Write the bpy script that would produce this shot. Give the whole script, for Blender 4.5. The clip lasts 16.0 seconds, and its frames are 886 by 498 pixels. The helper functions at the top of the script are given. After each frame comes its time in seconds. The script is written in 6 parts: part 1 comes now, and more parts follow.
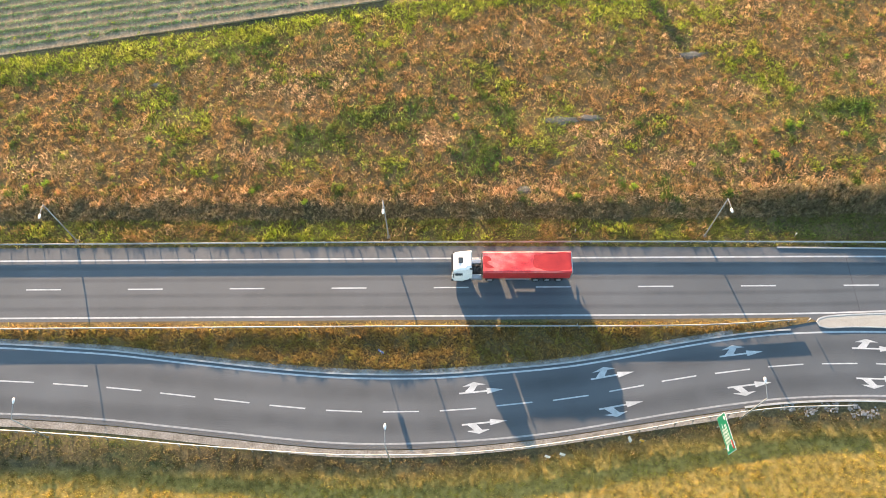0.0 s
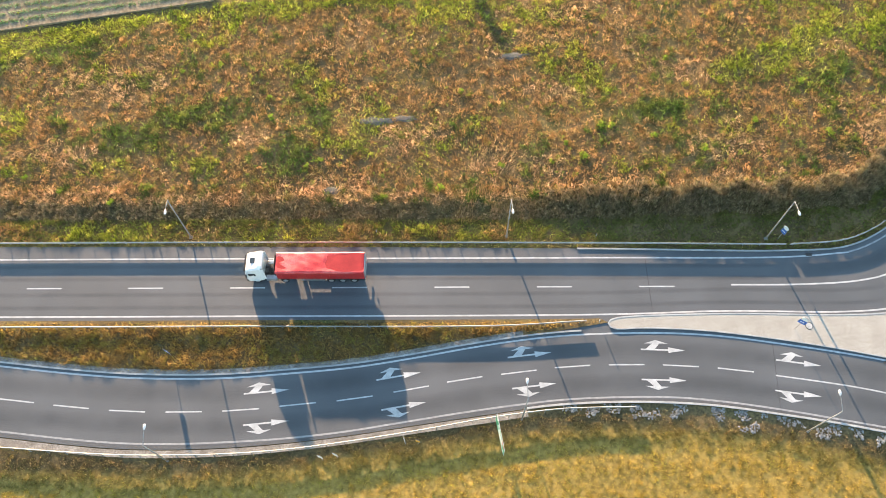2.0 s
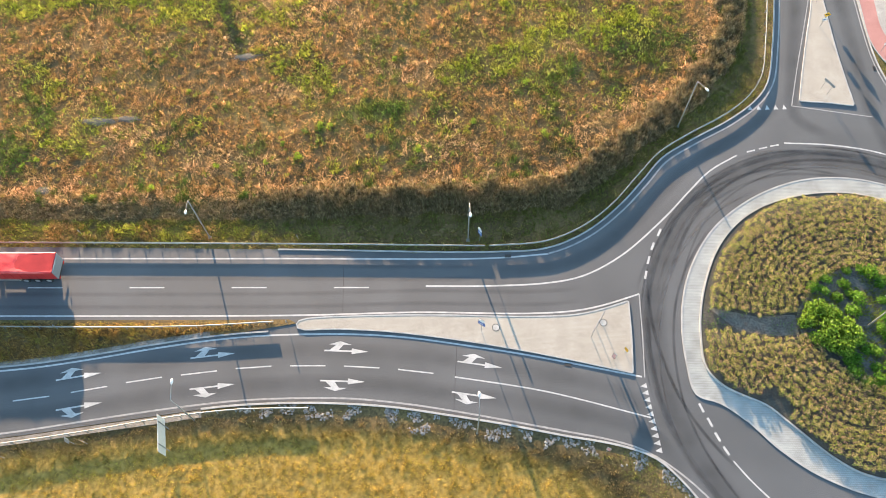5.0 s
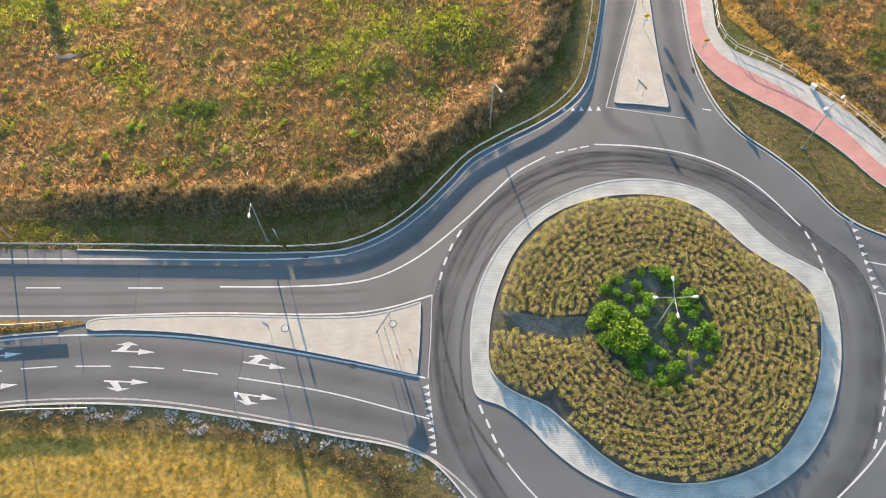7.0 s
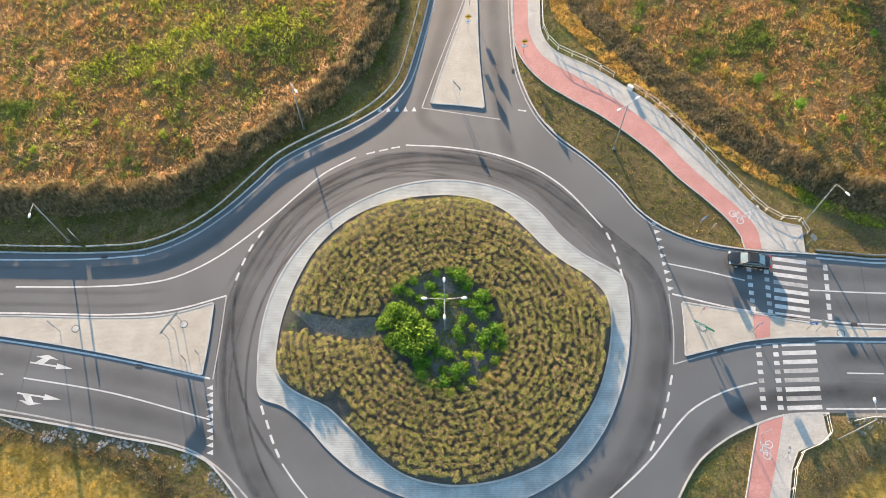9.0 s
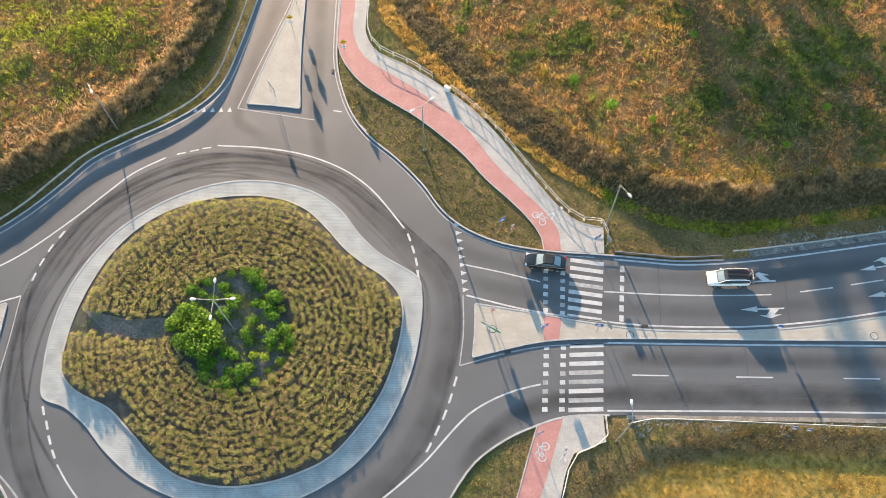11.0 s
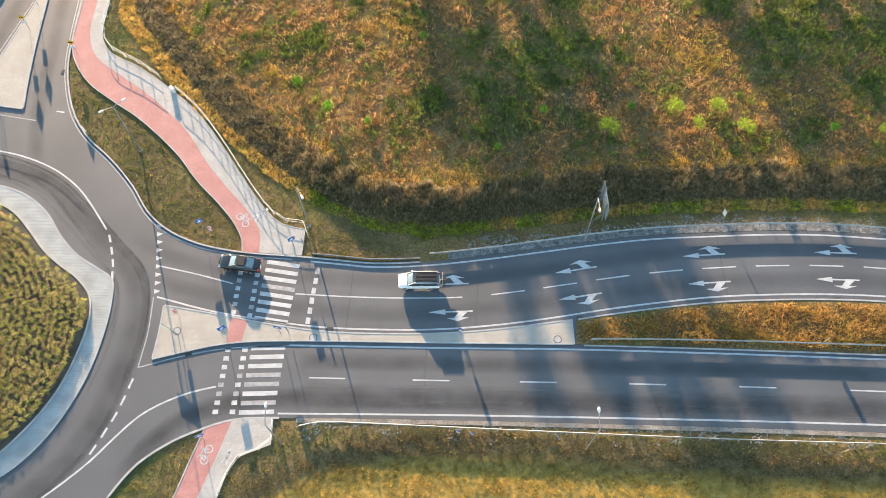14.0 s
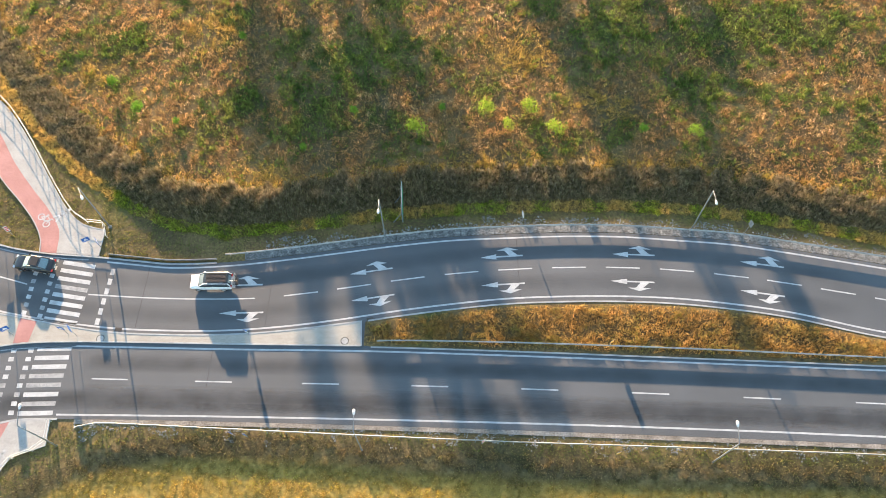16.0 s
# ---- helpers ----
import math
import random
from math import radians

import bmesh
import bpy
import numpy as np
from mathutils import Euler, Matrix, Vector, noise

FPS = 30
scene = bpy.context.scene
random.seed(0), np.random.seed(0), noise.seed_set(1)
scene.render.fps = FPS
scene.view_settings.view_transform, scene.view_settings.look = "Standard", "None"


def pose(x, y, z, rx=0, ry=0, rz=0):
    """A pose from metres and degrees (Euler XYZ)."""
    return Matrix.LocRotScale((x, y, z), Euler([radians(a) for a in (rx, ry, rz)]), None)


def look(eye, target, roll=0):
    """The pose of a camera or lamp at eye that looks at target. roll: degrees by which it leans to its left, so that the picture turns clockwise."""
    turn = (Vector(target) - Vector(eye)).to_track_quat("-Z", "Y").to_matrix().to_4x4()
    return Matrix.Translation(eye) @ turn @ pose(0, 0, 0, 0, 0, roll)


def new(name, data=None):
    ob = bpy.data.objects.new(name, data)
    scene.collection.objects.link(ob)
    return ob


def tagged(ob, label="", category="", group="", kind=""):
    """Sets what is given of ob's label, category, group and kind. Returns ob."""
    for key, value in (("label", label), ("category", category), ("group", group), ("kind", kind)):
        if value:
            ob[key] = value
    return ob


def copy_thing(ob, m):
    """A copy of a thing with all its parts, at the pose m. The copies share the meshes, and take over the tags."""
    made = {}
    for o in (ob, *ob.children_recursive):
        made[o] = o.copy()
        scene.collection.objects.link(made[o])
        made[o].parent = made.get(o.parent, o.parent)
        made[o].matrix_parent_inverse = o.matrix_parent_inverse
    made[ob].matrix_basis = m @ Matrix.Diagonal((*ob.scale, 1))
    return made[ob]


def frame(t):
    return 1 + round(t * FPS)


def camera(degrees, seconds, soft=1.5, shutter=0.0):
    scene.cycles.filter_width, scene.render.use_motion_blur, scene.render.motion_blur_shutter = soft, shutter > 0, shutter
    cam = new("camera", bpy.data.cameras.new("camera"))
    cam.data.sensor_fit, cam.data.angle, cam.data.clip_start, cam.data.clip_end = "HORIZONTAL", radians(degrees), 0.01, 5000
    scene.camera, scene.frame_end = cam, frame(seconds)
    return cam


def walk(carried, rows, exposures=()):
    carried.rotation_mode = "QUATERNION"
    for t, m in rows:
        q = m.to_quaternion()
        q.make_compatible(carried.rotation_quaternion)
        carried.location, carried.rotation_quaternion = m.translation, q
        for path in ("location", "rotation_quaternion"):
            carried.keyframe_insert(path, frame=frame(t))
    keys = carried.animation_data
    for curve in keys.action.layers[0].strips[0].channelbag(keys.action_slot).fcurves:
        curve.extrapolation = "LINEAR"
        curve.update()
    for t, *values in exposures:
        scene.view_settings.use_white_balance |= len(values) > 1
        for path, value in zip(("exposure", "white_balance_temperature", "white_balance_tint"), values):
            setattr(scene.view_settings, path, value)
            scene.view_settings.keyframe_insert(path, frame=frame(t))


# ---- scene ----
cam = camera(55.93, 16.0, 0.6)
ROWS = [
    (0.0, 7.34, 1.72, 90.80, 0.001, -65.120, -1.170),
    (0.5, 13.36, 1.58, 90.76, 0.035, -65.106, -1.173),
    (1.0, 19.40, 1.49, 90.73, 0.069, -65.093, -1.177),
    (1.5, 25.40, 1.37, 90.69, 0.103, -65.079, -1.180),
    (2.0, 31.33, 1.26, 90.64, 0.137, -65.066, -1.183),
    (2.5, 37.28, 1.16, 90.59, 0.172, -65.052, -1.186),
    (3.0, 43.35, 1.07, 90.54, 0.207, -65.038, -1.190),
    (3.5, 49.26, 0.98, 90.49, 0.242, -65.025, -1.193),
    (4.0, 55.20, 0.88, 90.43, 0.278, -65.011, -1.196),
    (6.5, 85.39, 0.53, 90.10, 0.459, -64.943, -1.212),
    (7.0, 91.40, 0.47, 90.03, 0.496, -64.929, -1.215),
    (7.5, 97.40, 0.42, 89.95, 0.533, -64.916, -1.219),
    (8.0, 103.36, 0.37, 89.87, 0.570, -64.902, -1.222),
    (8.5, 109.35, 0.34, 89.79, 0.608, -64.889, -1.225),
    (9.0, 115.34, 0.30, 89.70, 0.646, -64.875, -1.228),
    (11.5, 145.20, 0.23, 89.22, 0.840, -64.807, -1.244),
    (12.0, 151.18, 0.25, 89.11, 0.879, -64.793, -1.248),
    (12.5, 157.13, 0.27, 89.00, 0.919, -64.780, -1.251),
    (13.0, 163.11, 0.30, 88.89, 0.959, -64.766, -1.254),
    (13.5, 169.09, 0.31, 88.77, 0.999, -64.752, -1.257),
    (14.0, 174.90, 0.35, 88.66, 1.040, -64.739, -1.261),
    (14.5, 180.83, 0.38, 88.53, 1.080, -64.725, -1.264),
    (15.0, 186.76, 0.41, 88.41, 1.121, -64.712, -1.267),
    (15.5, 192.75, 0.47, 88.28, 1.163, -64.698, -1.270),
    (16.0, 198.68, 0.52, 88.15, 1.204, -64.684, -1.274),
]
walk(cam, [(t, pose(x, y, z, 0, 0, yaw) @ pose(0, 0, 0, 90 + pitch, 0, 0) @ pose(0, 0, 0, 0, 0, roll)) for t, x, y, z, yaw, pitch, roll in ROWS], [(0.0, 2.40, 6500, 5), (4.0, 2.40, 6500, 5), (7.0, 2.24, 6500, 5), (12.0, 2.19, 6500, 5), (16.0, 2.39, 6500, 5)])
SKY_STRENGTH, SUN_STRENGTH = 0.115, 5.0

# ---- world, sun ----
SUN_EL, SUN_AZ = 10.0, -16.8          # degrees above the horizon; from +y towards +x
world = bpy.data.worlds.new("world")
scene.world = world
world.use_nodes = True
wn = world.node_tree
sky = wn.nodes.new("ShaderNodeTexSky")
sky.sky_type, sky.sun_disc = "NISHITA", False
sky.sun_elevation, sky.sun_rotation = radians(SUN_EL), radians(SUN_AZ)
sky.air_density, sky.dust_density, sky.ozone_density = 1.0, 0.4, 1.05
wn.links.new(sky.outputs[0], wn.nodes["Background"].inputs[0])
wn.nodes["Background"].inputs[1].default_value = SKY_STRENGTH
sun = new("sun", bpy.data.lights.new("sun", "SUN"))
sun.data.energy, sun.data.angle, sun.data.color = SUN_STRENGTH, radians(0.6), (1.0, 0.66, 0.42)
TO_SUN = Vector((math.sin(radians(SUN_AZ)) * math.cos(radians(SUN_EL)), math.cos(radians(SUN_AZ)) * math.cos(radians(SUN_EL)), math.sin(radians(SUN_EL))))
sun.matrix_world = look(TO_SUN * 300, (0, 0, 0))


# ---- materials ----
def material(name, colours, scale=1.0, fine=0.0, rough=0.8, metal=0.0, bump=0.0, bump_scale=0.0, spread=0.0, glow=0.0, coat=0.0, contrast=(0.3, 0.7), jitter=0.0, amp=0.28):
    """Noise between two or more colours at a large scale, finer grain on top, a spread of value from piece to piece."""
    m = bpy.data.materials.new(name)
    m.use_nodes = True
    n, l = m.node_tree.nodes, m.node_tree.links
    b = n["Principled BSDF"]
    b.inputs["Roughness"].default_value, b.inputs["Metallic"].default_value = rough, metal
    b.inputs["Coat Weight"].default_value = coat
    geo = n.new("ShaderNodeNewGeometry")
    big = n.new("ShaderNodeTexNoise")
    big.inputs["Scale"].default_value, big.inputs["Detail"].default_value = scale, 5
    l.new(geo.outputs["Position"], big.inputs["Vector"])
    ramp = n.new("ShaderNodeValToRGB")
    lo, hi = contrast
    stops = ramp.color_ramp.elements
    while len(stops) < len(colours):
        stops.new(0.5)
    for i, c in enumerate(colours):
        stops[i].position = lo + (hi - lo) * i / max(1, len(colours) - 1)
        stops[i].color = (*c, 1)
    fac = big.outputs["Fac"]
    if jitter:
        add = n.new("ShaderNodeMath")
        add.operation = "MULTIPLY_ADD"
        l.new(geo.outputs["Random Per Island"], add.inputs[0])
        add.inputs[1].default_value = jitter
        sub = n.new("ShaderNodeMath")
        sub.operation = "SUBTRACT"
        sub.inputs[1].default_value = jitter / 2
        l.new(fac, sub.inputs[0])
        l.new(sub.outputs[0], add.inputs[2])
        fac = add.outputs[0]
    l.new(fac, ramp.inputs[0])
    col = ramp.outputs[0]
    if fine:
        grain = n.new("ShaderNodeTexNoise")
        grain.inputs["Scale"].default_value, grain.inputs["Detail"].default_value = fine, 4
        l.new(geo.outputs["Position"], grain.inputs["Vector"])
        span = n.new("ShaderNodeMapRange")
        span.inputs["From Min"].default_value, span.inputs["From Max"].default_value = 0.25, 0.75
        span.inputs["To Min"].default_value, span.inputs["To Max"].default_value = 1 - amp, 1 + amp
        l.new(grain.outputs["Fac"], span.inputs["Value"])
        mul = n.new("ShaderNodeVectorMath")
        mul.operation = "SCALE"
        l.new(col, mul.inputs[0])
        l.new(span.outputs[0], mul.inputs["Scale"])
        col = mul.outputs[0]
    if spread:
        span = n.new("ShaderNodeMapRange")
        span.inputs["To Min"].default_value, span.inputs["To Max"].default_value = 1 - spread, 1 + spread
        l.new(geo.outputs["Random Per Island"], span.inputs["Value"])
        mul = n.new("ShaderNodeVectorMath")
        mul.operation = "SCALE"
        l.new(col, mul.inputs[0])
        l.new(span.outputs[0], mul.inputs["Scale"])
        col = mul.outputs[0]
    l.new(col, b.inputs["Base Color"])
    if bump:
        rel = n.new("ShaderNodeTexNoise")
        rel.inputs["Scale"].default_value, rel.inputs["Detail"].default_value = bump_scale or 20, 3
        l.new(geo.outputs["Position"], rel.inputs["Vector"])
        bp = n.new("ShaderNodeBump")
        bp.inputs["Strength"].default_value, bp.inputs["Distance"].default_value = bump, 0.02
        l.new(rel.outputs["Fac"], bp.inputs["Height"])
        l.new(bp.outputs[0], b.inputs["Normal"])
    if glow:
        tr = n.new("ShaderNodeBsdfTranslucent")
        mix = n.new("ShaderNodeMixShader")
        mix.inputs[0].default_value = glow
        l.new(col, tr.inputs[0])
        l.new(b.outputs[0], mix.inputs[1])
        l.new(tr.outputs[0], mix.inputs[2])
        l.new(mix.outputs[0], n["Material Output"].inputs[0])
        b.inputs["Specular IOR Level"].default_value = 0.2
    return m


def plain(name, colour, rough=0.5, metal=0.0, coat=0.0):
    c = Vector(colour)
    return material(name, (tuple(c * 0.88), tuple(c)), 3.0, 30.0, rough, metal, coat=coat)


def blocks(name, colours, size, joint, ratio=0.5, rough=0.8):
    """Small laid stones: a brick pattern in the ground plane with noise over it."""
    m = material(name, colours, 0.5, 6.0, rough, bump=0.3, bump_scale=15, amp=0.16)
    n, l = m.node_tree.nodes, m.node_tree.links
    b = n["Principled BSDF"]
    col = b.inputs["Base Color"].links[0].from_socket
    geo = n.new("ShaderNodeNewGeometry")
    br = n.new("ShaderNodeTexBrick")
    br.inputs["Scale"].default_value = 1.0
    br.inputs["Brick Width"].default_value, br.inputs["Row Height"].default_value = size, size * ratio
    br.inputs["Mortar Size"].default_value = joint
    br.inputs["Color1"].default_value, br.inputs["Color2"].default_value = (1, 1, 1, 1), (0.9, 0.9, 0.9, 1)
    br.inputs["Mortar"].default_value = (0.72, 0.70, 0.67, 1)
    l.new(geo.outputs["Position"], br.inputs["Vector"])
    mul = n.new("ShaderNodeVectorMath")
    mul.operation = "MULTIPLY"
    l.new(col, mul.inputs[0])
    l.new(br.outputs["Color"], mul.inputs[1])
    l.new(mul.outputs[0], b.inputs["Base Color"])
    return m


M_ASPHALT = material("asphalt", ((0.0737, 0.0816, 0.0902), (0.0873, 0.0959, 0.106), (0.101, 0.111, 0.123)), 0.12, 9.0, 0.62, bump=0.5, bump_scale=60)
M_WORN = material("worn_asphalt", ((0.040, 0.042, 0.045), (0.055, 0.057, 0.060)), 0.3, 9.0, 0.5, bump=0.4, bump_scale=60)
M_POLISH = material("tyre_polished_asphalt", ((0.034, 0.036, 0.039), (0.048, 0.051, 0.055)), 0.3, 9.0, 0.5, bump=0.4, bump_scale=60)
M_PALE = material("pale_dusty_asphalt", ((0.13, 0.135, 0.14), (0.17, 0.175, 0.18)), 0.3, 9.0, 0.7, bump=0.4, bump_scale=60)


def fading(m):
    """Lets the asphalt below show through, by the strip's own wear value, broken up by noise."""
    n, l = m.node_tree.nodes, m.node_tree.links
    at_ = n.new("ShaderNodeAttribute")
    at_.attribute_name = "wear"
    geo, tex = n.new("ShaderNodeNewGeometry"), n.new("ShaderNodeTexNoise")
    tex.inputs["Scale"].default_value, tex.inputs["Detail"].default_value = 0.35, 4
    l.new(geo.outputs["Position"], tex.inputs["Vector"])
    mul, mix, clear = n.new("ShaderNodeMath"), n.new("ShaderNodeMixShader"), n.new("ShaderNodeBsdfTransparent")
    mul.operation = "MULTIPLY"
    mul.use_clamp = True
    l.new(at_.outputs["Fac"], mul.inputs[0])
    gain = n.new("ShaderNodeMath")
    gain.operation = "MULTIPLY"
    gain.inputs[1].default_value = 1.7
    l.new(tex.outputs["Fac"], gain.inputs[0])
    l.new(gain.outputs[0], mul.inputs[1])
    l.new(mul.outputs[0], mix.inputs[0])
    l.new(clear.outputs[0], mix.inputs[1])
    l.new(n["Principled BSDF"].outputs[0], mix.inputs[2])
    l.new(mix.outputs[0], n["Material Output"].inputs[0])


fading(M_POLISH)
fading(M_PALE)
M_SHOULDER = material("sandy_shoulder", ((0.14, 0.128, 0.11), (0.21, 0.195, 0.175), (0.28, 0.27, 0.25)), 0.7, 6.0, 0.9, bump=0.6, bump_scale=12, amp=0.55)
M_GRAVEL = material("grey_gravel", ((0.07, 0.075, 0.075), (0.14, 0.145, 0.145), (0.22, 0.225, 0.22)), 1.5, 5.0, 0.9, bump=0.8, bump_scale=10, amp=0.7)
M_PAINT = material("road_paint", ((0.34, 0.355, 0.365), (0.50, 0.52, 0.535)), 1.2, 14.0, 0.55)
M_FADED = material("faded_road_paint", ((0.21, 0.22, 0.225), (0.36, 0.37, 0.38)), 1.8, 14.0, 0.6)
M_KERB = material("kerb_concrete", ((0.27, 0.28, 0.285), (0.39, 0.405, 0.41)), 0.8, 10.0, 0.8, spread=0.08)
M_PAVER = blocks("concrete_paver", ((0.351, 0.336, 0.299), (0.427, 0.413, 0.377)), 0.2, 0.012)
M_RED = blocks("red_paver", ((0.38, 0.185, 0.175), (0.46, 0.24, 0.23)), 0.2, 0.010)
M_GREY = blocks("grey_paver", ((0.33, 0.335, 0.33), (0.43, 0.435, 0.43)), 0.2, 0.012)
M_SETT = blocks("granite_sett", ((0.264, 0.294, 0.302), (0.407, 0.45, 0.463)), 0.24, 0.026, 0.8)
M_SOIL = material("ground_soil", ((0.06, 0.058, 0.022), (0.11, 0.08, 0.034), (0.17, 0.12, 0.05), (0.09, 0.095, 0.028)), 0.09, 4.0, 0.95, bump=1.0, bump_scale=5, amp=0.6)


def stubble(m, colours):
    """Mixes the straw colours of the mown fields into the ground, by the sheet's own stubble value."""
    n, l = m.node_tree.nodes, m.node_tree.links
    b = n["Principled BSDF"]
    col = b.inputs["Base Color"].links[0].from_socket
    geo, tex, at_ = n.new("ShaderNodeNewGeometry"), n.new("ShaderNodeTexNoise"), n.new("ShaderNodeAttribute")
    tex.inputs["Scale"].default_value, tex.inputs["Detail"].default_value = 2.2, 8
    l.new(geo.outputs["Position"], tex.inputs["Vector"])
    ramp = n.new("ShaderNodeValToRGB")
    ramp.color_ramp.elements[0].position, ramp.color_ramp.elements[1].position = 0.32, 0.68
    ramp.color_ramp.elements[0].color, ramp.color_ramp.elements[1].color = (*colours[0], 1), (*colours[1], 1)
    l.new(tex.outputs["Fac"], ramp.inputs[0])
    at_.attribute_name = "stubble"
    mix = n.new("ShaderNodeMix")
    mix.data_type = "RGBA"
    l.new(at_.outputs["Fac"], mix.inputs[0])
    l.new(col, mix.inputs[6])
    l.new(ramp.outputs[0], mix.inputs[7])
    l.new(mix.outputs[2], b.inputs["Base Color"])


stubble(M_SOIL, ((0.20, 0.14, 0.03), (0.44, 0.30, 0.075)))
M_MULCH = material("dark_bed_soil", ((0.045, 0.045, 0.04), (0.08, 0.078, 0.068)), 0.8, 6.0, 0.95, bump=0.8, bump_scale=8, amp=0.5)
M_BARE = material("bare_soil", ((0.085, 0.082, 0.075), (0.15, 0.145, 0.13)), 0.6, 5.0, 0.95, bump=0.8, bump_scale=8, amp=0.5)
M_STEEL = material("galvanised_steel", ((0.20, 0.215, 0.225), (0.31, 0.33, 0.34)), 1.5, 20.0, 0.6, metal=0.4)
M_WHITESTEEL = material("white_railing_paint", ((0.58, 0.58, 0.56), (0.74, 0.74, 0.72)), 2.0, 20.0, 0.45)
M_LAMP = plain("lamp_housing", (0.72, 0.73, 0.74), 0.4)
M_LENS = plain("lamp_lens", (0.55, 0.56, 0.56), 0.15)
M_MEADOW = material("meadow_grass", ((0.191, 0.208, 0.0464), (0.339, 0.287, 0.0772), (0.466, 0.287, 0.118), (0.594, 0.356, 0.175), (0.403, 0.208, 0.0876), (0.318, 0.277, 0.0721), (0.657, 0.455, 0.258)), 0.17, 1.7, 0.9, spread=0.38, glow=0.5, contrast=(0.26, 0.74), jitter=0.3, amp=0.72)
M_MEADOW_E = material("eastern_meadow_grass", ((0.165, 0.188, 0.045), (0.33, 0.257, 0.08), (0.528, 0.317, 0.14), (0.638, 0.376, 0.18), (0.396, 0.218, 0.09), (0.297, 0.257, 0.075), (0.704, 0.485, 0.28)), 0.16, 1.7, 0.9, spread=0.4, glow=0.5, contrast=(0.26, 0.74), jitter=0.32, amp=0.72)
M_BANK = material("bank_weeds", ((0.12, 0.135, 0.04), (0.24, 0.18, 0.08), (0.42, 0.31, 0.17), (0.17, 0.175, 0.045), (0.32, 0.23, 0.11)), 0.3, 1.4, 0.95, spread=0.6, glow=0.45, jitter=0.4)
M_YELLOW = material("yellow_stubble_grass", ((0.44, 0.35, 0.06), (0.58, 0.41, 0.085), (0.66, 0.44, 0.12), (0.38, 0.35, 0.055)), 0.16, 1.6, 0.9, spread=0.35, glow=0.5, contrast=(0.32, 0.68), jitter=0.5, amp=0.5)
M_ORANGEFIELD = material("orange_field_grass", ((0.46, 0.33, 0.07), (0.62, 0.39, 0.10), (0.68, 0.45, 0.16), (0.36, 0.31, 0.06)), 0.2, 1.6, 0.9, spread=0.35, glow=0.5, contrast=(0.3, 0.7), jitter=0.5, amp=0.5)
M_VERGE = material("verge_grass", ((0.16, 0.20, 0.04), (0.26, 0.25, 0.07), (0.13, 0.18, 0.035), (0.38, 0.30, 0.11)), 0.35, 1.8, 0.9, spread=0.5, glow=0.45, jitter=0.3)
M_ORANGE = material("dry_golden_grass", ((0.64, 0.44, 0.13), (0.72, 0.50, 0.18), (0.50, 0.42, 0.12)), 0.3, 1.8, 0.9, spread=0.35, glow=0.5, jitter=0.3, amp=0.4)
M_LIME = material("lime_leaf", ((0.18, 0.30, 0.03), (0.34, 0.44, 0.055)), 1.5, 0.0, 0.6, spread=0.35, glow=0.5)
M_GREEN = material("green_leaf", ((0.088, 0.213, 0.025), (0.175, 0.325, 0.037)), 1.5, 0.0, 0.6, spread=0.4, glow=0.5)
M_DARKLEAF = material("dark_leaf", ((0.06, 0.085, 0.018), (0.12, 0.13, 0.03)), 1.0, 0.0, 0.6, spread=0.4, glow=0.3)
M_BLOOM = material("faded_bloom", ((0.55, 0.346, 0.2), (0.77, 0.497, 0.356), (0.594, 0.497, 0.205)), 0.35, 0.0, 0.85, spread=0.6, glow=0.4, jitter=0.35)
M_BARK = material("bark", ((0.10, 0.075, 0.05), (0.17, 0.13, 0.09)), 5.0, 30.0, 0.9)
M_CROP = material("crop_rows", ((0.15, 0.25, 0.11), (0.27, 0.36, 0.19)), 0.4, 2.0, 0.9, spread=0.35, glow=0.35)
M_LIMEGRASS = material("lime_meadow_grass", ((0.22, 0.29, 0.03), (0.36, 0.42, 0.05), (0.46, 0.44, 0.09)), 0.4, 1.5, 0.9, spread=0.4, glow=0.5, jitter=0.3, amp=0.65)
M_MEDIAN = material("brown_median_grass", ((0.30, 0.19, 0.07), (0.44, 0.29, 0.10), (0.28, 0.26, 0.06)), 0.35, 1.5, 0.9, spread=0.5, glow=0.5, jitter=0.35)
M_ORANGE2 = material("orange_median_grass", ((0.42, 0.27, 0.09), (0.58, 0.36, 0.13), (0.28, 0.25, 0.07)), 0.35, 1.5, 0.9, spread=0.5, glow=0.5, jitter=0.35)
M_BIGSHRUB = material("glossy_green_leaf", ((0.0978, 0.207, 0.0253), (0.253, 0.391, 0.0517)), 1.5, 0.0, 0.45, spread=0.5, glow=0.5)
M_BEDLEAF = material("bed_leaf", ((0.167, 0.236, 0.038), (0.347, 0.406, 0.0759)), 0.5, 0.0, 0.6, spread=0.7, glow=0.45)
M_REED = material("reed_stalks", ((0.19, 0.165, 0.0825), (0.302, 0.242, 0.154), (0.403, 0.33, 0.22), (0.168, 0.171, 0.066), (0.336, 0.259, 0.165)), 0.35, 2.2, 0.95, spread=0.5, glow=0.4, jitter=0.45, amp=0.65)
M_TUFT = material("yellow_tuft_grass", ((0.20, 0.22, 0.05), (0.36, 0.29, 0.09), (0.48, 0.36, 0.14), (0.24, 0.24, 0.06)), 0.5, 2.0, 0.9, spread=0.45, glow=0.5, jitter=0.4, amp=0.4)
M_STRAW = material("pale_straw_grass", ((0.483, 0.297, 0.137), (0.651, 0.416, 0.221), (0.735, 0.515, 0.304), (0.462, 0.366, 0.147)), 0.4, 1.8, 0.9, spread=0.38, glow=0.5, jitter=0.35, amp=0.65)
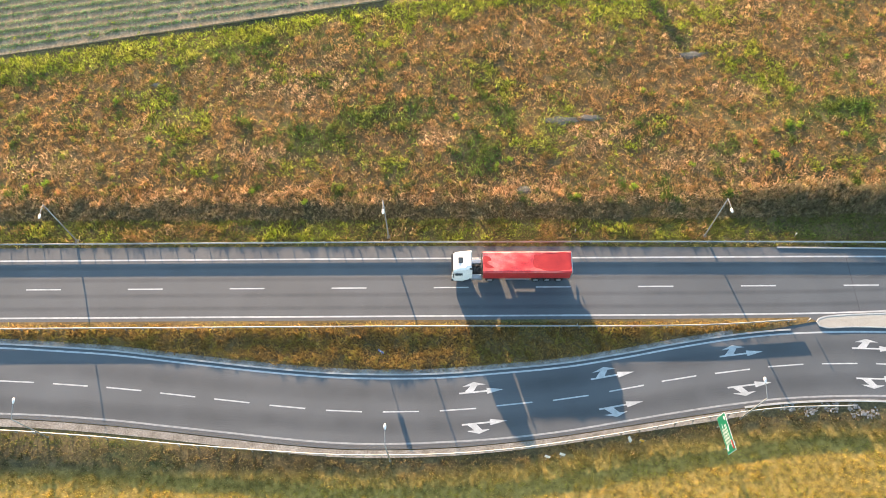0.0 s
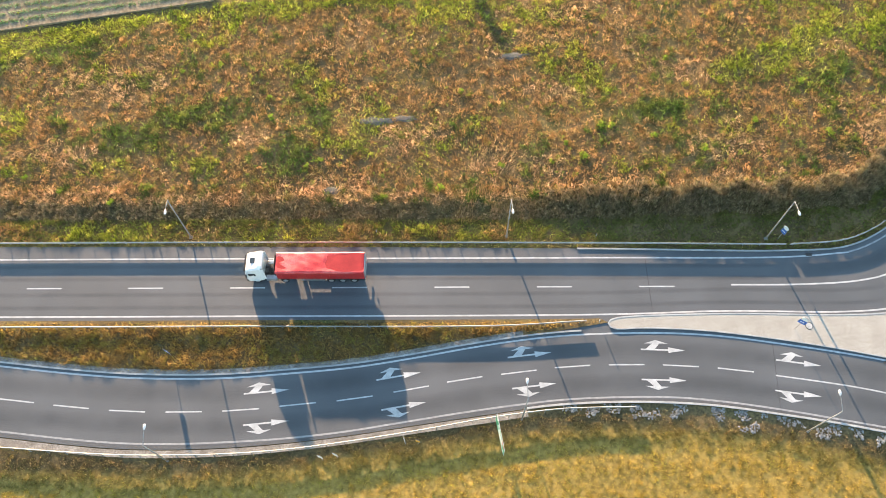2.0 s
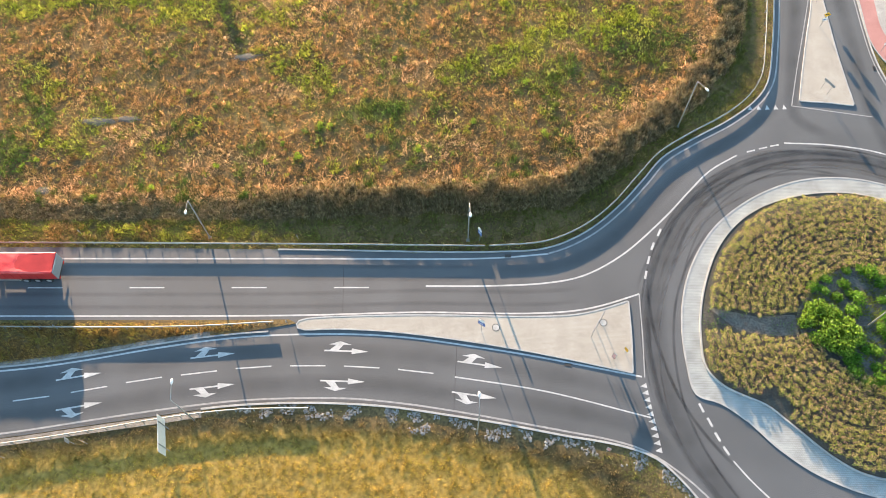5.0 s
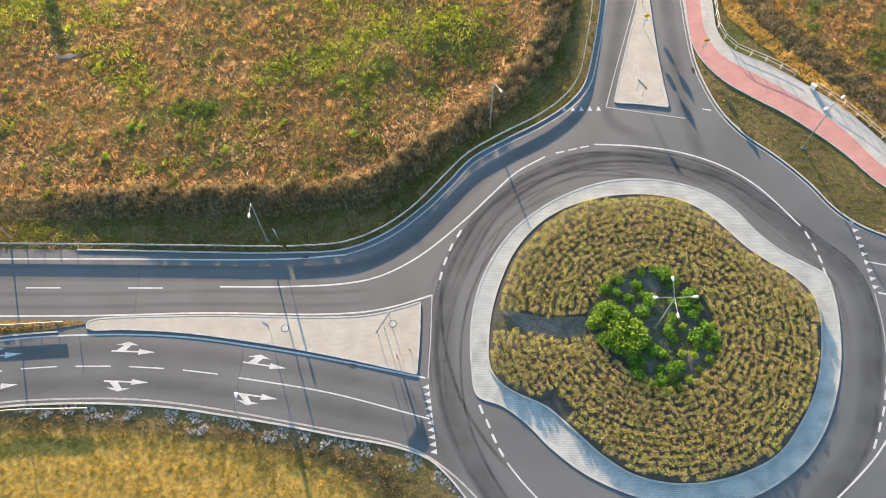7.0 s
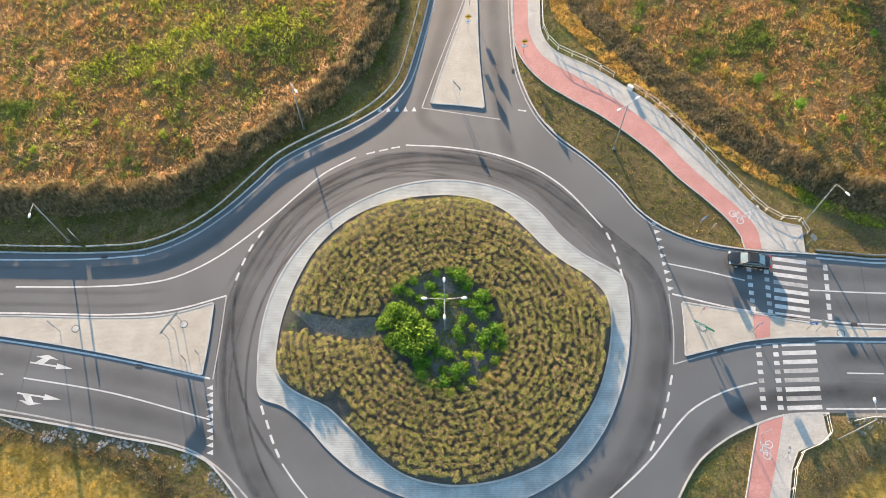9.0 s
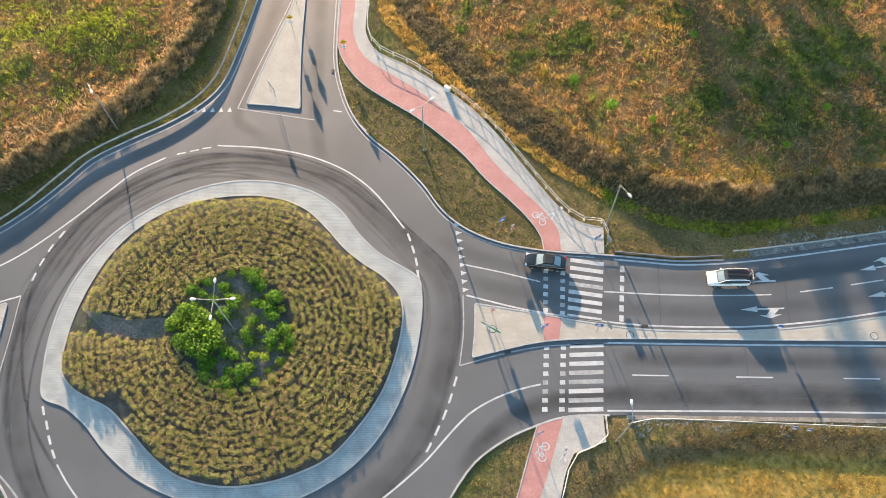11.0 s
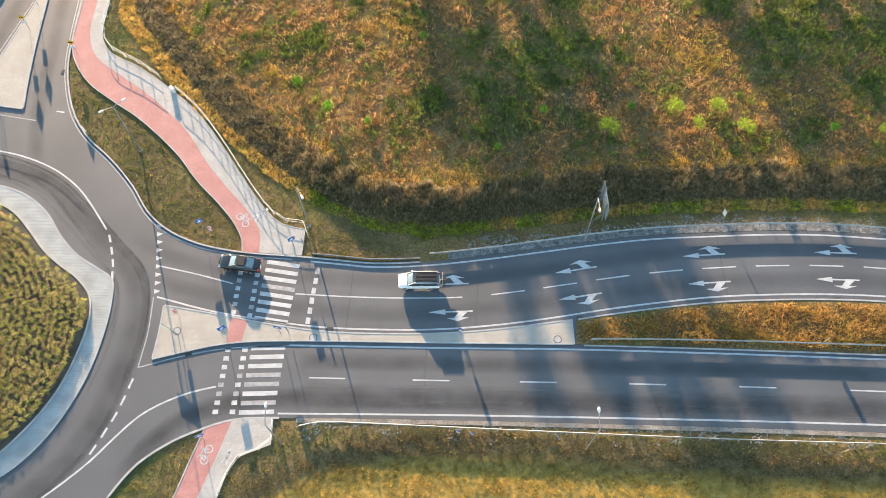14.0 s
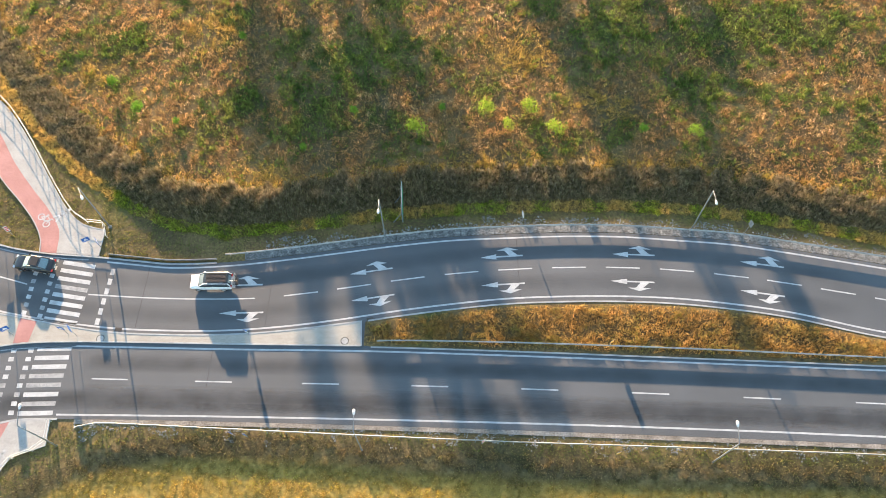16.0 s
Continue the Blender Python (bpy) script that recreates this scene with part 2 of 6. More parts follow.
M_RUBBLE = material("pale_rubble", ((0.17, 0.162, 0.15), (0.31, 0.30, 0.28)), 1.5, 12.0, 0.9, spread=0.35)
M_WEED = material("meadow_weed_leaf", ((0.15, 0.225, 0.031), (0.3, 0.325, 0.062)), 0.6, 0.0, 0.7, spread=0.4, glow=0.5)
M_GREENGRASS = material("green_meadow_grass", ((0.08, 0.15, 0.03), (0.16, 0.22, 0.045), (0.27, 0.28, 0.075)), 0.35, 1.5, 0.9, spread=0.4, glow=0.45, jitter=0.3, amp=0.65)
M_FALLOW = material("fallow_field", ((0.20, 0.155, 0.095), (0.29, 0.225, 0.145)), 0.5, 3.0, 0.95, bump=0.8, bump_scale=8, amp=0.4)
M_IRON = plain("cast_iron", (0.09, 0.085, 0.08), 0.6, 0.6)
M_WHITE = plain("white_lacquer", (0.78, 0.79, 0.80), 0.25, 0.0, 0.6)
# the third, pinkish colour paints light on the folds as random patches
M_TARP = material("red_tarpaulin_painted_highlights", ((0.50, 0.022, 0.030), (0.56, 0.05, 0.055), (0.64, 0.18, 0.17)), 0.5, 6.0, 0.45, bump=0.5, bump_scale=2.5)
M_REDSIDE = material("red_steel_side", ((0.30, 0.014, 0.016), (0.40, 0.025, 0.025)), 0.8, 12.0, 0.4)
M_BLACK = plain("black_lacquer", (0.012, 0.013, 0.015), 0.18, 0.0, 0.8)
M_TYRE = plain("tyre_rubber", (0.022, 0.022, 0.022), 0.85)
M_RIM = plain("alloy_rim", (0.55, 0.56, 0.57), 0.3, 0.8)
M_CHASSIS = plain("dark_chassis", (0.05, 0.05, 0.052), 0.6, 0.3)
M_GLASS = plain("dark_window_glass", (0.05, 0.065, 0.075), 0.06)
M_PLASTIC = plain("black_plastic", (0.014, 0.015, 0.018), 0.45)
# pale blue base colour paints the sky's reflection into the car windows
M_SCREEN = plain("windscreen_glass_painted_sky", (0.20, 0.27, 0.30), 0.05, 0.0, 0.8)
M_TAIL = plain("red_light_lens", (0.45, 0.02, 0.02), 0.2)
M_HEADLIGHT = plain("clear_light_lens", (0.62, 0.65, 0.68), 0.1)
M_SIGNGREEN = plain("green_sign_face", (0.012, 0.26, 0.13), 0.4)
M_SIGNBLUE = plain("blue_sign_face", (0.02, 0.11, 0.42), 0.4)
M_SIGNWHITE = plain("white_sign_face", (0.75, 0.75, 0.74), 0.4)
M_SIGNRED = plain("red_sign_face", (0.55, 0.03, 0.03), 0.4)
M_SIGNYELLOW = plain("yellow_sign_face", (0.72, 0.40, 0.02), 0.4)
M_SIGNBACK = plain("grey_sign_back", (0.36, 0.38, 0.40), 0.5, 0.4)
M_CABINET = plain("pale_cabinet", (0.62, 0.63, 0.62), 0.5)


# ---- tools for meshes ----
def link_mesh(name, verts, faces, mat, parent=None, label="", smooth=False):
    me = bpy.data.meshes.new(name)
    me.from_pydata([tuple(v) for v in verts], [], faces)
    me.materials.append(mat)
    if smooth:
        for f in me.polygons:
            f.use_smooth = True
    ob = new(name, me)
    if parent:
        ob.parent = parent
    return tagged(ob, label)


def share(name, mesh, parent, m):
    ob = new(name, mesh)
    ob.parent = parent
    ob.matrix_basis = m
    return ob


def part(name, bm, mat, parent=None, label="", smooth=False):
    me = bpy.data.meshes.new(name)
    bmesh.ops.recalc_face_normals(bm, faces=bm.faces)
    bm.to_mesh(me)
    bm.free()
    me.materials.append(mat)
    if smooth:
        for f in me.polygons:
            f.use_smooth = True
    ob = new(name, me)
    if parent:
        ob.parent = parent
    return tagged(ob, label)


def thing(name, label, category, m=None, group="", kind=""):
    ob = new(name)
    ob.empty_display_size = 0.2
    if m is not None:
        ob.matrix_basis = m
    return tagged(ob, label, category, group, kind)


def box(bm, c, s, bevel=0.0, taper=1.0, taper_y=None):
    """A box about c with sides s; the top is drawn in by taper; edges rounded by bevel."""
    ty = taper if taper_y is None else taper_y
    r = bmesh.ops.create_cube(bm, size=1.0)
    for v in r["verts"]:
        k, ky = (taper, ty) if v.co.z > 0 else (1.0, 1.0)
        v.co = Vector((c[0] + v.co.x * s[0] * k, c[1] + v.co.y * s[1] * ky, c[2] + v.co.z * s[2]))
    if bevel:
        edges = list({e for v in r["verts"] for e in v.link_edges})
        bmesh.ops.bevel(bm, geom=edges, offset=bevel, segments=2, affect="EDGES", profile=0.6)
    return bm


def rod(bm, a, b, r0, r1=None, n=8):
    a, b = Vector(a), Vector(b)
    r1 = r0 if r1 is None else r1
    q = (b - a).to_track_quat("Z", "Y").to_matrix().to_4x4()
    bmesh.ops.create_cone(bm, cap_ends=True, segments=n, radius1=r0, radius2=r1, depth=(b - a).length, matrix=Matrix.Translation((a + b) / 2) @ q)
    return bm


def bm():
    return bmesh.new()


def spline(pts, step=1.0, closed=False):
    """A smooth line through the points, sampled about every step metres."""
    p = [Vector((*q, 0)).to_2d() if len(q) == 2 else Vector(q[:2]) for q in pts]
    n = len(p)
    out = []
    for i in range(n if closed else n - 1):
        p1, p2 = p[i], p[(i + 1) % n]
        p0 = p[i - 1] if closed or i else p1 * 2 - p2
        p3 = p[(i + 2) % n] if closed or i + 2 < n else p2 * 2 - p1
        t1, t2, t3 = [0.0] * 3
        t1 = max((p1 - p0).length, 1e-4) ** 0.5
        t2 = t1 + max((p2 - p1).length, 1e-4) ** 0.5
        t3 = t2 + max((p3 - p2).length, 1e-4) ** 0.5
        k = max(1, int((p2 - p1).length / step))
        for j in range(k):
            t = t1 + (t2 - t1) * j / k
            a1 = p0 * ((t1 - t) / t1) + p1 * (t / t1)
            a2 = p1 * ((t2 - t) / (t2 - t1)) + p2 * ((t - t1) / (t2 - t1))
            a3 = p2 * ((t3 - t) / (t3 - t2)) + p3 * ((t - t2) / (t3 - t2))
            b1 = a1 * ((t2 - t) / t2) + a2 * (t / t2)
            b2 = a2 * ((t3 - t) / (t3 - t1)) + a3 * ((t - t1) / (t3 - t1))
            out.append(b1 * ((t2 - t) / (t2 - t1)) + b2 * ((t - t1) / (t2 - t1)))
    if not closed:
        out.append(p[-1].copy())
    return out


def normals(line, closed=False):
    n = len(line)
    res = []
    for i in range(n):
        a = line[i - 1] if i or closed else line[i]
        b = line[(i + 1) % n] if i + 1 < n or closed else line[i]
        d = (b - a).normalized()
        res.append(Vector((-d.y, d.x)))
    return res


def offset(line, d, closed=False):
    return [p + q * d for p, q in zip(line, normals(line, closed))]


def clip(line, x0, x1):
    return [p for p in line if x0 <= p.x <= x1]


def strip(name, line, d0, d1, z0, z1, mat, parent=None, label="", closed=False):
    """A band along a line from d0 to d1 to its left, with top at z1 and sides down to z0."""
    a, b = offset(line, d0, closed), offset(line, d1, closed)
    verts = [(*p, z1) for p in a] + [(*p, z1) for p in b]
    n = len(line)
    faces = []
    for i in range(n if closed else n - 1):
        j = (i + 1) % n
        faces.append((i, j, n + j, n + i))
    if z0 < z1:
        verts += [(*p, z0) for p in a] + [(*p, z0) for p in b]
        for i in range(n if closed else n - 1):
            j = (i + 1) % n
            faces += [(2 * n + i, 2 * n + j, j, i), (n + i, n + j, 3 * n + j, 3 * n + i)]
        if not closed:
            faces += [(0, n, 3 * n, 2 * n), (n - 1, 3 * n - 1, 4 * n - 1, 2 * n - 1)]
    return link_mesh(name, verts, faces, mat, parent, label)


def slab(name, outline, z0, z1, mat, parent=None, label=""):
    """A flat piece with an outline, from z0 to z1."""
    from mathutils.geometry import tessellate_polygon
    n = len(outline)
    pts = [Vector((p[0], p[1], 0)) for p in outline]
    tris = tessellate_polygon([pts])
    faces = []
    for t in tris:
        a, b, c = (pts[k] for k in t)
        faces.append(tuple(t) if (b - a).cross(c - a).z > 0 else (t[0], t[2], t[1]))
    verts = [(p.x, p.y, z1) for p in pts]
    if z0 < z1:
        verts += [(p.x, p.y, z0) for p in pts]
        faces += [(i, (i + 1) % n, n + (i + 1) % n, n + i) for i in range(n)]
    return link_mesh(name, verts, faces, mat, parent, label)


def along(line, first, every, stop=1e9):
    """Points and directions at even steps along a line."""
    out, s, want = [], 0.0, first
    for a, b in zip(line, line[1:]):
        d = (b - a).length
        while want <= s + d and want <= stop:
            out.append((a + (b - a) * ((want - s) / d), (b - a).normalized()))
            want += every
        s += d
    return out


def at(p, d, z=0.0):
    return pose(p[0], p[1], z, 0, 0, math.degrees(math.atan2(d[1], d[0])))


# ---- lines of the plan ----
ROAD_NW = spline([(-160, 47.0), (-46, 45.1), (7, 44.2), (49, 43.1), (72.7, 42.4), (79.4, 42.8), (84.1, 44.8), (88.2, 48.0), (91.8, 51.8), (94.6, 55.0), (99.0, 57.8), (103.7, 60.4), (107.6, 63.3), (109.8, 66.2), (111.6, 72.5), (113.2, 80.2), (115.0, 90), (116.0, 110), (116.0, 160)])
ROAD_NE = spline([(124.5, 160), (124.5, 90), (124.6, 80.2), (124.6, 74.3), (124.8, 69.6), (125.5, 66.0), (127.1, 61.5), (129.4, 58.1), (133.0, 54.7), (136.2, 51.0), (138.6, 47.4), (141.1, 45.1), (144.9, 43.2), (150.0, 42.0), (157.5, 41.3), (162.1, 40.8), (166.1, 40.4), (172.6, 40.6), (179.1, 41.3), (185.7, 42.2), (192.2, 43.1), (198.9, 43.8), (205.5, 44.1), (212.2, 44.3), (218.8, 44.2), (225.3, 43.7), (231.8, 43.1), (238.2, 42.0), (248.8, 40.0), (270, 36.2), (300, 33.5), (360, 30.5)])
ROAD_S = spline([(360, 14.0), (244.3, 19.4), (192.8, 21.4), (156.5, 22.2), (151.5, 22.0), (148.5, 21.1), (145.3, 19.7), (141.9, 17.3), (140.1, 15.0), (137.5, 11), (132, 6), (124, 2.5), (115, 1.5), (106, 3), (99, 7), (95, 11), (93.1, 13.8), (91.7, 15.6), (89.4, 17.8), (85.8, 19.2), (79.7, 20.4), (73.5, 21.7), (67.3, 22.8), (61, 23.8), (54.7, 24.3), (48.5, 24.4), (42.2, 24.1), (36, 23.3), (29, 22.4), (20, 21.2), (14, 20.6), (7.9, 20.2), (1.2, 20.1), (-4.4, 20.3), (-10.5, 20.9), (-16.7, 21.7), (-29.3, 23.3), (-42, 24.4), (-80, 25.5), (-160, 27)])
B_NORTH = spline([(-160, 35.4), (-80, 34.0), (-43.5, 32.5), (-37, 32.0), (-30.4, 31.4), (-23.9, 30.5), (-17.4, 29.6), (-11, 28.8), (-4.6, 28.2), (1.7, 27.95), (6.8, 27.95), (13.1, 28.3), (20.8, 28.9), (27.2, 29.8), (33.8, 30.9), (40.3, 31.8), (46.9, 32.3), (56.4, 32.3), (62.8, 31.8), (68.3, 30.95), (75.4, 29.7), (81.6, 28.4), (88.9, 26.8)])
B_LANE = spline([(-160, 32), (-80, 30.3), (-40.8, 28.5), (-34.7, 28.0), (-28.6, 27.4), (-22.5, 26.6), (-16.4, 25.8), (-10.2, 25.0), (-3.9, 24.4), (2.4, 24.2), (8.6, 24.3), (14.9, 24.8), (21.1, 25.35), (27.4, 26.3), (33.4, 27.3), (39.4, 28.0), (45.4, 28.55), (51.4, 28.65), (57.8, 28.4), (63.8, 27.8), (68.1, 27.1), (78.1, 25.3), (89.4, 22.2)], 0.5)
B_SOUTH = spline([(-160, 27.6), (-80, 26.2), (-41.9, 24.9), (-35.6, 24.5), (-29.3, 23.9), (-23, 23.1), (-16.7, 22.3), (-10.5, 21.5), (-4.4, 20.9), (1.2, 20.7), (7.9, 20.8), (14, 21.1), (20.2, 21.7), (26.5, 22.6), (32.7, 23.5), (39.1, 24.3), (45.4, 24.85), (56, 24.85), (62.2, 24.2), (68.3, 23.2), (74.4, 22.0), (80.3, 20.8), (85, 19.8), (88.4, 18.6), (91.6, 16.4), (94, 14.1), (97, 10.5)])
A_SOUTH = spline([(-160, 37.9), (-44.2, 36.1), (6.9, 35.3), (49.9, 34.7), (63.8, 34.85), (76.9, 34.5), (82.1, 34.75), (85.3, 35.35), (89.7, 36.7)])
A_NORTH = spline([(-160, 45.2), (-45.7, 43.4), (7, 42.6), (48.7, 41.9), (72.7, 41.55), (79.5, 42.0)])
A_LANE = spline([(64.9, 38.1), (72.8, 38.0), (79.5, 38.3), (83.4, 39.1), (88.1, 41.6), (93.8, 46.5), (97.4, 50.2), (100.3, 53.0), (104, 55.2)])
C_NORTH = spline([(157, 30.4), (173.8, 30.0), (188.8, 29.75), (205, 29.2), (223.6, 28.4), (246, 27.4), (360, 22)])
C_LANE = spline([(158, 26.7), (172.8, 26.3), (196.5, 25.75), (220.3, 24.9), (243.5, 23.8), (360, 18)], 0.5)
C_SOUTH = spline([(156.3, 22.7), (174.6, 22.45), (192.8, 22.05), (210.8, 21.55), (228.6, 20.9), (244.4, 20.2), (360, 14.8)])
E_SOUTH = spline([(141.3, 36.3), (147.5, 34.6), (154.2, 33.35), (160.8, 32.5), (167.2, 32.2), (173.5, 32.2), (179.8, 32.65), (186.1, 33.45), (192.4, 34.45), (198.8, 35.3), (205.2, 35.95), (211.7, 36.2), (218.1, 36.2), (224.4, 35.9), (230.7, 35.2), (236.9, 34.2), (247, 31.8), (265, 29.3), (300, 27.4), (360, 24.5)])
E_LANE = spline([(157.2, 36.6), (163.4, 36.2), (169.8, 36.0), (176.8, 36.1), (181.6, 36.6), (187.5, 37.45), (193.7, 38.4), (200, 39.15), (206.2, 39.6), (212.4, 39.8), (218.6, 39.75), (224.8, 39.4), (230.9, 38.7), (236.8, 37.8), (242.7, 36.7), (262, 33.2), (300, 30.6), (360, 27.5)], 0.5)
APRON = spline([(94.6, 24.7), (94.05, 28.1), (94.0, 31.4), (94.4, 34.8), (95.4, 38.3), (97.2, 41.9), (99.7, 45.2), (103, 47.9), (106.3, 49.8), (110.5, 51.3), (114.7, 51.8), (118.8, 51.4), (123, 50.0), (126.3, 47.5), (128.8, 44.1), (131.3, 41.6), (133.8, 40.0), (135.8, 38.5), (136.2, 35.7), (136.0, 32.3), (135.3, 28.3), (134, 24.4), (132.1, 20.7), (129.4, 17.4), (126.2, 15.1), (122.5, 13.4), (117, 12.6), (111.5, 13.6), (108.5, 14.7), (105.5, 16.3), (102.3, 18.9), (99.8, 21.6), (97.2, 23.6)], 0.7, True)
BED = spline([(96.2, 27.7), (96.1, 31.4), (96.7, 35.1), (98, 39), (99.8, 42.5), (102.4, 45.5), (105.7, 47.7), (110.5, 49.2), (114.7, 49.6), (118.8, 49.1), (122.2, 47.5), (124.8, 44.9), (127, 42.3), (129.2, 40.4), (131.7, 38.6), (133.5, 36.4), (134.0, 34), (133.4, 29.6), (131.9, 25.1), (129.6, 21.4), (126.4, 17.9), (122.7, 16.1), (119.2, 15.2), (115, 15.0), (110.8, 16.0), (107.8, 18), (104.7, 21), (102.1, 23.4), (99.6, 24.6), (97.6, 25.8)], 0.7, True)
# foot of each bank; the field lies to the right of the line
TOE_NW = spline([(112.5, 160), (111.5, 90), (110.3, 80.4), (109.2, 73.6), (105.9, 67.2), (101.6, 62.3), (94.8, 56.5), (88.2, 50.9), (83.5, 47.6), (79, 46.4), (70, 46.1), (61, 46.0), (7, 46.9), (-46, 47.8), (-160, 49.7)], 5)
TOE_NE = spline([(360, 36), (270, 38.6), (249.4, 42.8), (232, 46.2), (219.1, 47.4), (198.9, 46.9), (185.4, 45.6), (172.2, 44.0), (165.3, 45.2), (160.2, 47.5), (152.3, 53.0), (145, 60.0), (136.5, 69.3), (130.6, 77.2), (129.5, 90), (129.5, 160)], 5)
TOE_SW = spline([(-160, 19), (-41, 18.6), (-4.4, 17.6), (4, 17.4), (14, 18.0), (22, 19.2), (37.3, 20.9), (48, 21.6), (56, 21.4), (64, 20.6), (74.2, 18.6), (80, 16.6), (83.5, 14.6), (86, 11), (88, 4), (90, -40)], 5)
TOE_SE = spline([(157, -40), (155, 8), (155.8, 13.6), (159, 15.6), (164, 17.0), (174.8, 18.0), (192.8, 16.7), (210.5, 15.4), (243.7, 14.4), (360, 10)], 5)


def reach(line, X, Y):
    """For arrays of places: distance to the line, and whether they lie to its left."""
    best = np.full(X.shape, 1e9)
    left = np.zeros(X.shape, bool)
    for a, b in zip(line, line[1:]):
        dx, dy = b.x - a.x, b.y - a.y
        t = np.clip(((X - a.x) * dx + (Y - a.y) * dy) / (dx * dx + dy * dy), 0, 1)
        d = np.hypot(X - a.x - t * dx, Y - a.y - t * dy)
        near = d < best - 1e-9
        best[near] = d[near]
        left[near] = (dx * (Y - a.y) - dy * (X - a.x))[near] > 0
    return best, left


def ease(x):
    x = np.clip(x, 0, 1)
    return x * x * (3 - 2 * x)


def side(line, X, Y):
    d, left = reach(line, X, Y)
    return np.where(left, d, -d)


def banks(X, Y):
    """Signed depth into the four fields: north-west, north-east, south-west, south-east."""
    return [side(TOE_NW, X, Y) * -1, side(TOE_NE, X, Y) * -1, side(TOE_SW, X, Y) * -1, side(TOE_SE, X, Y) * -1]


def ground_height(X, Y):
    nw, ne, sw, se = banks(X, Y)
    wob = 0.12 * np.sin(X * 0.31 + 1.3 * np.sin(Y * 0.23)) + 0.10 * np.sin(Y * 0.45 + 0.7 * np.sin(X * 0.17))
    h = np.full(X.shape, -0.06)
    h = np.where(nw > 0, -0.06 + (0.25 + 1.0 * ease((X - 38) / 22) - 0.7 * ease((X - 83) / 9) + wob * 0.5) * ease(nw / 4.5), h)
    h = np.where(ne > 0, -0.06 + (0.3 + 0.75 * ease((X - 153) / 10) - 0.6 * ease((X - 193) / 15) + wob * 0.5) * ease(ne / (3.8 + 1.2 * ease((X - 152) / 11))), h)
    low = np.maximum(sw, se)
    h = np.where(low > -3.2, -0.06 - (0.12 - 0.1 * wob) * ease((low + 3.2) / 3.6), h)
    return h


def inside(line, X, Y):
    res = np.zeros(X.shape, bool)
    n = len(line)
    for i in range(n):
        a, b = line[i], line[(i + 1) % n]
        if a.y == b.y:
            continue
        hit = ((a.y > Y) != (b.y > Y)) & (X < (b.x - a.x) * (Y - a.y) / (b.y - a.y) + a.x)
        res ^= hit
    return res


ROAD = ROAD_NW + ROAD_NE + ROAD_S


# ---- ground: one sheet to the horizon, fine near the road ----
def build_ground():
    xs = np.concatenate([[-4000, -1500, -600, -300, -180, -120, -80], np.arange(-64, 272, 0.8), [290, 320, 360, 500, 900, 1800, 4000]])
    ys = np.concatenate([[-4000, -1500, -600, -250, -100, -40, -10], np.arange(0, 92, 0.8), [100, 115, 140, 180, 300, 700, 1800, 4000]])
    X, Y = np.meshgrid(xs, ys)
    H = ground_height(np.clip(X, -159, 359), np.clip(Y, -39, 159))
    verts = np.stack([X, Y, H], -1).reshape(-1, 3)
    nx, ny = len(xs), len(ys)
    i = (np.arange(ny - 1)[:, None] * nx + np.arange(nx - 1)[None, :]).reshape(-1)
    faces = np.stack([i, i + 1, i + nx + 1, i + nx], -1)
    ob = link_mesh("ground", verts.tolist(), faces.tolist(), M_SOIL, smooth=True)
    _, _, sw, se = banks(np.clip(verts[:, 0], -159, 359), np.clip(verts[:, 1], -39, 159))
    cover = ob.data.attributes.new("stubble", "FLOAT", "POINT")
    cover.data.foreach_set("value", ease(np.maximum(sw, se) / 1.4 + 0.55).astype(np.float32))
    return tagged(ob, "dry brown and green meadow ground around the road", "ground", kind="structure")


ground = build_ground()


# ---- road, islands, paths ----
road = slab("road", ROAD, -0.05, 0.0, M_ASPHALT)
tagged(road, "grey asphalt two-lane roads meeting at an oval roundabout", "road", kind="structure")
Z_PAINT = 0.006


def line_mark(name, line, width, mat=M_PAINT, z=Z_PAINT):
    return strip(name, line, -width / 2, width / 2, z, z, mat, road)


def wear_band(line, d, width, strength=0.6, mat=None):
    """A soft-edged band of tyre-polished (or dusty) asphalt along a line."""
    line = offset(line, d)
    prof = [(-0.5, 0.0), (-0.3, 0.6), (-0.1, 1.0), (0.1, 1.0), (0.3, 0.6), (0.5, 0.0)]
    nn = normals(line)
    k, n = len(prof), len(line)
    ends = [min(1.0, i / 4, (n - 1 - i) / 4) for i in range(n)]
    verts = [(p.x + q.x * a * width, p.y + q.y * a * width, 0.003) for p, q in zip(line, nn) for a, _ in prof]
    faces = [(i * k + j + 1, i * k + j, (i + 1) * k + j, (i + 1) * k + j + 1) for i in range(n - 1) for j in range(k - 1)]
    ob = link_mesh("tyre_track", verts, [f[::-1] for f in faces], mat or M_POLISH, road)
    at_ = ob.data.attributes.new("wear", "FLOAT", "POINT")
    at_.data.foreach_set("value", [w * strength * e for e in ends for _, w in prof])
    return ob


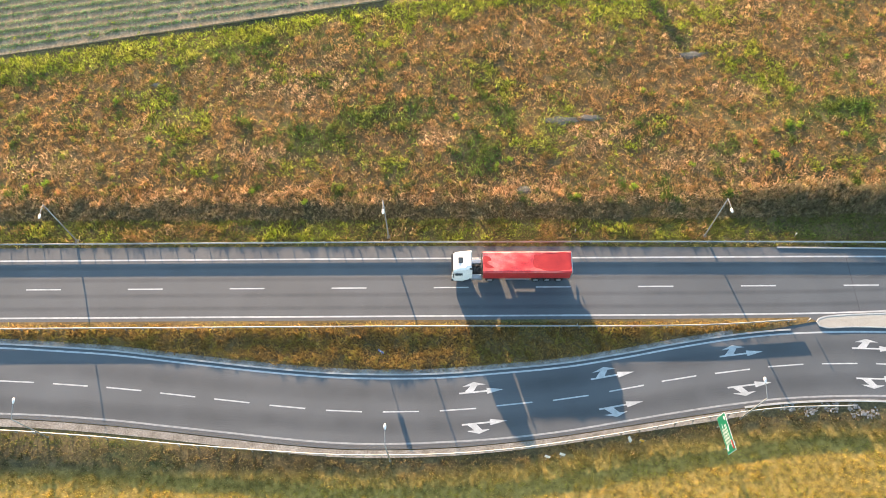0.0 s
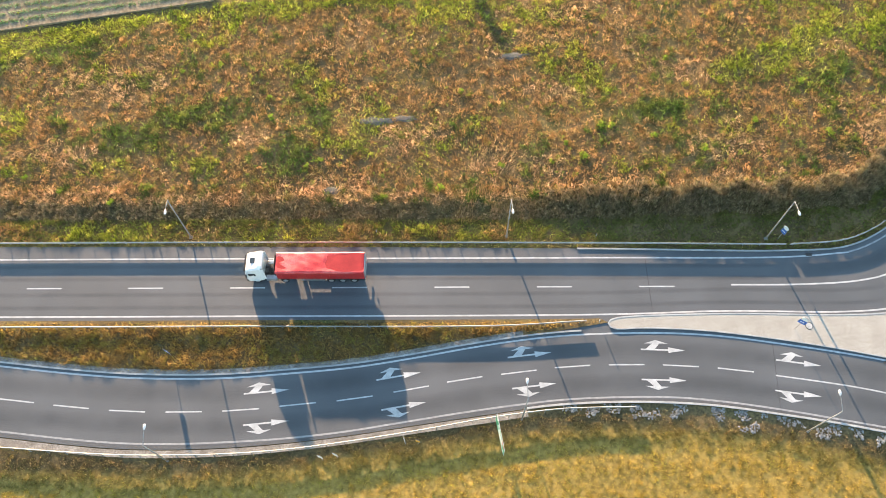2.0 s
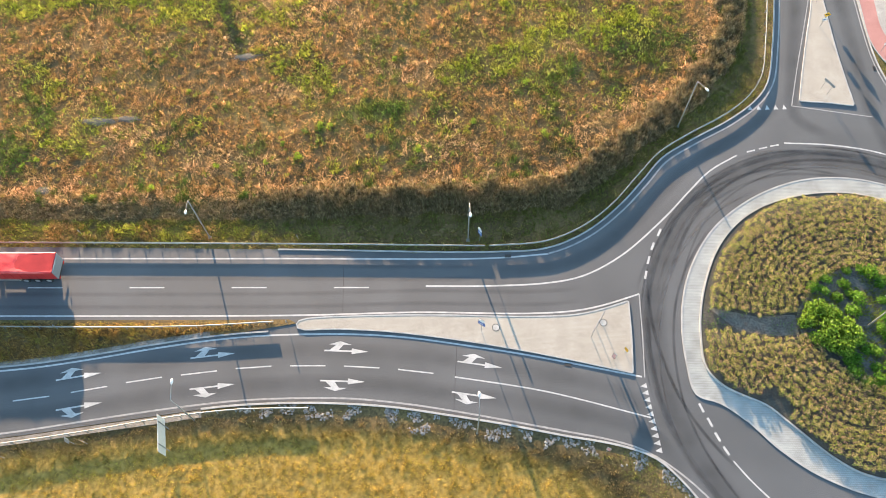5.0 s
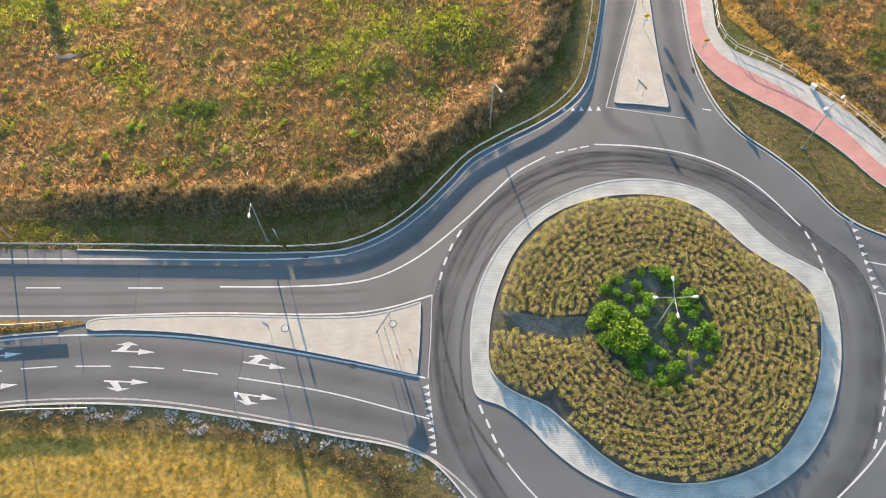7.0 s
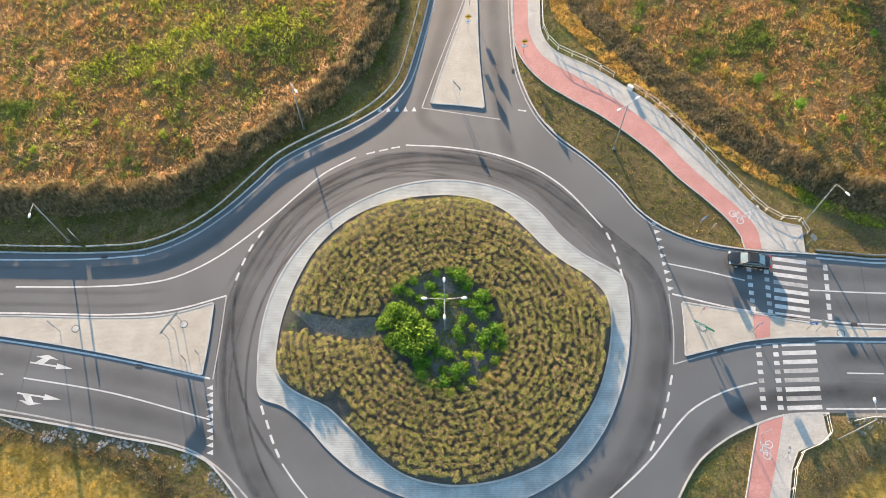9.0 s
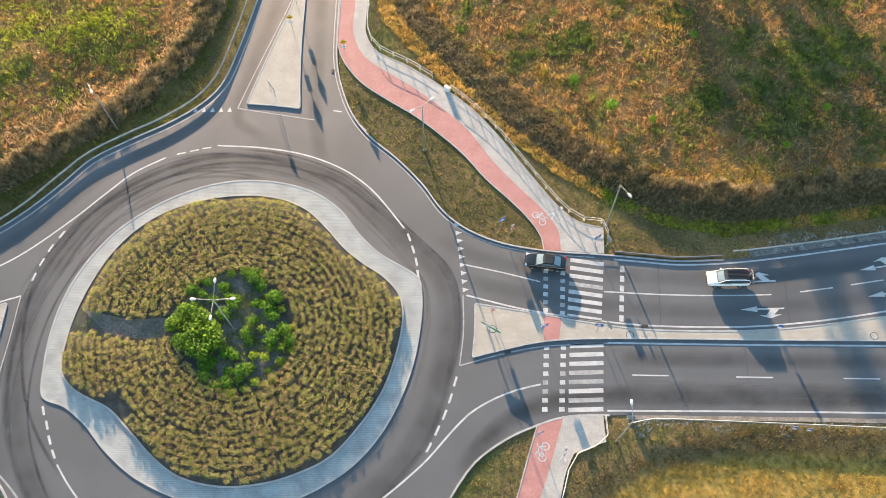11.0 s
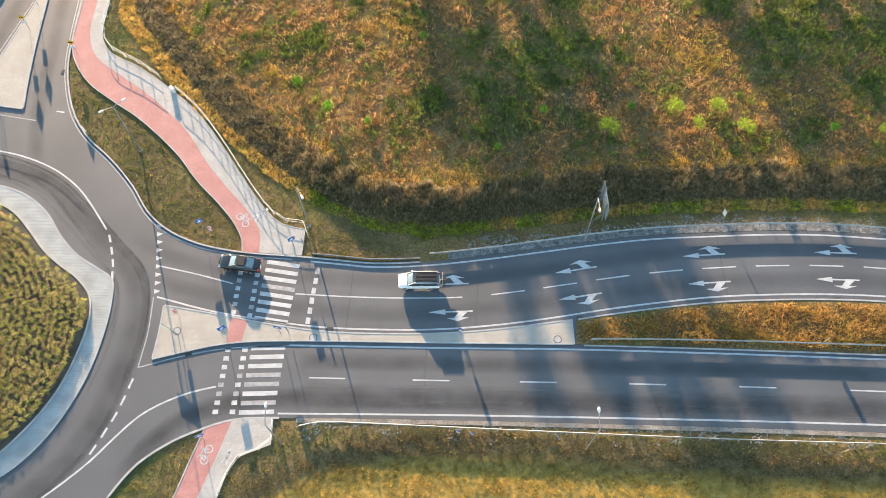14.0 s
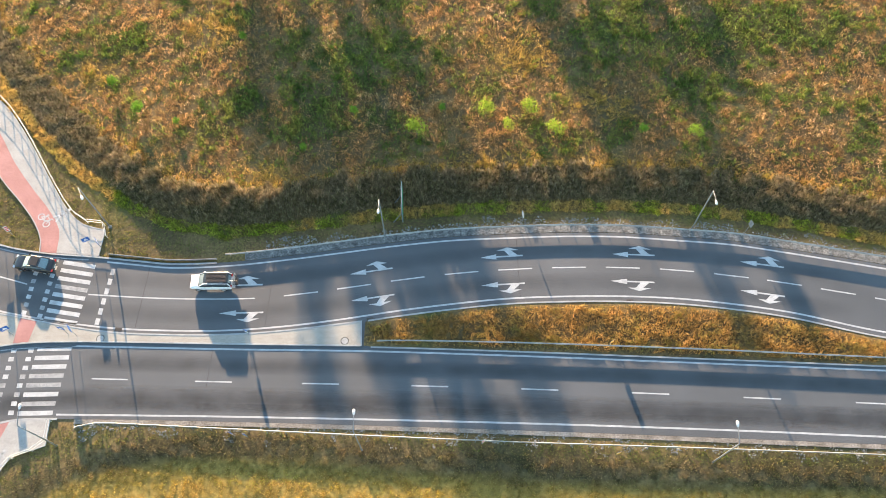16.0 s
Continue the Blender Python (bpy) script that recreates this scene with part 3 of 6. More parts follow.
RING_W = spline([(101, 8.5), (97, 13), (93.8, 18), (91.8, 23), (91.0, 28), (91.0, 33), (91.9, 38), (94, 43), (97.4, 48), (102.5, 52), (108, 54.2), (114, 54.6), (120, 53.6), (126, 51), (130.5, 47), (134.5, 43), (138.5, 38.5), (139.3, 33), (138.4, 27), (136.5, 21), (133, 16), (128, 11)])
wear_band(RING_W, 0.0, 3.2, 0.3)
wear_band(RING_W, 0.9, 0.9, 0.30)
for k in range(16):                                     # single tyre streaks that drift across the ring
    g = random.Random(k)
    a = g.randrange(0, len(RING_W) - 50)
    n = g.randrange(25, 50)
    d0, d1 = g.uniform(-3.5, 2.5), g.uniform(-3.5, 2.5)
    piece = RING_W[a:a + n]
    nn = normals(piece)
    wear_band([p + q * (d0 + (d1 - d0) * i / n) for i, (p, q) in enumerate(zip(piece, nn))], 0.0, g.uniform(0.25, 0.6), g.uniform(0.3, 0.6), M_POLISH if k % 3 else M_PALE)
wear_band(spline([(140, 15.5), (143, 19.5), (147, 22.6), (152, 24.0), (158, 24.4), (180, 24.0), (230, 22.6), (300, 19.5)]), 0.0, 2.6, 0.47)
wear_band(C_LANE, 1.9, 2.2, 0.30)
wear_band(C_LANE, -0.9, 0.8, 0.25, M_PALE)
wear_band(clip(C_SOUTH, 160, 300), 0.9, 1.2, 0.40, M_PALE)
for dd in (-2.6, -1.0):
    wear_band(clip(A_NORTH, -150, 72), dd, 0.7, 0.17)
    wear_band(clip(A_SOUTH, -150, 85), 3.7 + dd, 0.7, 0.17)
wear_band(spline([(93, 14.5), (89, 20.5), (82, 22.8), (70, 25.0), (55, 26.6), (40, 26.0), (20, 23.4), (5, 22.5), (-20, 24.2), (-60, 27.5)]), 0.0, 2.4, 0.20)
wear_band(spline([(92, 20), (86, 25.2), (75, 27.9), (60, 30.0), (45, 30.4), (30, 28.6), (10, 26.2), (-10, 26.9), (-40, 30.4)]), 0.0, 2.4, 0.17)
wear_band(spline([(118, 56), (112, 60.5), (112.8, 68), (115.4, 80), (117, 95)]), -0.6, 2.2, 0.23)
wear_band(spline([(124, 53), (122.5, 60), (122.2, 70), (122.2, 95)]), 0.0, 2.4, 0.25)
wear_band(spline([(136, 45), (142, 41.5), (150, 39.4), (160, 38.6), (172, 38.0), (186, 39.5), (205, 41.8), (225, 41.5), (245, 38)]), 0.0, 2.4, 0.20)
wear_band(spline([(139, 39), (146, 36.9), (158, 34.8), (172, 34.1), (186, 35.4), (205, 37.8), (225, 37.6), (245, 34)]), 0.0, 2.4, 0.20)
wear_band(spline([(72, 40), (82, 41), (90, 46), (97, 53), (106, 59), (112, 64)]), 0.0, 2.2, 0.20)
wear_band(clip(B_SOUTH, -150, 88), -0.35, 0.5, 0.35, M_PALE)


line_mark("edge_line", A_SOUTH, 0.2)
line_mark("edge_line", A_NORTH, 0.2)
line_mark("lane_line", A_LANE, 0.2)
line_mark("edge_line", clip(B_NORTH, -160, 89), 0.2)
line_mark("edge_line", clip(B_SOUTH, -160, 98), 0.2, M_FADED)
line_mark("edge_line", C_NORTH, 0.2)
line_mark("edge_line", C_SOUTH, 0.2)
line_mark("edge_line", E_SOUTH, 0.2)
line_mark("edge_line", clip(offset(ROAD_NE, -0.5), 157.5, 360), 0.2)
line_mark("lane_line", clip(B_LANE, 68.0, 90), 0.16)
line_mark("lane_line", clip(E_LANE, 157, 176.8), 0.16)
line_mark("lane_line", spline([(141.0, 40.2), (145.6, 39.1), (149.9, 37.9)]), 0.16)
line_mark("ring_line", spline([(110.3, 56.9), (116, 56.5), (121.6, 55.35), (126.4, 53.2), (129.8, 50.5), (132.3, 47.4), (134.0, 45.0)]), 0.2)
line_mark("ring_line", spline([(97.6, 17.4), (99, 15.5), (102, 12.3), (106, 9.3)]), 0.18)
line_mark("ring_line", spline([(128, 10.5), (132, 13.5), (134.6, 15.6), (136.9, 17.7), (139.3, 20.4), (141.4, 22.5), (144.1, 24.1), (146.7, 25.1), (149.3, 25.7)]), 0.2)
line_mark("island_line", spline([(89.7, 36.7), (89.5, 31.4), (89.2, 26.7)]), 0.14, M_FADED)
line_mark("island_line", spline([(140.9, 36.3), (140.9, 32), (140.4, 27.9)]), 0.14, M_FADED)
line_mark("island_line", spline([(140.4, 27.9), (145.2, 29.2), (149.5, 30.0), (157, 30.35)]), 0.14, M_FADED)
line_mark("island_line", spline([(118.0, 80.3), (116.3, 75), (114, 68), (112.3, 62.5)]), 0.14, M_FADED)
line_mark("island_line", spline([(112.3, 62.5), (117, 61.6), (122.3, 60.6)]), 0.14, M_FADED)
line_mark("kerb_line", [p for p in offset(ROAD_NW, -0.75) if p.x > 79.5 and p.y < 150], 0.2, M_FADED)
line_mark("kerb_line", [p for p in offset(ROAD_NE, -0.45) if p.x < 157 and p.y < 150], 0.14, M_FADED)


def quad(name, p, d, length, width, mat=M_PAINT):
    m = at(p, d, Z_PAINT)
    key = (name, length, width, mat.name)
    if key not in QUADS:
        me = bpy.data.meshes.new(name)
        a, b = length / 2, width / 2
        me.from_pydata([(-a, -b, 0), (a, -b, 0), (a, b, 0), (-a, b, 0)], [], [(0, 1, 2, 3)])
        me.materials.append(mat)
        QUADS[key] = me
    return share(name, QUADS[key], road, m)


QUADS = {}
# sealed joints across the carriageways
for x0, y0, x1, y1 in ((68.4, 30.9, 67.9, 23.1), (55.2, 42.0, 55.3, 34.8), (178.3, 40.6, 177.8, 32.5), (172.3, 30.0, 171.9, 22.5), (163.8, 40.1, 163.2, 32.2), (206.4, 43.6, 206.6, 36.1)):
    strip("joint", [Vector((x0, y0)), Vector((x1, y1))], -0.035, 0.035, 0.0045, 0.0045, M_WORN, road)
for k in range(-10, 9):                                  # long dashes on the straight carriageways
    x = -39.8 + 12 * k
    quad("lane_dash", (x, 39.62 - 0.0159 * (x + 41.8)), (1, -0.0159), 4.1, 0.16)


def dashes(line, centres, length):
    for x in centres:
        i = min(range(1, len(line) - 1), key=lambda k: abs(line[k].x - x))
        p = line[i] + (line[i + 1] - line[i - 1]).normalized() * (x - line[i].x)
        quad("lane_dash", p, line[i + 1] - line[i - 1], length, 0.15)


dashes(C_LANE, [161.4, 172.8] + [184.5 + 11.9 * k for k in range(9)], 4.0)
dashes(E_LANE, [181.6, 187.6] + [193.75 + 6.2 * k for k in range(6)] + [230.9 + 5.9 * k for k in range(8)], 3.9)
dashes(B_LANE, [-40.8 + 6.1 * k for k in range(-8, 5)] + [-10.2 + 6.27 * k for k in range(7)] + [33.4 + 6.07 * k for k in range(6)], 4.0)
for x, y, a in ((93.0, 44.6, 62), (92.0, 42.8, 66), (91.3, 41.0, 70), (90.75, 39.1, 74), (134.6, 43.8, -70), (135.1, 42.2, -74), (135.5, 40.6, -78), (135.7, 39.0, -82),
                (95.0, 23.2, -70), (95.7, 21.6, -68), (96.3, 20.0, -66), (97.0, 18.5, -62)):
    quad("ring_dash", (x, y), (math.cos(radians(a)), math.sin(radians(a))), 1.05, 0.26)
for x, y, a in ((105.9, 55.8, 14), (107.5, 56.2, 13), (109.0, 56.55, 10), (127.4, 60.8, -50), (128.6, 59.3, -48), (125.2, 61.9, -10)):
    quad("ring_dash", (x, y), (math.cos(radians(a)), math.sin(radians(a))), 1.1, 0.2)
for x, y, a in ((139.9, 26.1, 73), (139.35, 24.2, 72), (138.7, 22.4, 68), (137.9, 20.7, 66), (137.0, 18.9, 62)):
    quad("ring_dash", (x, y), (math.cos(radians(a)), math.sin(radians(a))), 1.15, 0.24)


def teeth(points, way):
    """Give-way triangles, pointing towards way."""
    me = bpy.data.meshes.new("give_way_tooth")
    me.from_pydata([(-0.32, -0.3, 0), (0.42, 0, 0), (-0.32, 0.3, 0)], [], [(0, 1, 2)])
    me.materials.append(M_PAINT)
    for p in points:
        share("give_way_tooth", me, road, at(p, way, Z_PAINT))


teeth([(89.0 + 0.09 * k, 25.75 - 0.79 * k) for k in range(10)], (-1, -0.1))
teeth([(140.35 + 0.13 * k - 0.003 * k * k, 45.4 - 1.05 * k) for k in range(9)], (1, 0.1))
teeth([(106.9 + 1.1 * k, 62.3) for k in range(5)], (0, 1))

for k in range(8):                                       # zebra crossings and the square-dash cycle crossing
    s = k / 7
    quad("zebra_stripe", (155.5 - 0.85 * s, 40.35 - 6.95 * s), (1, -0.16), 3.9, 0.5, M_PAINT if k not in (3,) else M_FADED)
    quad("zebra_stripe", (154.65 - 0.65 * s, 30.1 - 7.25 * s), (1, 0.02), 3.8, 0.5, M_PAINT if k not in (3, 4, 6) else M_FADED)
    quad("cycle_square", (150.75 - 0.45 * s, 41.2 - 6.8 * s), (1, -0.16), 0.55, 0.5, M_PAINT if k % 3 else M_FADED)
    quad("cycle_square", (152.75 - 0.55 * s, 40.95 - 6.95 * s), (1, -0.16), 0.55, 0.5, M_PAINT if k % 3 else M_FADED)
    quad("cycle_square", (150.15 - 0.6 * s, 29.9 - 7.0 * s), (1, 0.02), 0.6, 0.5, M_FADED if k in (4, 5) else M_PAINT)
    quad("cycle_square", (152.05 - 0.65 * s, 29.9 - 7.0 * s), (1, 0.02), 0.6, 0.5, M_FADED if k in (3, 5) else M_PAINT)
for k in range(6):
    quad("stop_block", (159.55 - 0.14 * k, 39.4 - 1.22 * k), (0.1, 1), 0.75, 0.5, M_PAINT if k else M_FADED)


def arrow_mesh(turn):
    """Lane arrow: ahead and to one side (turn 1: its left, -1: its right)."""
    pts = [(-2.5, -0.09), (0.6, -0.09), (0.6, -0.34), (2.5, 0.0), (0.6, 0.34), (0.6, 0.09), (-2.5, 0.09)]
    side_ = [(-1.9, 0.09), (-0.9, 0.09), (-0.35, 0.75), (0.55, 0.75), (-0.75, 1.15), (-2.1, 0.72), (-1.2, 0.72)]
    verts = [(x, y, 0) for x, y in pts] + [(x, y * turn, 0) for x, y in side_]
    faces = [(0, 1, 5, 6), (1, 2, 3), (1, 3, 5), (3, 4, 5)]
    branch = [(7, 8, 13), (8, 9, 13), (12, 13, 9), (12, 9, 10), (12, 10, 11)]
    faces += [f if turn > 0 else f[::-1] for f in branch]
    me = bpy.data.meshes.new("arrow_marking")
    me.from_pydata(verts, [], faces)
    me.materials.append(M_PAINT)
    return me


LEFT, RIGHT = arrow_mesh(1), arrow_mesh(-1)


def heading(line, p):
    i = min(range(1, len(line) - 1), key=lambda k: (line[k] - Vector(p)).length)
    return (line[i + 1] - line[i - 1]).normalized()


for p in [(11.3, 26.3), (26.0, 27.8), (40.8, 30.0), (55.9, 30.3), (70.9, 28.5)]:
    share("arrow_marking", LEFT, road, at(p, heading(B_LANE, p), Z_PAINT))
for p in [(11.5, 22.8), (26.6, 24.4), (41.1, 26.4), (55.6, 26.8), (70.2, 25.0)]:
    share("arrow_marking", RIGHT, road, at(p, heading(B_LANE, p), Z_PAINT))
for p in [(174.6, 37.7), (189.5, 39.4), (204.6, 41.2), (219.9, 41.4), (234.6, 40.1)]:
    share("arrow_marking", RIGHT, road, at(p, -heading(E_LANE, p), Z_PAINT))
for p in [(175.0, 34.3), (189.8, 36.1), (204.7, 37.7), (219.5, 38.0), (234.1, 36.5)]:
    share("arrow_marking", LEFT, road, at(p, -heading(E_LANE, p), Z_PAINT))


def island(name, outline, label, mat, z=0.12, kerb=0.15, top_kind="structure"):
    ob = slab(name, outline, -0.02, z, mat)
    tagged(ob, label, name.replace("_", " "), kind=top_kind)
    ring = list(outline)
    k = strip("kerb", ring, -0.02, kerb, 0.0, z + 0.02, M_KERB, ob, "pale concrete kerb", closed=True)
    return ob


def closed(*lines):
    """An outline run counter-clockwise from pieces of lines."""
    pts = []
    for l in lines:
        for p in l:
            if not pts or (Vector(p) - pts[-1]).length > 0.15:
                pts.append(Vector(p))
    if (pts[0] - pts[-1]).length < 0.15:
        pts.pop()
    area = sum(a.x * b.y - b.x * a.y for a, b in zip(pts, pts[1:] + pts[:1]))
    return pts if area > 0 else pts[::-1]


west_island = closed(spline([(50.0, 33.6), (50.3, 34.05), (51.2, 34.3), (63.8, 34.55), (76.9, 34.15), (82.1, 34.3), (85.3, 34.95), (88.2, 35.85)]), spline([(88.4, 35.7), (88.3, 31.4), (88.0, 27.3)]), spline([(87.8, 27.2), (81, 28.85), (74.3, 30.3), (67.7, 31.5), (60.5, 32.5), (54, 32.9), (51.0, 32.85), (50.2, 33.1)]))
island("traffic_island", west_island, "triangular traffic island of beige concrete pavers with kerb", M_PAVER)
north_island = closed(spline([(119.2, 92), (118.6, 84), (118.3, 80.3), (116.3, 73.5), (114.4, 67.0), (113.4, 63.3)]), spline([(113.6, 63.1), (116.9, 62.8), (120.2, 62.3)]), spline([(120.4, 62.6), (120.15, 66), (119.9, 72.5), (119.9, 80.3), (119.8, 88), (119.4, 92)]))
island("traffic_island", north_island, "long wedge-shaped traffic island of beige concrete pavers", M_PAVER)
east_island = closed(spline([(142.4, 35.3), (149.4, 34.0), (154.4, 33.0), (160.8, 32.05), (167, 31.75), (173.5, 31.75), (180, 32.2), (188.7, 33.3)]), [(188.8, 33.2), (188.8, 30.4)], spline([(188.6, 30.3), (173.8, 30.55), (157.1, 30.85), (152.1, 30.75), (148.8, 30.4), (145.6, 29.7), (141.9, 28.8)]), spline([(141.8, 29.0), (142.1, 32), (142.2, 35.1)]))
island("traffic_island", east_island, "long traffic island of beige concrete pavers beside crossings", M_PAVER)
crossing = slab("cycle_crossing", [Vector(p) for p in ((150.1, 33.7), (152.05, 33.3), (151.6, 30.85), (149.9, 30.65))][::-1], 0.1, 0.126, M_RED)
tagged(crossing, "red paved cycle crossing over the island", "path", kind="structure")

median_w = closed(clip(offset(A_SOUTH, -0.5), -160, 49.6), [(50.0, 33.7)], clip(offset(B_NORTH, 0.55), -160, 44.5)[::-1])
med1 = tagged(slab("median_strip", median_w, -0.02, 0.06, M_SOIL), "dry grass median between the two carriageways", "median", kind="structure")
median_e = closed([(189.1, 33.2)], clip(offset(E_SOUTH, -0.75), 190, 360), clip(offset(C_NORTH, 0.55), 189, 360)[::-1], [(189.0, 30.4)])
med2 = tagged(slab("median_strip", median_e, -0.02, 0.06, M_SOIL), "dry orange grass median between the carriageways", "median", kind="structure")
strip("kerb", clip(offset(B_NORTH, 0.4), -160, 47), -0.02, 0.16, 0.0, 0.09, M_KERB, med1, "pale concrete kerb")
strip("sandy_edge", clip(offset(B_NORTH, 0.62), -45, 41), -0.05, 0.45, 0.03, 0.075, M_SHOULDER, med1)
strip("kerb", clip(offset(E_SOUTH, -0.6), 188.8, 300), -0.16, 0.02, 0.0, 0.1, M_KERB, med2, "pale concrete kerb")
strip("kerb", clip(offset(C_NORTH, 0.42), 189, 300), -0.02, 0.14, 0.0, 0.09, M_KERB, med2, "pale concrete kerb")

# kerbs round the outside of the carriageway
edge = tagged(strip("kerb_north_west", [p for p in ROAD_NW if p.x > 47], -0.12, 0.06, -0.05, 0.11, M_KERB), "pale concrete kerb along the road", "kerb", kind="structure")
edge = tagged(strip("kerb_north_east", [p for p in ROAD_NE if p.x < 172], -0.12, 0.06, -0.05, 0.11, M_KERB), "pale concrete kerb along the road", "kerb", kind="structure")
edge = tagged(strip("kerb_south", [p for p in ROAD_S if 40 < p.x < 157], -0.12, 0.10, -0.05, 0.11, M_KERB), "pale concrete kerb along the road", "kerb", kind="structure")
shoulder = tagged(strip("gravel_shoulder", clip(ROAD_NE, 174, 330), 0.06, 1.1, -0.05, 0.012, M_GRAVEL), "grey gravel shoulder beside the road", "shoulder", kind="structure")
shoulder = tagged(strip("sandy_shoulder", clip(ROAD_S, -160, 41), 0.10, 0.9, -0.08, 0.0, M_SHOULDER), "pale sandy shoulder under the guardrail", "shoulder", kind="structure")
shoulder = tagged(strip("sandy_shoulder", clip(ROAD_S, 158, 330), 0.02, 0.5, -0.08, 0.0, M_SHOULDER), "pale sandy shoulder under the guardrail", "shoulder", kind="structure")

# red cycle path and grey footpath
RED_OUT = spline([(124.75, 160), (124.8, 80), (124.8, 72.6), (125.8, 69.6), (128.1, 66.4), (131.6, 63.6), (135, 61.2), (138.3, 58.3), (141.5, 55), (143.9, 51.8), (147, 48.5), (149.2, 45.8), (150.4, 43.5), (150.6, 41.95)])
RED_IN = spline([(126.8, 160), (126.8, 80), (126.8, 74.3), (128.3, 70.6), (131.9, 67.6), (135.4, 65), (138.7, 62.1), (142, 58.6), (144.9, 54.2), (147.9, 50.5), (150.7, 47.3), (152.3, 44.8), (152.55, 41.8)])
GREY_IN = spline([(128.4, 160), (128.4, 80), (128.4, 74.3), (129.9, 71.4), (134.2, 68.8), (138.4, 65.6), (142.4, 62), (146.1, 57.2), (149.6, 51.9), (152.9, 47.3), (155, 45.5), (157.7, 44.8)]) + [Vector((157.5, 41.4))]
cycle = slab("cycle_path", closed(RED_OUT, RED_IN[::-1]), -0.04, 0.10, M_RED)
tagged(cycle, "red paved cycle path curving beside the road", "path", kind="structure")
foot = slab("footpath", closed(RED_IN, GREY_IN[::-1]), -0.04, 0.104, M_GREY)
tagged(foot, "grey paved footpath beside the red cycle path", "path", kind="structure")
strip("edging", RED_OUT, -0.1, 0.02, -0.04, 0.13, M_KERB, cycle)
strip("edging", GREY_IN, -0.02, 0.1, -0.04, 0.13, M_KERB, foot)
S_OUT = spline([(148.7, 21.2), (147.6, 18), (146.1, 13.4), (142.5, 4), (136, -12)])
S_MID = spline([(151.5, 22.0), (150.1, 17.8), (148.5, 13.4), (145, 4), (138.5, -12)])
S_IN = [Vector((155.7, 22.2)), Vector((155.8, 19.4))] + spline([(152.3, 18.2), (151.4, 16.5), (150.5, 13.4), (147.2, 4), (140.5, -12)])
cycle2 = tagged(slab("cycle_path", closed(S_OUT, S_MID[::-1]), -0.04, 0.10, M_RED), "red paved cycle path leading away from the crossing", "path", kind="structure")
foot2 = tagged(slab("footpath", closed(S_MID, S_IN[::-1]), -0.04, 0.104, M_GREY), "grey paved footpath leading away from the crossing", "path", kind="structure")
strip("edging", S_OUT, -0.1, 0.02, -0.04, 0.13, M_KERB, cycle2)
strip("edging", S_IN, -0.02, 0.1, -0.04, 0.13, M_KERB, foot2)


def bike_symbol(parent, m):
    b = bm()
    for cx in (-0.62, 0.62):
        for k in range(16):
            a0, a1 = 2 * math.pi * k / 16, 2 * math.pi * (k + 1) / 16
            ring = [b.verts.new((cx + r * math.cos(a), r * math.sin(a), 0)) for r, a in ((0.33, a0), (0.45, a0), (0.45, a1), (0.33, a1))]
            b.faces.new(ring)
    for p, q in (((-0.62, 0), (-0.3, 0.62)), ((-0.3, 0.62), (0.42, 0.62)), ((-0.3, 0.55), (0.0, 0.0)), ((0.0, 0.0), (0.45, 0.62)), ((0.62, 0), (0.38, 0.85)), ((-0.62, 0), (0.0, 0.0)), ((0.38, 0.85), (0.7, 0.9)), ((-0.5, 0.78), (-0.15, 0.78)), ((-0.3, 0.6), (-0.36, 0.8))):
        d = (Vector(q) - Vector(p)).normalized()
        nn = Vector((-d.y, d.x)) * 0.05
        b.faces.new([b.verts.new((*v, 0.001)) for v in (Vector(p) - nn, Vector(q) - nn, Vector(q) + nn, Vector(p) + nn)])
    ob = part("bicycle_symbol", b, M_PAINT, parent)
    ob.matrix_basis = m


def walker_symbol(parent, m):
    """White walking pictogram painted on the path, as plain bars and a disc."""
    b = bm()
    for p, q, w in (((0, 0.1), (0, 0.75), 0.11), ((0, 0.15), (0.3, -0.6), 0.08), ((0, 0.15), (-0.32, -0.55), 0.08), ((0, 0.7), (0.4, 0.35), 0.06), ((0, 0.7), (-0.38, 0.3), 0.06)):
        d = (Vector(q) - Vector(p)).normalized()
        nn = Vector((-d.y, d.x)) * w
        b.faces.new([b.verts.new((*v, 0)) for v in (Vector(p) - nn, Vector(q) - nn, Vector(q) + nn, Vector(p) + nn)])
    b.faces.new([b.verts.new((0.15 * math.cos(a), 0.98 + 0.15 * math.sin(a), 0)) for a in [math.pi * k / 6 for k in range(12)]])
    ob = part("walking_symbol", b, M_PAINT, parent)
    ob.matrix_basis = m


bike_symbol(cycle, pose(150.2, 46.1, 0.108, 0, 0, -52))
walker_symbol(foot, pose(152.0, 46.7, 0.112, 0, 0, -50) @ Matrix.Diagonal((1.3, 1.3, 1, 1)))
bike_symbol(cycle2, pose(149.2, 18.3, 0.108, 0, 0, 72))
walker_symbol(foot2, pose(151.3, 17.9, 0.112, 0, 0, -20))

# central island: granite apron, low kerb, soil bed
apron = tagged(slab("roundabout_apron", closed(APRON), -0.02, 0.07, M_SETT), "pale granite sett apron round the roundabout", "apron", kind="structure")
strip("kerb", closed(APRON), -0.05, 0.16, 0.0, 0.09, M_KERB, apron, "white granite kerb", closed=True)
bed = tagged(slab("planting_bed", closed(BED), 0.0, 0.16, M_MULCH), "bare grey soil bed inside the roundabout", "flower bed", kind="structure")
strip("kerb", closed(BED), -0.12, 0.06, 0.0, 0.22, M_KERB, bed, "pale concrete kerb", closed=True)


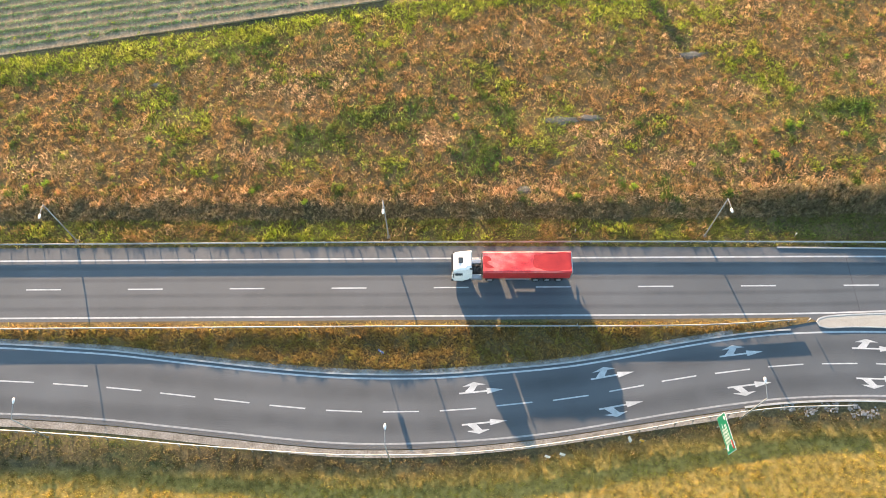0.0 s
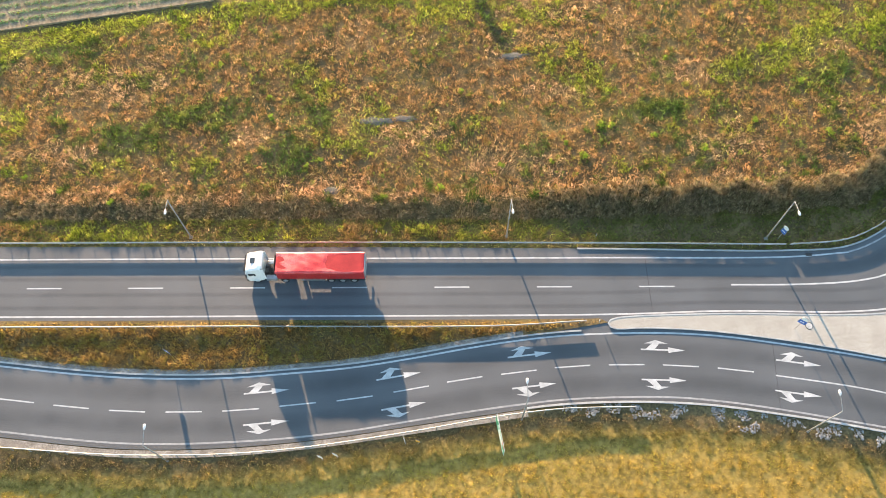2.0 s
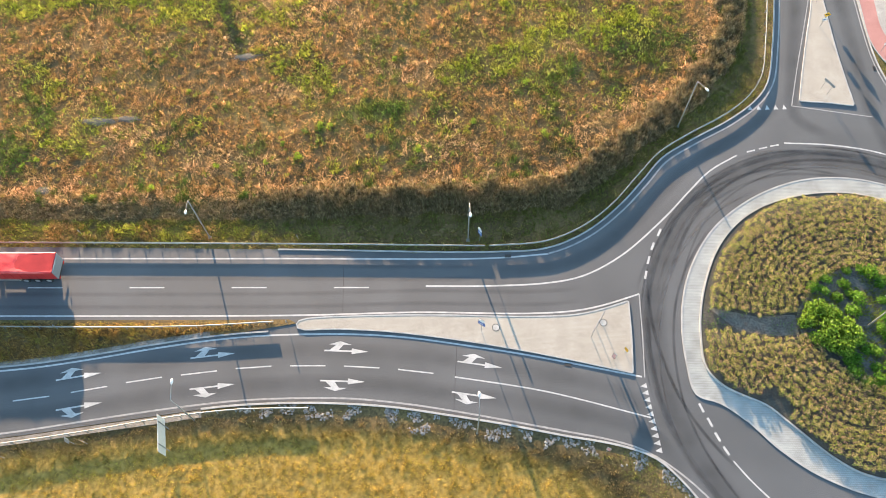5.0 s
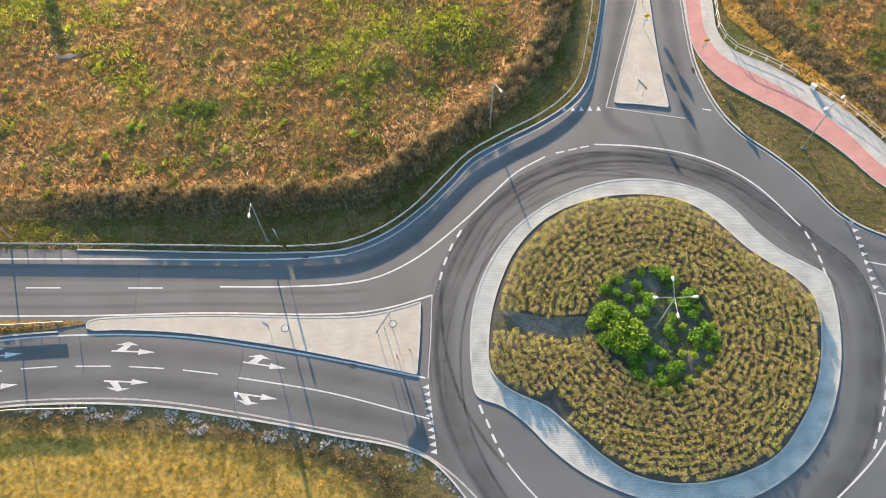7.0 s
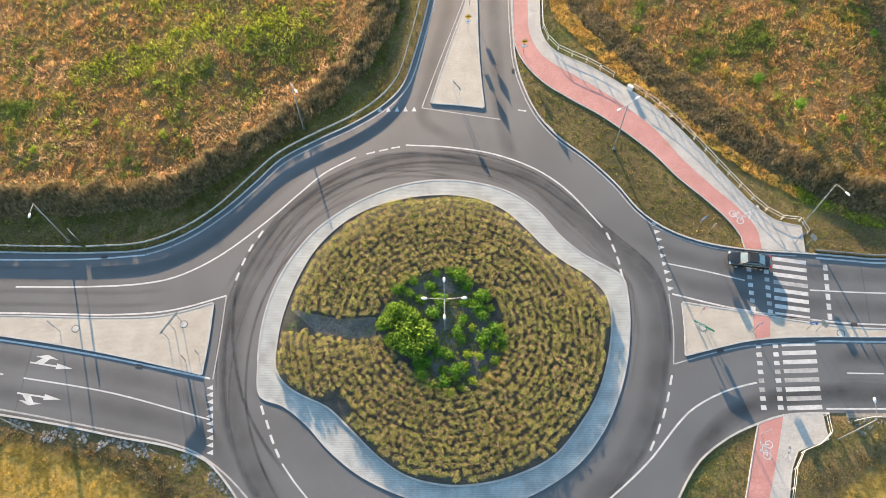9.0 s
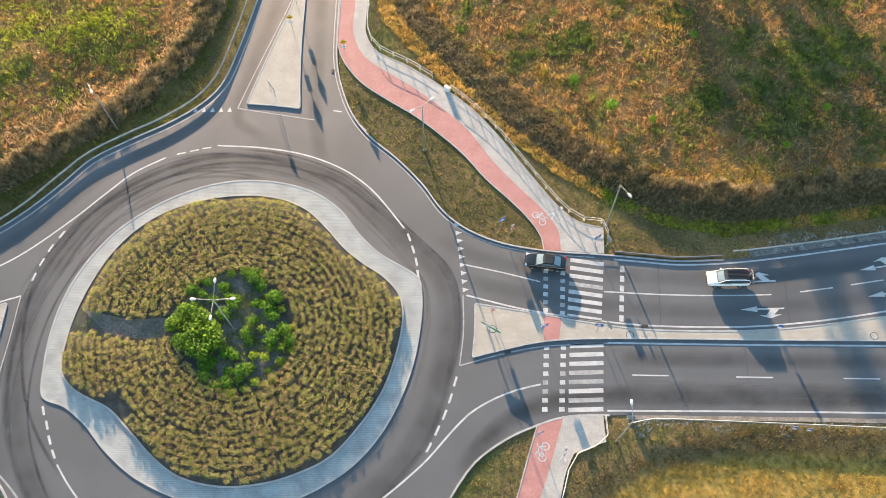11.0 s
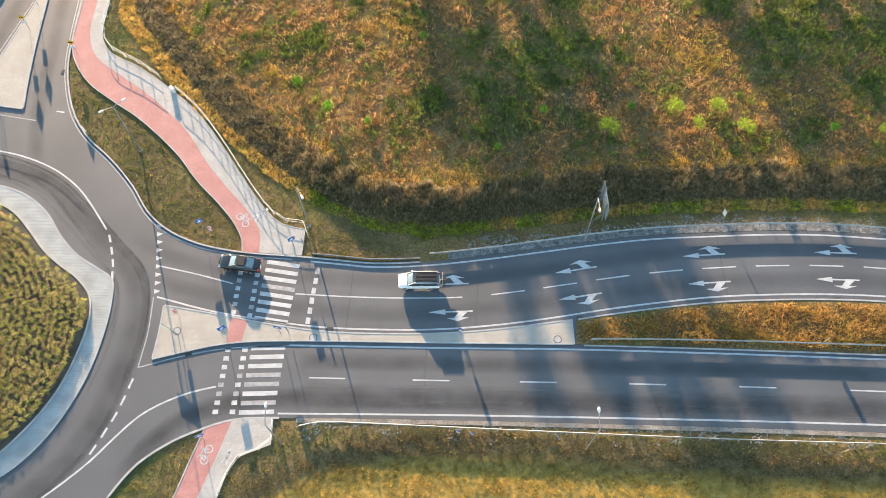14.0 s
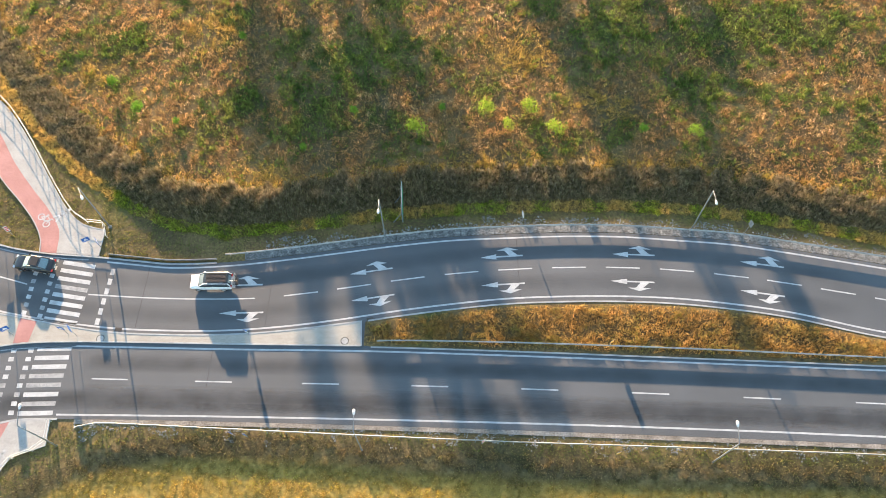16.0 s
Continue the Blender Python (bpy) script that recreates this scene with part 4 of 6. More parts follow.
# ---- guardrails and railings ----
def beam(name, line, z, parent, mat, prof):
    """A profile (across, up) carried along a line."""
    nn = normals(line)
    k = len(prof)
    verts = [(p.x + q.x * a, p.y + q.y * a, z + h) for p, q in zip(line, nn) for a, h in prof]
    faces = [(i * k + j, i * k + (j + 1) % k, (i + 1) * k + (j + 1) % k, (i + 1) * k + j) for i in range(len(line) - 1) for j in range(k)]
    faces += [tuple(range(k)), tuple(range((len(line) - 1) * k, len(line) * k))]
    return link_mesh(name, verts, faces, mat, parent)


POST = bpy.data.meshes.new("post")
_b = box(box(box(bm(), (0, 0, 0.3), (0.06, 0.012, 0.8)), (-0.03, 0, 0.3), (0.012, 0.10, 0.8)), (0.03, 0, 0.3), (0.012, 0.10, 0.8))
_b.to_mesh(POST)
_b.free()
POST.materials.append(M_STEEL)
W_BEAM = [(0.0, 0.155), (0.04, 0.12), (0.075, 0.075), (0.04, 0.03), (0.0, 0.0), (0.04, -0.03), (0.075, -0.075), (0.04, -0.12), (0.0, -0.155), (-0.015, -0.15), (0.03, -0.075), (-0.015, 0.0), (0.03, 0.075), (-0.015, 0.15)]


def guardrail(line, face, label, every=2.0):
    """face: 1 when the road lies to the left of the line, -1 when to its right."""
    g = thing("guardrail", label, "guardrail", group="guardrails")
    beam("rail", line, 0.60, g, M_STEEL, [(a * face, h) for a, h in W_BEAM])
    for p, d in along(line, 0.5, every):
        q = Vector((-d.y, d.x)) * -0.08 * face
        share("post", POST, g, at(p + q, d))
    return g


guardrail(clip(spline([(-160, 47.2), (-45.8, 45.35), (7.1, 44.5), (48.7, 43.6), (72, 42.95)]), -62, 72), -1, "galvanised steel guardrail along the straight road")
guardrail(spline([(72.5, 42.95), (79.4, 43.5), (84, 45.5), (87.7, 48.4), (91.2, 52.3), (94.2, 55.5), (98.7, 58.4), (103.3, 61.0), (106.9, 63.9), (109.0, 67.0), (110.6, 73), (112.2, 81), (114, 92)]), -1, "galvanised steel guardrail curving with the kerb")
guardrail(clip(spline([(-160, 36.5), (-43.6, 34.6), (6.9, 33.85), (37.1, 33.35), (47.5, 33.75)]), -62, 48), 1, "galvanised steel guardrail in the grass median")
guardrail(spline([(-62, 23.9), (-41.2, 22.9), (-35, 22.4), (-28.7, 21.8), (-22.6, 21.1), (-16.4, 20.5), (-10.3, 19.95), (-4.2, 19.5), (1.8, 19.35), (7.9, 19.4), (13.9, 19.75), (20, 20.4), (29.3, 21.7), (35.5, 22.7), (43.6, 23.6), (52, 23.7)]), 1, "galvanised steel guardrail over the sandy shoulder")
guardrail(spline([(158.8, 21.2), (161, 21.6), (164.7, 21.5), (174.9, 21.0), (186.9, 20.4), (204.7, 19.6), (222.3, 19.0), (243.6, 18.2), (275, 16.8)]), 1, "galvanised steel guardrail beside the eastern road")
guardrail(spline([(190.5, 30.75), (192.6, 30.8), (205, 30.55), (217.4, 30.1), (226.6, 29.7), (246, 28.7), (275, 27)]), -1, "galvanised steel guardrail in the orange median")
guardrail(clip(offset(ROAD_NE, 0.75), 172.5, 275), -1, "galvanised steel guardrail over the gravel shoulder")
low = thing("kerb_rail", "low grey steel edge rail along the kerb", "kerb rail")
strip("upstand", clip(offset(ROAD_NE, 0.45), 158.5, 172), -0.03, 0.03, -0.03, 0.3, M_STEEL, low)


def railing(line, label):
    """Bent-tube railing in bays of two metres, with a top and a middle tube."""
    g = thing("railing", label, "railing", group="path railings")
    stops = along(line, 0.0, 2.1)
    for (p, d), (q, _) in zip(stops, stops[1:]):
        u = (q - p).normalized() * 0.06
        a, c = p + u, q - u
        b = bm()
        rod(b, (*a, -0.05), (*a, 1.02), 0.03, n=6)
        rod(b, (*c, -0.05), (*c, 1.02), 0.03, n=6)
        rod(b, (*(a + u * 1.0), 1.1), (*(c - u * 1.0), 1.1), 0.03, n=6)
        rod(b, (*a, 1.02), (*(a + u), 1.1), 0.03, n=6)
        rod(b, (*c, 1.02), (*(c - u), 1.1), 0.03, n=6)
        rod(b, (*a, 0.55), (*c, 0.55), 0.025, n=6)
        part("railing_bay", b, M_WHITESTEEL, g)
    return g


railing(offset(spline([(128.6, 92), (128.6, 80), (128.6, 74.4), (130.0, 71.7), (134.3, 69.1), (138.6, 65.8)]), 0.15), "white tube railing along the footpath")
railing(offset(spline([(139.6, 65.0), (142.6, 62.2), (146.3, 57.4), (149.8, 52.1), (153.1, 47.5), (155.1, 45.75), (158.0, 45.1), (157.8, 42.2)], 0.4), 0.15), "white tube railing along the footpath down to the crossing")
railing([Vector((155.95, 22.0)), Vector((156.0, 19.2))] + spline([(155.6, 19.1), (152.5, 17.9), (151.6, 16.3), (150.75, 13.4), (147.4, 4)], 0.4), "white tube railing beside the southern footpath")


# ---- street lamps ----
def lamp_head(parent, p, d, name="lamp_head"):
    """A flat oval luminaire at p, pointing along d."""
    b = bm()
    bmesh.ops.create_uvsphere(b, u_segments=12, v_segments=7, radius=0.5)
    for v in b.verts:
        k = 0.62 + 0.38 * (v.co.x + 0.5)
        v.co = Vector((v.co.x * 0.95, v.co.y * 0.55 * k, v.co.z * (0.34 if v.co.z > 0 else 0.18)))
    ob = part(name, b, M_LAMP, parent, smooth=True)
    ob.matrix_basis = at(p, d, p[2]) @ pose(0.3, 0, 0.02, 0, -6, 0) @ Matrix.Diagonal((0.7, 0.7, 0.7, 1))
    b = bm()
    bmesh.ops.create_uvsphere(b, u_segments=10, v_segments=5, radius=0.2)
    for v in b.verts:
        v.co = Vector((v.co.x * 1.3, v.co.y * 0.8, v.co.z * 0.3 - 0.085))
    part("lens", b, M_LENS, ob, smooth=True)


def street_lamp(x, y, z, h, ways, label, arm=1.3, group="street lamps"):
    t = thing("street_lamp", label, "street lamp", pose(x, y, z), group=group)
    b = bm()
    rod(b, (0, 0, -0.1), (0, 0, h), 0.095, 0.055, 10)
    part("pole", b, M_STEEL, t, smooth=True)
    b = bm()
    rod(b, (0, 0, -0.1), (0, 0, 0.35), 0.15, 0.12, 10)
    box(b, (0, 0, 0.02), (0.42, 0.42, 0.06))
    part("base", b, M_STEEL, t)
    for a in ways:
        d = Vector((math.cos(radians(a)), math.sin(radians(a)), 0))
        pts = [Vector((0, 0, h - 0.03)) + d * (arm * u) + Vector((0, 0, 0.32 * math.sin(u * 1.5))) for u in (0, 0.2, 0.45, 0.75, 1.0)]
        b = bm()
        for p, q in zip(pts, pts[1:]):
            rod(b, p, q, 0.045, 0.042, 8)
        part("arm", b, M_STEEL, t)
        lamp_head(t, pts[-1], d)
    return t


for x, y, h in ((-36.9, 45.9, 9.4), (0.8, 45.6, 9.4), (38.9, 44.9, 9.4), (70.0, 44.0, 9.4)):
    street_lamp(x, y, -0.05, h, (-88,), "tall galvanised street lamp standing behind the guardrail")
street_lamp(97.2, 59.6, -0.05, 9.6, (-60,), "tall galvanised street lamp on the verge of the roundabout")
for x, y in ((191.0, 43.7), (227.0, 44.6)):
    street_lamp(x, y, -0.05, 9.4, (-90,), "tall galvanised street lamp beside the gravel shoulder")
for x, y, h in ((-36.2, 22.2, 8.6), (1.2, 18.9, 8.2), (39.5, 22.7, 8.8), (70.4, 20.8, 9.2), (189.3, 18.9, 8.8), (225.9, 17.6, 9.2), (157.0, 19.4, 9.2)):
    street_lamp(x, y, -0.35, h, (90,), "tall galvanised street lamp with its arm over the road", 1.5)
street_lamp(136.4, 56.0, -0.05, 9.4, (35, 215), "tall galvanised street lamp with two heads on the verge", 1.1)
street_lamp(158.2, 45.3, -0.05, 9.4, (-60,), "tall galvanised street lamp at the end of the railing")
street_lamp(115.0, 32.2, 0.15, 9.3, (0, 90, 180, 270), "tall galvanised lamp mast with four heads in the bed", 1.75)


# ---- signs ----
def round_plate(b, r, c, n=20):
    bmesh.ops.create_cone(b, cap_ends=True, segments=n, radius1=r, radius2=r, depth=0.02, matrix=Matrix.Translation(c) @ pose(0, 0, 0, 0, 90, 0))


def bars(parent, m, rows, mat=M_SIGNWHITE):
    """Plain bars on a plate that faces local +x: rows of (y, z, width, height)."""
    b = bm()
    for y, z, w, h in rows:
        box(b, (0, y, z), (0.012, w, h))
    ob = part("lettering_bars", b, mat, parent)
    ob.matrix_basis = m


def road_sign(x, y, yaw, plates, label, z=-0.05, h=None, posts=(0.0,), group=""):
    """Plates are (shape, centre height, width, height, face material); they face local +x, with the post behind."""
    t = thing("road_sign", label, "road sign", pose(x, y, z, 0, 0, yaw), group=group)
    top = h or max(c + ph / 2 for _, c, _, ph, _ in plates) - 0.05
    for py in posts:
        b = bm()
        rod(b, (0, py, -0.2), (0, py, top), 0.034, n=8)
        part("post", b, M_STEEL, t)
    for shape, c, w, ph, mat in plates:
        b, f = bm(), bm()
        if shape == "round":
            round_plate(b, w / 2, (0.05, 0, c))
            round_plate(f, w / 2 - 0.03, (0.066, 0, c))
        elif shape == "diamond":
            box(b, (0, 0, 0), (0.02, w, ph))
            box(f, (0.018, 0, 0), (0.012, w - 0.06, ph - 0.06))
            for q in (b, f):
                bmesh.ops.rotate(q, verts=q.verts, cent=(0, 0, 0), matrix=Matrix.Rotation(radians(45), 3, "X"))
                bmesh.ops.translate(q, verts=q.verts, vec=(0.05, 0, c))
        elif shape == "arrow":
            pts = [(-w / 2, -ph / 2), (w / 2 - ph / 2, -ph / 2), (w / 2, 0), (w / 2 - ph / 2, ph / 2), (-w / 2, ph / 2)]
            for q, xx, k in ((b, 0.05, 1.0), (f, 0.062, 0.95)):
                fa = q.faces.new([q.verts.new((xx, u * k, c + v * k)) for u, v in pts])
                ex = bmesh.ops.extrude_face_region(q, geom=[fa])
                bmesh.ops.translate(q, verts=[v for v in ex["geom"] if isinstance(v, bmesh.types.BMVert)], vec=(0.012, 0, 0))
        else:
            box(b, (0.05, 0, c), (0.025, w, ph), 0.008)
            box(f, (0.066, 0, c), (0.01, w - 0.06, ph - 0.06))
        panel = part("panel", b, M_SIGNBACK, t)
        part("face", f, mat, panel)
    return t


def symbol(t, pieces, mat=M_SIGNWHITE):
    bars(t, pose(0.076, 0, 0), pieces, mat)


s = road_sign(71.2, 32.5, 238, [("square", 2.35, 0.9, 0.9, M_SIGNBLUE), ("round", 3.15, 0.8, 0.8, M_SIGNWHITE)], "blue arrow sign below a round white sign on the island", 0.1)
symbol(s, [(0, 2.35, 0.42, 0.12), (0.12, 2.42, 0.12, 0.2), (-0.15, 2.28, 0.2, 0.12)])
road_sign(84.3, 32.5, 148, [("square", 2.3, 3.0, 0.55, M_SIGNBLUE)], "long direction board on three thin posts", 0.1, posts=(-1.2, 0.0, 1.2))
s = road_sign(85.9, 28.95, 225, [("square", 1.0, 0.5, 1.5, M_SIGNWHITE)], "red and white striped marker board on the island", 0.1)
symbol(s, [(0, 0.5, 0.42, 0.2), (0, 0.95, 0.42, 0.2), (0, 1.4, 0.42, 0.2)], M_SIGNRED)
s = road_sign(144.2, 33.9, -70, [("square", 1.7, 0.45, 1.3, M_SIGNWHITE)], "red and white striped marker board on the island tip", 0.1)
symbol(s, [(0, 1.3, 0.38, 0.18), (0, 1.7, 0.38, 0.18), (0, 2.1, 0.38, 0.18)], M_SIGNRED)
s = road_sign(144.0, 31.8, 238, [("arrow", 1.5, 2.6, 0.5, M_SIGNGREEN)], "green arrow-shaped direction sign on two posts", 0.1, posts=(-0.5, 0.5))
symbol(s, [(-0.5, 1.56, 1.2, 0.1), (-0.4, 1.4, 1.0, 0.08)])
s = road_sign(149.8, 31.65, -60, [("square", 2.3, 0.9, 0.9, M_SIGNBLUE)], "blue crossing sign with white triangle beside the cycle crossing", 0.1)
symbol(s, [(0, 2.15, 0.5, 0.12), (0, 2.28, 0.34, 0.14), (0, 2.42, 0.18, 0.14)])
road_sign(156.9, 31.6, 35, [("square", 2.3, 0.9, 0.9, M_SIGNBLUE)], "crossing sign showing its grey back on the island", 0.1)
for x, y, yaw in ((118.5, 75.2, -90), (118.8, 79.4, -95), (125.8, 71.0, -85)):
    s = road_sign(x, y, yaw, [("diamond", 2.5, 0.72, 0.72, M_SIGNYELLOW), ("square", 1.55, 0.6, 0.5, M_SIGNWHITE)], "yellow diamond sign over a white plate on a post", 0.08, group="yellow diamond signs")
    symbol(s, [(0, 2.5, 0.5, 0.16)], M_PLASTIC)
    symbol(s, [(0, 1.55, 0.3, 0.1)], M_SIGNBLUE)
road_sign(116.8, 64.5, 35, [("square", 1.9, 1.7, 0.42, M_SIGNGREEN)], "green direction board on two posts at the island end", 0.1, posts=(-0.55, 0.55))
for x, y, yaw in ((146.8, 44.3, -65), (84.2, 18.6, 240), (202.0, 19.5, -60)):
    s = road_sign(x, y, yaw, [("square", 1.6, 0.45, 1.2, M_SIGNWHITE)], "red and white striped marker board on a verge", group="striped markers")
    symbol(s, [(0, 1.25, 0.38, 0.17), (0, 1.6, 0.38, 0.17), (0, 1.95, 0.38, 0.17)], M_SIGNRED)
for x, y, yaw in ((157.9, 42.3, 30), (156.6, 42.6, -60), (148.7, 19.9, -65), (145.6, 45.0, -60), (155.9, 31.8, -100)):
    s = road_sign(x, y, yaw, [("square", 2.2, 0.85, 0.85, M_SIGNBLUE)], "blue square crossing sign with white triangle", group="crossing signs")
    symbol(s, [(0, 2.05, 0.5, 0.12), (0, 2.18, 0.34, 0.14), (0, 2.32, 0.18, 0.14)])
s = road_sign(71.4, 43.9, 215, [("square", 2.2, 0.7, 0.9, M_SIGNBLUE), ("round", 3.0, 0.75, 0.75, M_SIGNWHITE)], "blue sign below a round white sign beside the lamp")
symbol(s, [(0, 2.2, 0.4, 0.14)])
s = road_sign(0.2, 30.7, 240, [("square", 1.6, 0.75, 0.75, M_SIGNBLUE)], "blue square sign standing in the grass median", 0.02)
symbol(s, [(0, 1.6, 0.14, 0.45)])
for x, y in ((176.1, 31.7), (177.2, 20.2), (175.7, 20.4)):
    s = road_sign(x, y, 250, [("round", 1.7, 0.6, 0.6, M_SIGNBLUE), ("square", 1.15, 0.4, 0.35, M_SIGNWHITE)], "small round blue sign over a white plate", group="small blue signs")
for x, y, yaw in ((216.3, 30.4, -60), (215.9, 18.3, -70), (87.3, 29.6, 215), (28.2, 20.3, 250)):
    road_sign(x, y, yaw, [("square", 1.3, 0.55, 0.85, M_SIGNYELLOW)], "small yellow marker sign on a thin post", group="yellow markers")
for x, y, yaw in ((207.2, 45.8, 200), (233.4, 44.4, 20), (17.9, 18.7, 250), (19.5, 18.9, 250), (26.8, 20.3, 200)):
    road_sign(x, y, yaw, [("square", 1.9, 0.6, 1.1, M_SIGNWHITE)], "narrow white sign panel on a post in the grass", group="white sign panels")
for x, y in ((23.3, 45.6), (49.6, 44.5), (22.5, 33.6), (49.0, 33.7)):
    road_sign(x, y, 180, [("square", 0.9, 0.14, 0.5, M_SIGNWHITE)], "slim white roadside marker post", group="marker posts")

# big green direction sign beside the western road
big = thing("direction_sign", "large green direction sign with white and red panels", "road sign", pose(37.0, 20.6, -0.3, 0, 0, 189))
for py in (-1.2, 1.2):
    part("post", rod(bm(), (0, py, -0.2), (0, py, 3.9), 0.06), M_STEEL, big)
panel = part("panel", box(bm(), (0.08, 0, 2.55), (0.04, 4.0, 2.7), 0.01), M_SIGNWHITE, big)
part("face", box(bm(), (0.102, 0, 2.55), (0.014, 3.88, 2.58)), M_SIGNGREEN, panel)
bars(big, pose(0.114, 0, 0), [(0.3 - 0.2 * (k % 2), 3.2 - 0.36 * k, 2.4 - 0.35 * (k % 3), 0.16) for k in range(5)] + [(-1.5, 3.4, 0.4, 0.4), (1.5, 1.7, 0.4, 0.5)])
bars(big, pose(0.116, 0, 0), [(1.3, 3.5, 0.9, 0.34)], M_SIGNRED)

# direction sign beside the eastern road, its back to the roundabout
board = thing("direction_sign", "wide direction sign seen from its pale steel back", "road sign", pose(193.0, 47.0, 0.05, 0, 0, 2))
for py in (-1.2, 1.2):
    part("post", rod(bm(), (0, py, -0.3), (0, py, 4.2), 0.07), M_STEEL, board)
    part("brace", rod(bm(), (-1.1, py, -0.1), (0, py, 2.2), 0.05), M_STEEL, board)
panel = part("panel", box(bm(), (0.1, 0, 2.9), (0.05, 3.9, 2.6), 0.01), M_SIGNBACK, board)
part("face", box(bm(), (0.13, 0, 2.9), (0.012, 3.8, 2.5)), M_SIGNGREEN, panel)
for zz in (1.9, 2.6, 3.3, 3.9):
    part("stiffener", box(bm(), (0.05, 0, zz), (0.06, 3.7, 0.08)), M_STEEL, board)

cab = thing("utility_cabinet", "pale grey utility cabinet beside the railing", "cabinet", pose(139.3, 64.9, -0.05, 0, 0, -40))
part("body", box(bm(), (0, 0, 0.45), (0.7, 0.36, 0.9), 0.02), M_CABINET, cab)
part("roof", box(bm(), (0, 0, 0.93), (0.78, 0.44, 0.06), 0.02), M_CABINET, cab)
part("door", box(bm(), (0, -0.188, 0.46), (0.6, 0.02, 0.76), 0.005), M_CABINET, cab)

for x, y in ((72.9, 32.8), (85.2, 33.2), (144.2, 32.1), (159.6, 31.25), (186.9, 30.9)):
    man = thing("manhole_cover", "round pale manhole cover set in the paving", "manhole cover", pose(x, y, 0.12), group="manholes")
    b = bm()
    bmesh.ops.create_cone(b, cap_ends=True, segments=24, radius1=0.46, radius2=0.46, depth=0.02)
    part("frame", b, M_IRON, man)
    b = bm()
    bmesh.ops.create_cone(b, cap_ends=True, segments=24, radius1=0.38, radius2=0.38, depth=0.03)
    part("lid", b, M_KERB, man)
for x, y, a in ((80.8, 28.3, -12), (101.1, 20.3, -45), (145.8, 29.4, 14), (161.4, 32.35, -4), (74.7, 41.8, 0), (124.3, 68.2, 92), (189.6, 33.5, 8), (219.0, 35.6, 0)):
    gra = thing("drain_grate", "dark cast iron kerb drain grate", "drain", pose(x, y, 0.012, 0, 0, a), group="kerb drains")
    part("frame", box(bm(), (0, 0, 0), (0.75, 0.4, 0.03)), M_IRON, gra)
    for k in range(6):
        part("bar", box(bm(), (-0.28 + 0.11 * k, 0, 0.02), (0.04, 0.32, 0.02)), M_IRON, gra)


# ---- vehicles ----
def wheel(parent, x, y, r, w):
    b = bm()
    bmesh.ops.create_cone(b, cap_ends=True, segments=20, radius1=r, radius2=r, depth=w, matrix=pose(x, y, r, 90))
    bmesh.ops.bevel(b, geom=[e for e in b.edges if abs(e.verts[0].co.y - e.verts[1].co.y) < 1e-4], offset=0.04, segments=2, affect="EDGES")
    ty = part("wheel", b, M_TYRE, parent)
    b = bm()
    s = 1 if y > 0 else -1
    bmesh.ops.create_cone(b, cap_ends=True, segments=16, radius1=r * 0.6, radius2=r * 0.6, depth=0.03, matrix=pose(x, y + s * w * 0.5, r, 90))
    bmesh.ops.create_cone(b, cap_ends=True, segments=10, radius1=r * 0.25, radius2=r * 0.18, depth=0.06, matrix=pose(x, y + s * (w * 0.5 + 0.02), r, 90))
    part("rim", b, M_RIM, ty)


def shell(sections, cap=True):
    """A body from cross-sections: each (x, half width at sill, half width at top, z sill, z top, rounding)."""
    b = bm()
    rings = []
    for x, w0, w1, z0, z1, r in sections:
        pts = [(-w0, z0), (-w0, z0 + (z1 - z0) * 0.55), (-w1 - (w0 - w1) * 0.3, z1 - r), (-w1 + r, z1), (w1 - r, z1), (w1 + (w0 - w1) * 0.3, z1 - r), (w0, z0 + (z1 - z0) * 0.55), (w0, z0)]
        rings.append([b.verts.new((x, y, z)) for y, z in pts])
    for a, c in zip(rings, rings[1:]):
        for k in range(8):
            b.faces.new((a[k], a[(k + 1) % 8], c[(k + 1) % 8], c[k]))
    if cap:
        b.faces.new(rings[0])
        b.faces.new(rings[-1][::-1])
    return b


